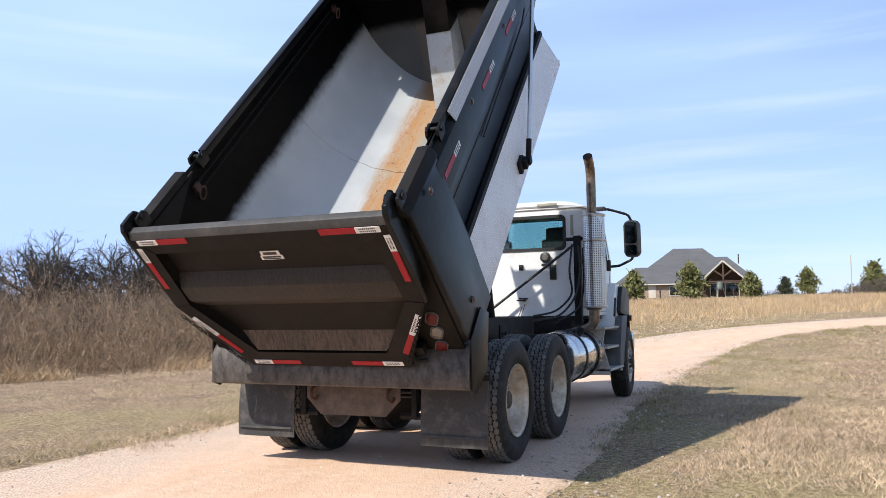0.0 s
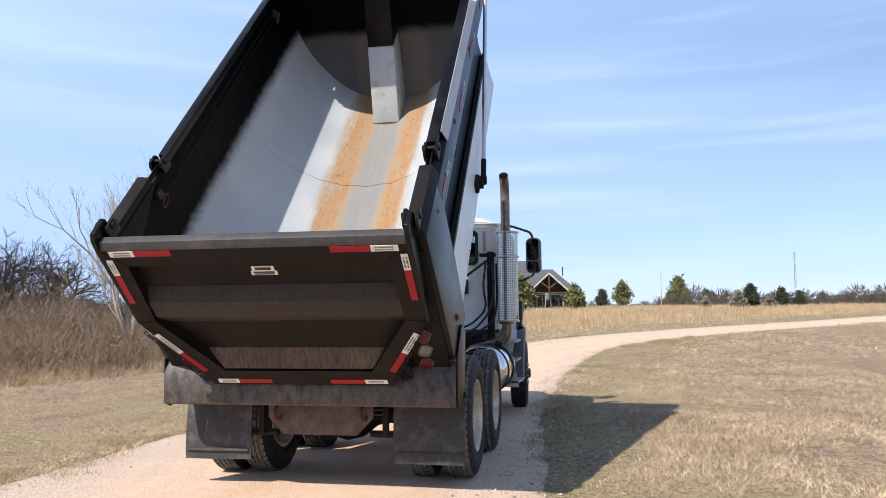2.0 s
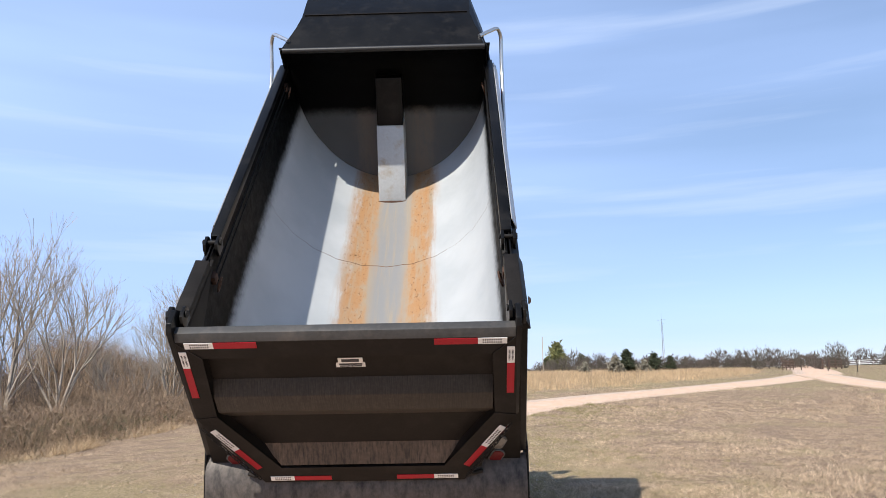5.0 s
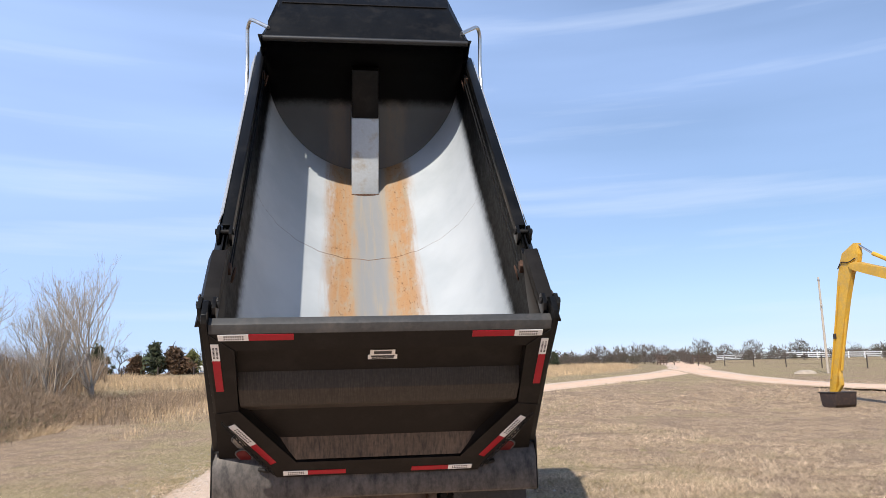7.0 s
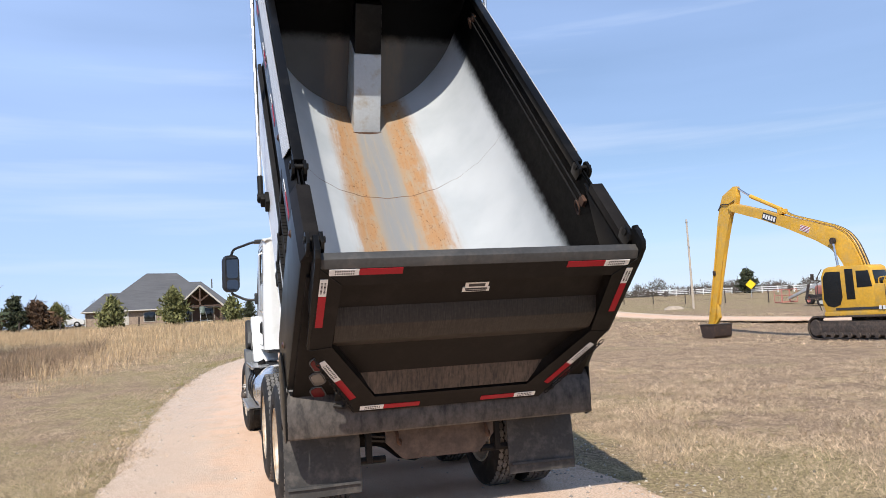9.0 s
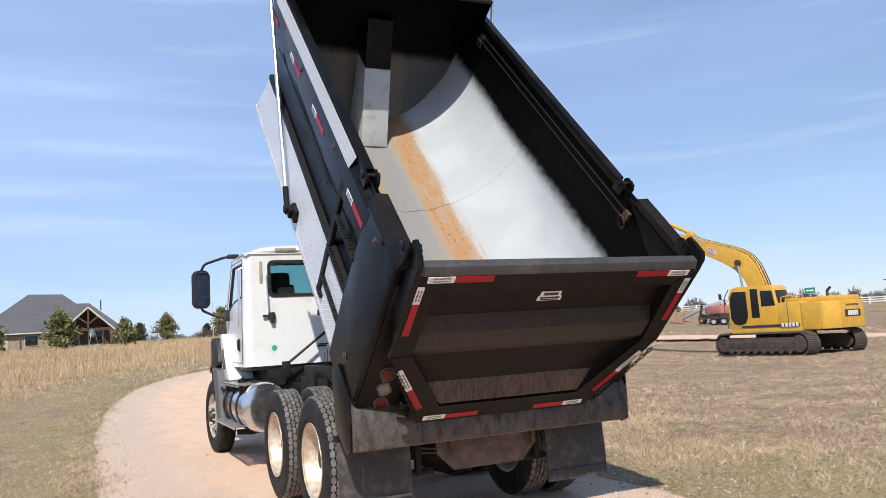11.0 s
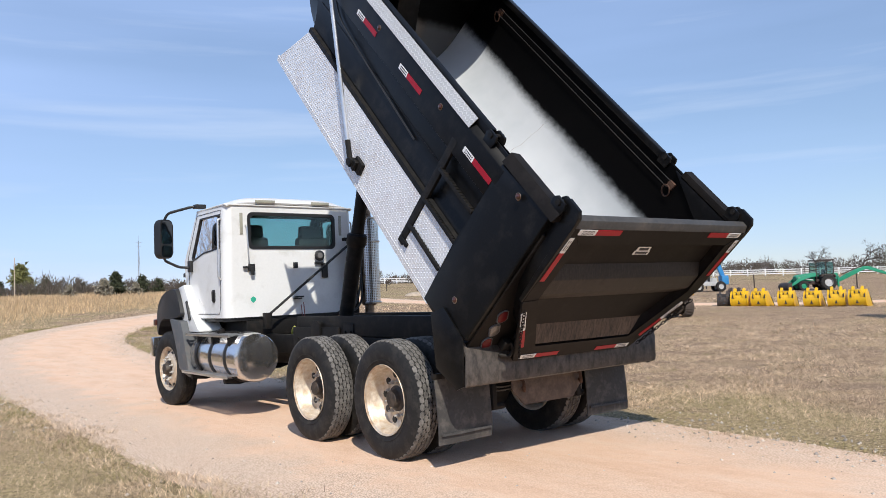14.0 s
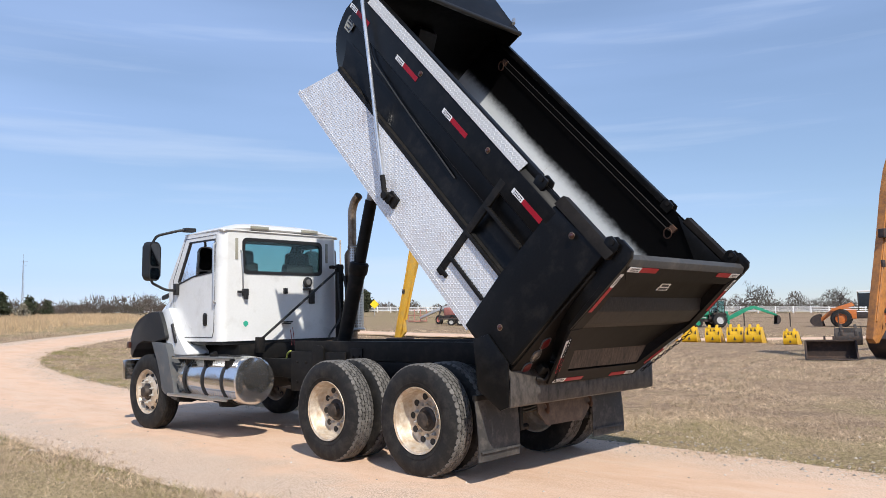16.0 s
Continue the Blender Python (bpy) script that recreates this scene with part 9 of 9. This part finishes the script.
for z in np.arange(0.5, 12.8, 0.9):
    w = 0.35 - 0.25 * z / 13
    part("lattice", tube(B(), [(w, 0, z), (-w * 0.5, w * 0.87, z + 0.45), (-w * 0.5, -w * 0.87, z + 0.45), (w, 0, z + 0.9)], 0.03, 4), STEEL, mast)
for z, l in ((12.6, 1.0), (11.6, 0.7)):
    part("aerial", tube(B(), [(-l, 0, z), (l, 0, z + 0.2)], 0.04, 4), STEEL, mast)
part("aerial_tip", tube(B(), [(0, 0, 12.8), (0, 0, 14.6)], 0.04, 5), STEEL, mast)


def board_fence():
    """White three-board fence along the road behind the field."""
    t = thing("board_fence", "white three-board field fence along the far road", "fence")
    n = 74
    pts = [FENCE_A + (FENCE_B - FENCE_A) * k / n for k in range(n + 1)]
    me = as_mesh(box(B(), (0, 0, 0.47), (0.13, 0.13, 1.1), 0.01), FENCEWHITE, "post")
    for p in pts:
        place("post", me, t, "", at(*p))
    for p, q in zip(pts, pts[1:]):
        za, zb = float(land(*p)), float(land(*q))
        for h in (0.30, 0.58, 0.88):
            bm = B()
            d = Vector((q[0] - p[0], q[1] - p[1], zb - za))
            s = Vector((d.y, -d.x, 0)).normalized() * 0.03
            a = Vector((p[0], p[1], za + h))
            vs = [[bm.verts.new(c + o + Vector((0, 0, e))) for o in (-s, s) for e in (-0.062, 0.062)] for c in (a, a + d)]
            for i, j in ((0, 1), (1, 3), (3, 2), (2, 0)):
                bm.faces.new((vs[0][i], vs[0][j], vs[1][j], vs[1][i]))
            part("rail", bm, FENCEWHITE, t)


board_fence()
wire = thing("wire_fence", "dark iron wire fence posts along the edge of the field", "fence")
post_me = as_mesh(tube(B(), [(0, 0, -0.2), (0, 0, 1.25)], 0.055, 7), POSTIRON, "post")
line = [np.array(p) for p in ((40.0, 84.0), (45.0, 62.0), (54.0, 42.0), (63.5, 24.0), (70.0, 6.0), (78.0, -14.0))]
stakes = [a + (b - a) * k / 5 for a, b in zip(line, line[1:]) for k in range(5)]
for p in stakes:
    place("post", post_me, wire, "", at(*p))
for h in (0.4, 0.8, 1.15):
    part("wire", tube(B(), [(p[0], p[1], float(land(*p)) + h) for p in stakes], 0.008, 4), POSTIRON, wire)
drive = thing("drive_fence", "dark wooden fence posts along the house drive", "fence")
for k in range(9):
    p = (-34 + 4.1 * k, 88.5)
    place("post", post_me, drive, "", at(*p) @ Matrix.Diagonal((1.6, 1.6, 0.9, 1)))


def road_sign(m, mat, shape, z, label):
    t = thing("road_sign", label, "sign", m)
    part("post", tube(B(), [(0, 0, -0.1), (0, 0, z)], 0.035, 6), STEEL, t)
    part("face", prism(B(), shape, -0.05, -0.03, "y"), mat, t, "", Matrix.Translation((0, 0, z)))
    return t


road_sign(at(63.6, 75.2, -38), SIGNYELLOW, [(-0.62, 0), (0, -0.62), (0.62, 0), (0, 0.62)], 1.55, "yellow diamond warning sign beside the far road")
gs = road_sign(at(69.3, 54.0, -48), SIGNGREEN, [(-0.52, -0.3), (0.52, -0.3), (0.52, 0.3), (-0.52, 0.3)], 2.45, "green road sign with unreadable pale print")
part("print_bar", box(B(), (0, -0.056, 2.45), (0.7, 0.008, 0.14)), TAPE_WHITE, gs)
gate = thing("field_gate", "brown timber field gate beside the lane", "gate", at(44.6, 87.0, 20) @ Matrix.Diagonal((0.55, 1, 1, 1)))
for x in (-1.8, 0, 1.8, 3.4):
    part("post", box(B(), (x, 0, 0.6), (0.14, 0.14, 1.35), 0.01), TIMBER, gate)
for z in (0.3, 0.65, 1.0):
    part("rail", box(B(), (0.8, 0, z), (5.2, 0.06, 0.12), 0.01), TIMBER, gate)
copy_thing(gate, at(40.2, 88.6, 20) @ Matrix.Diagonal((0.55, 1, 1, 1)))
barn = thing("white_house", "small white gabled farmhouse behind the fence", "house", Matrix.Translation((281, 155, 3.2)) @ Matrix.Rotation(radians(62), 4, "Z") @ Matrix.Diagonal((0.8, 0.8, 0.8, 1)))
part("wall", prism(B(), [(-3.5, 0), (3.5, 0), (3.5, 3.0), (0, 5.2), (-3.5, 3.0)], -5, 5, "y"), FENCEWHITE, barn)
for s in (-1, 1):
    part("roof", prism(B(), [(s * 3.9, 2.75), (0, 5.25), (0, 5.45), (s * 4.0, 2.9)], -5.3, 5.3, "y"), SHINGLE, barn)
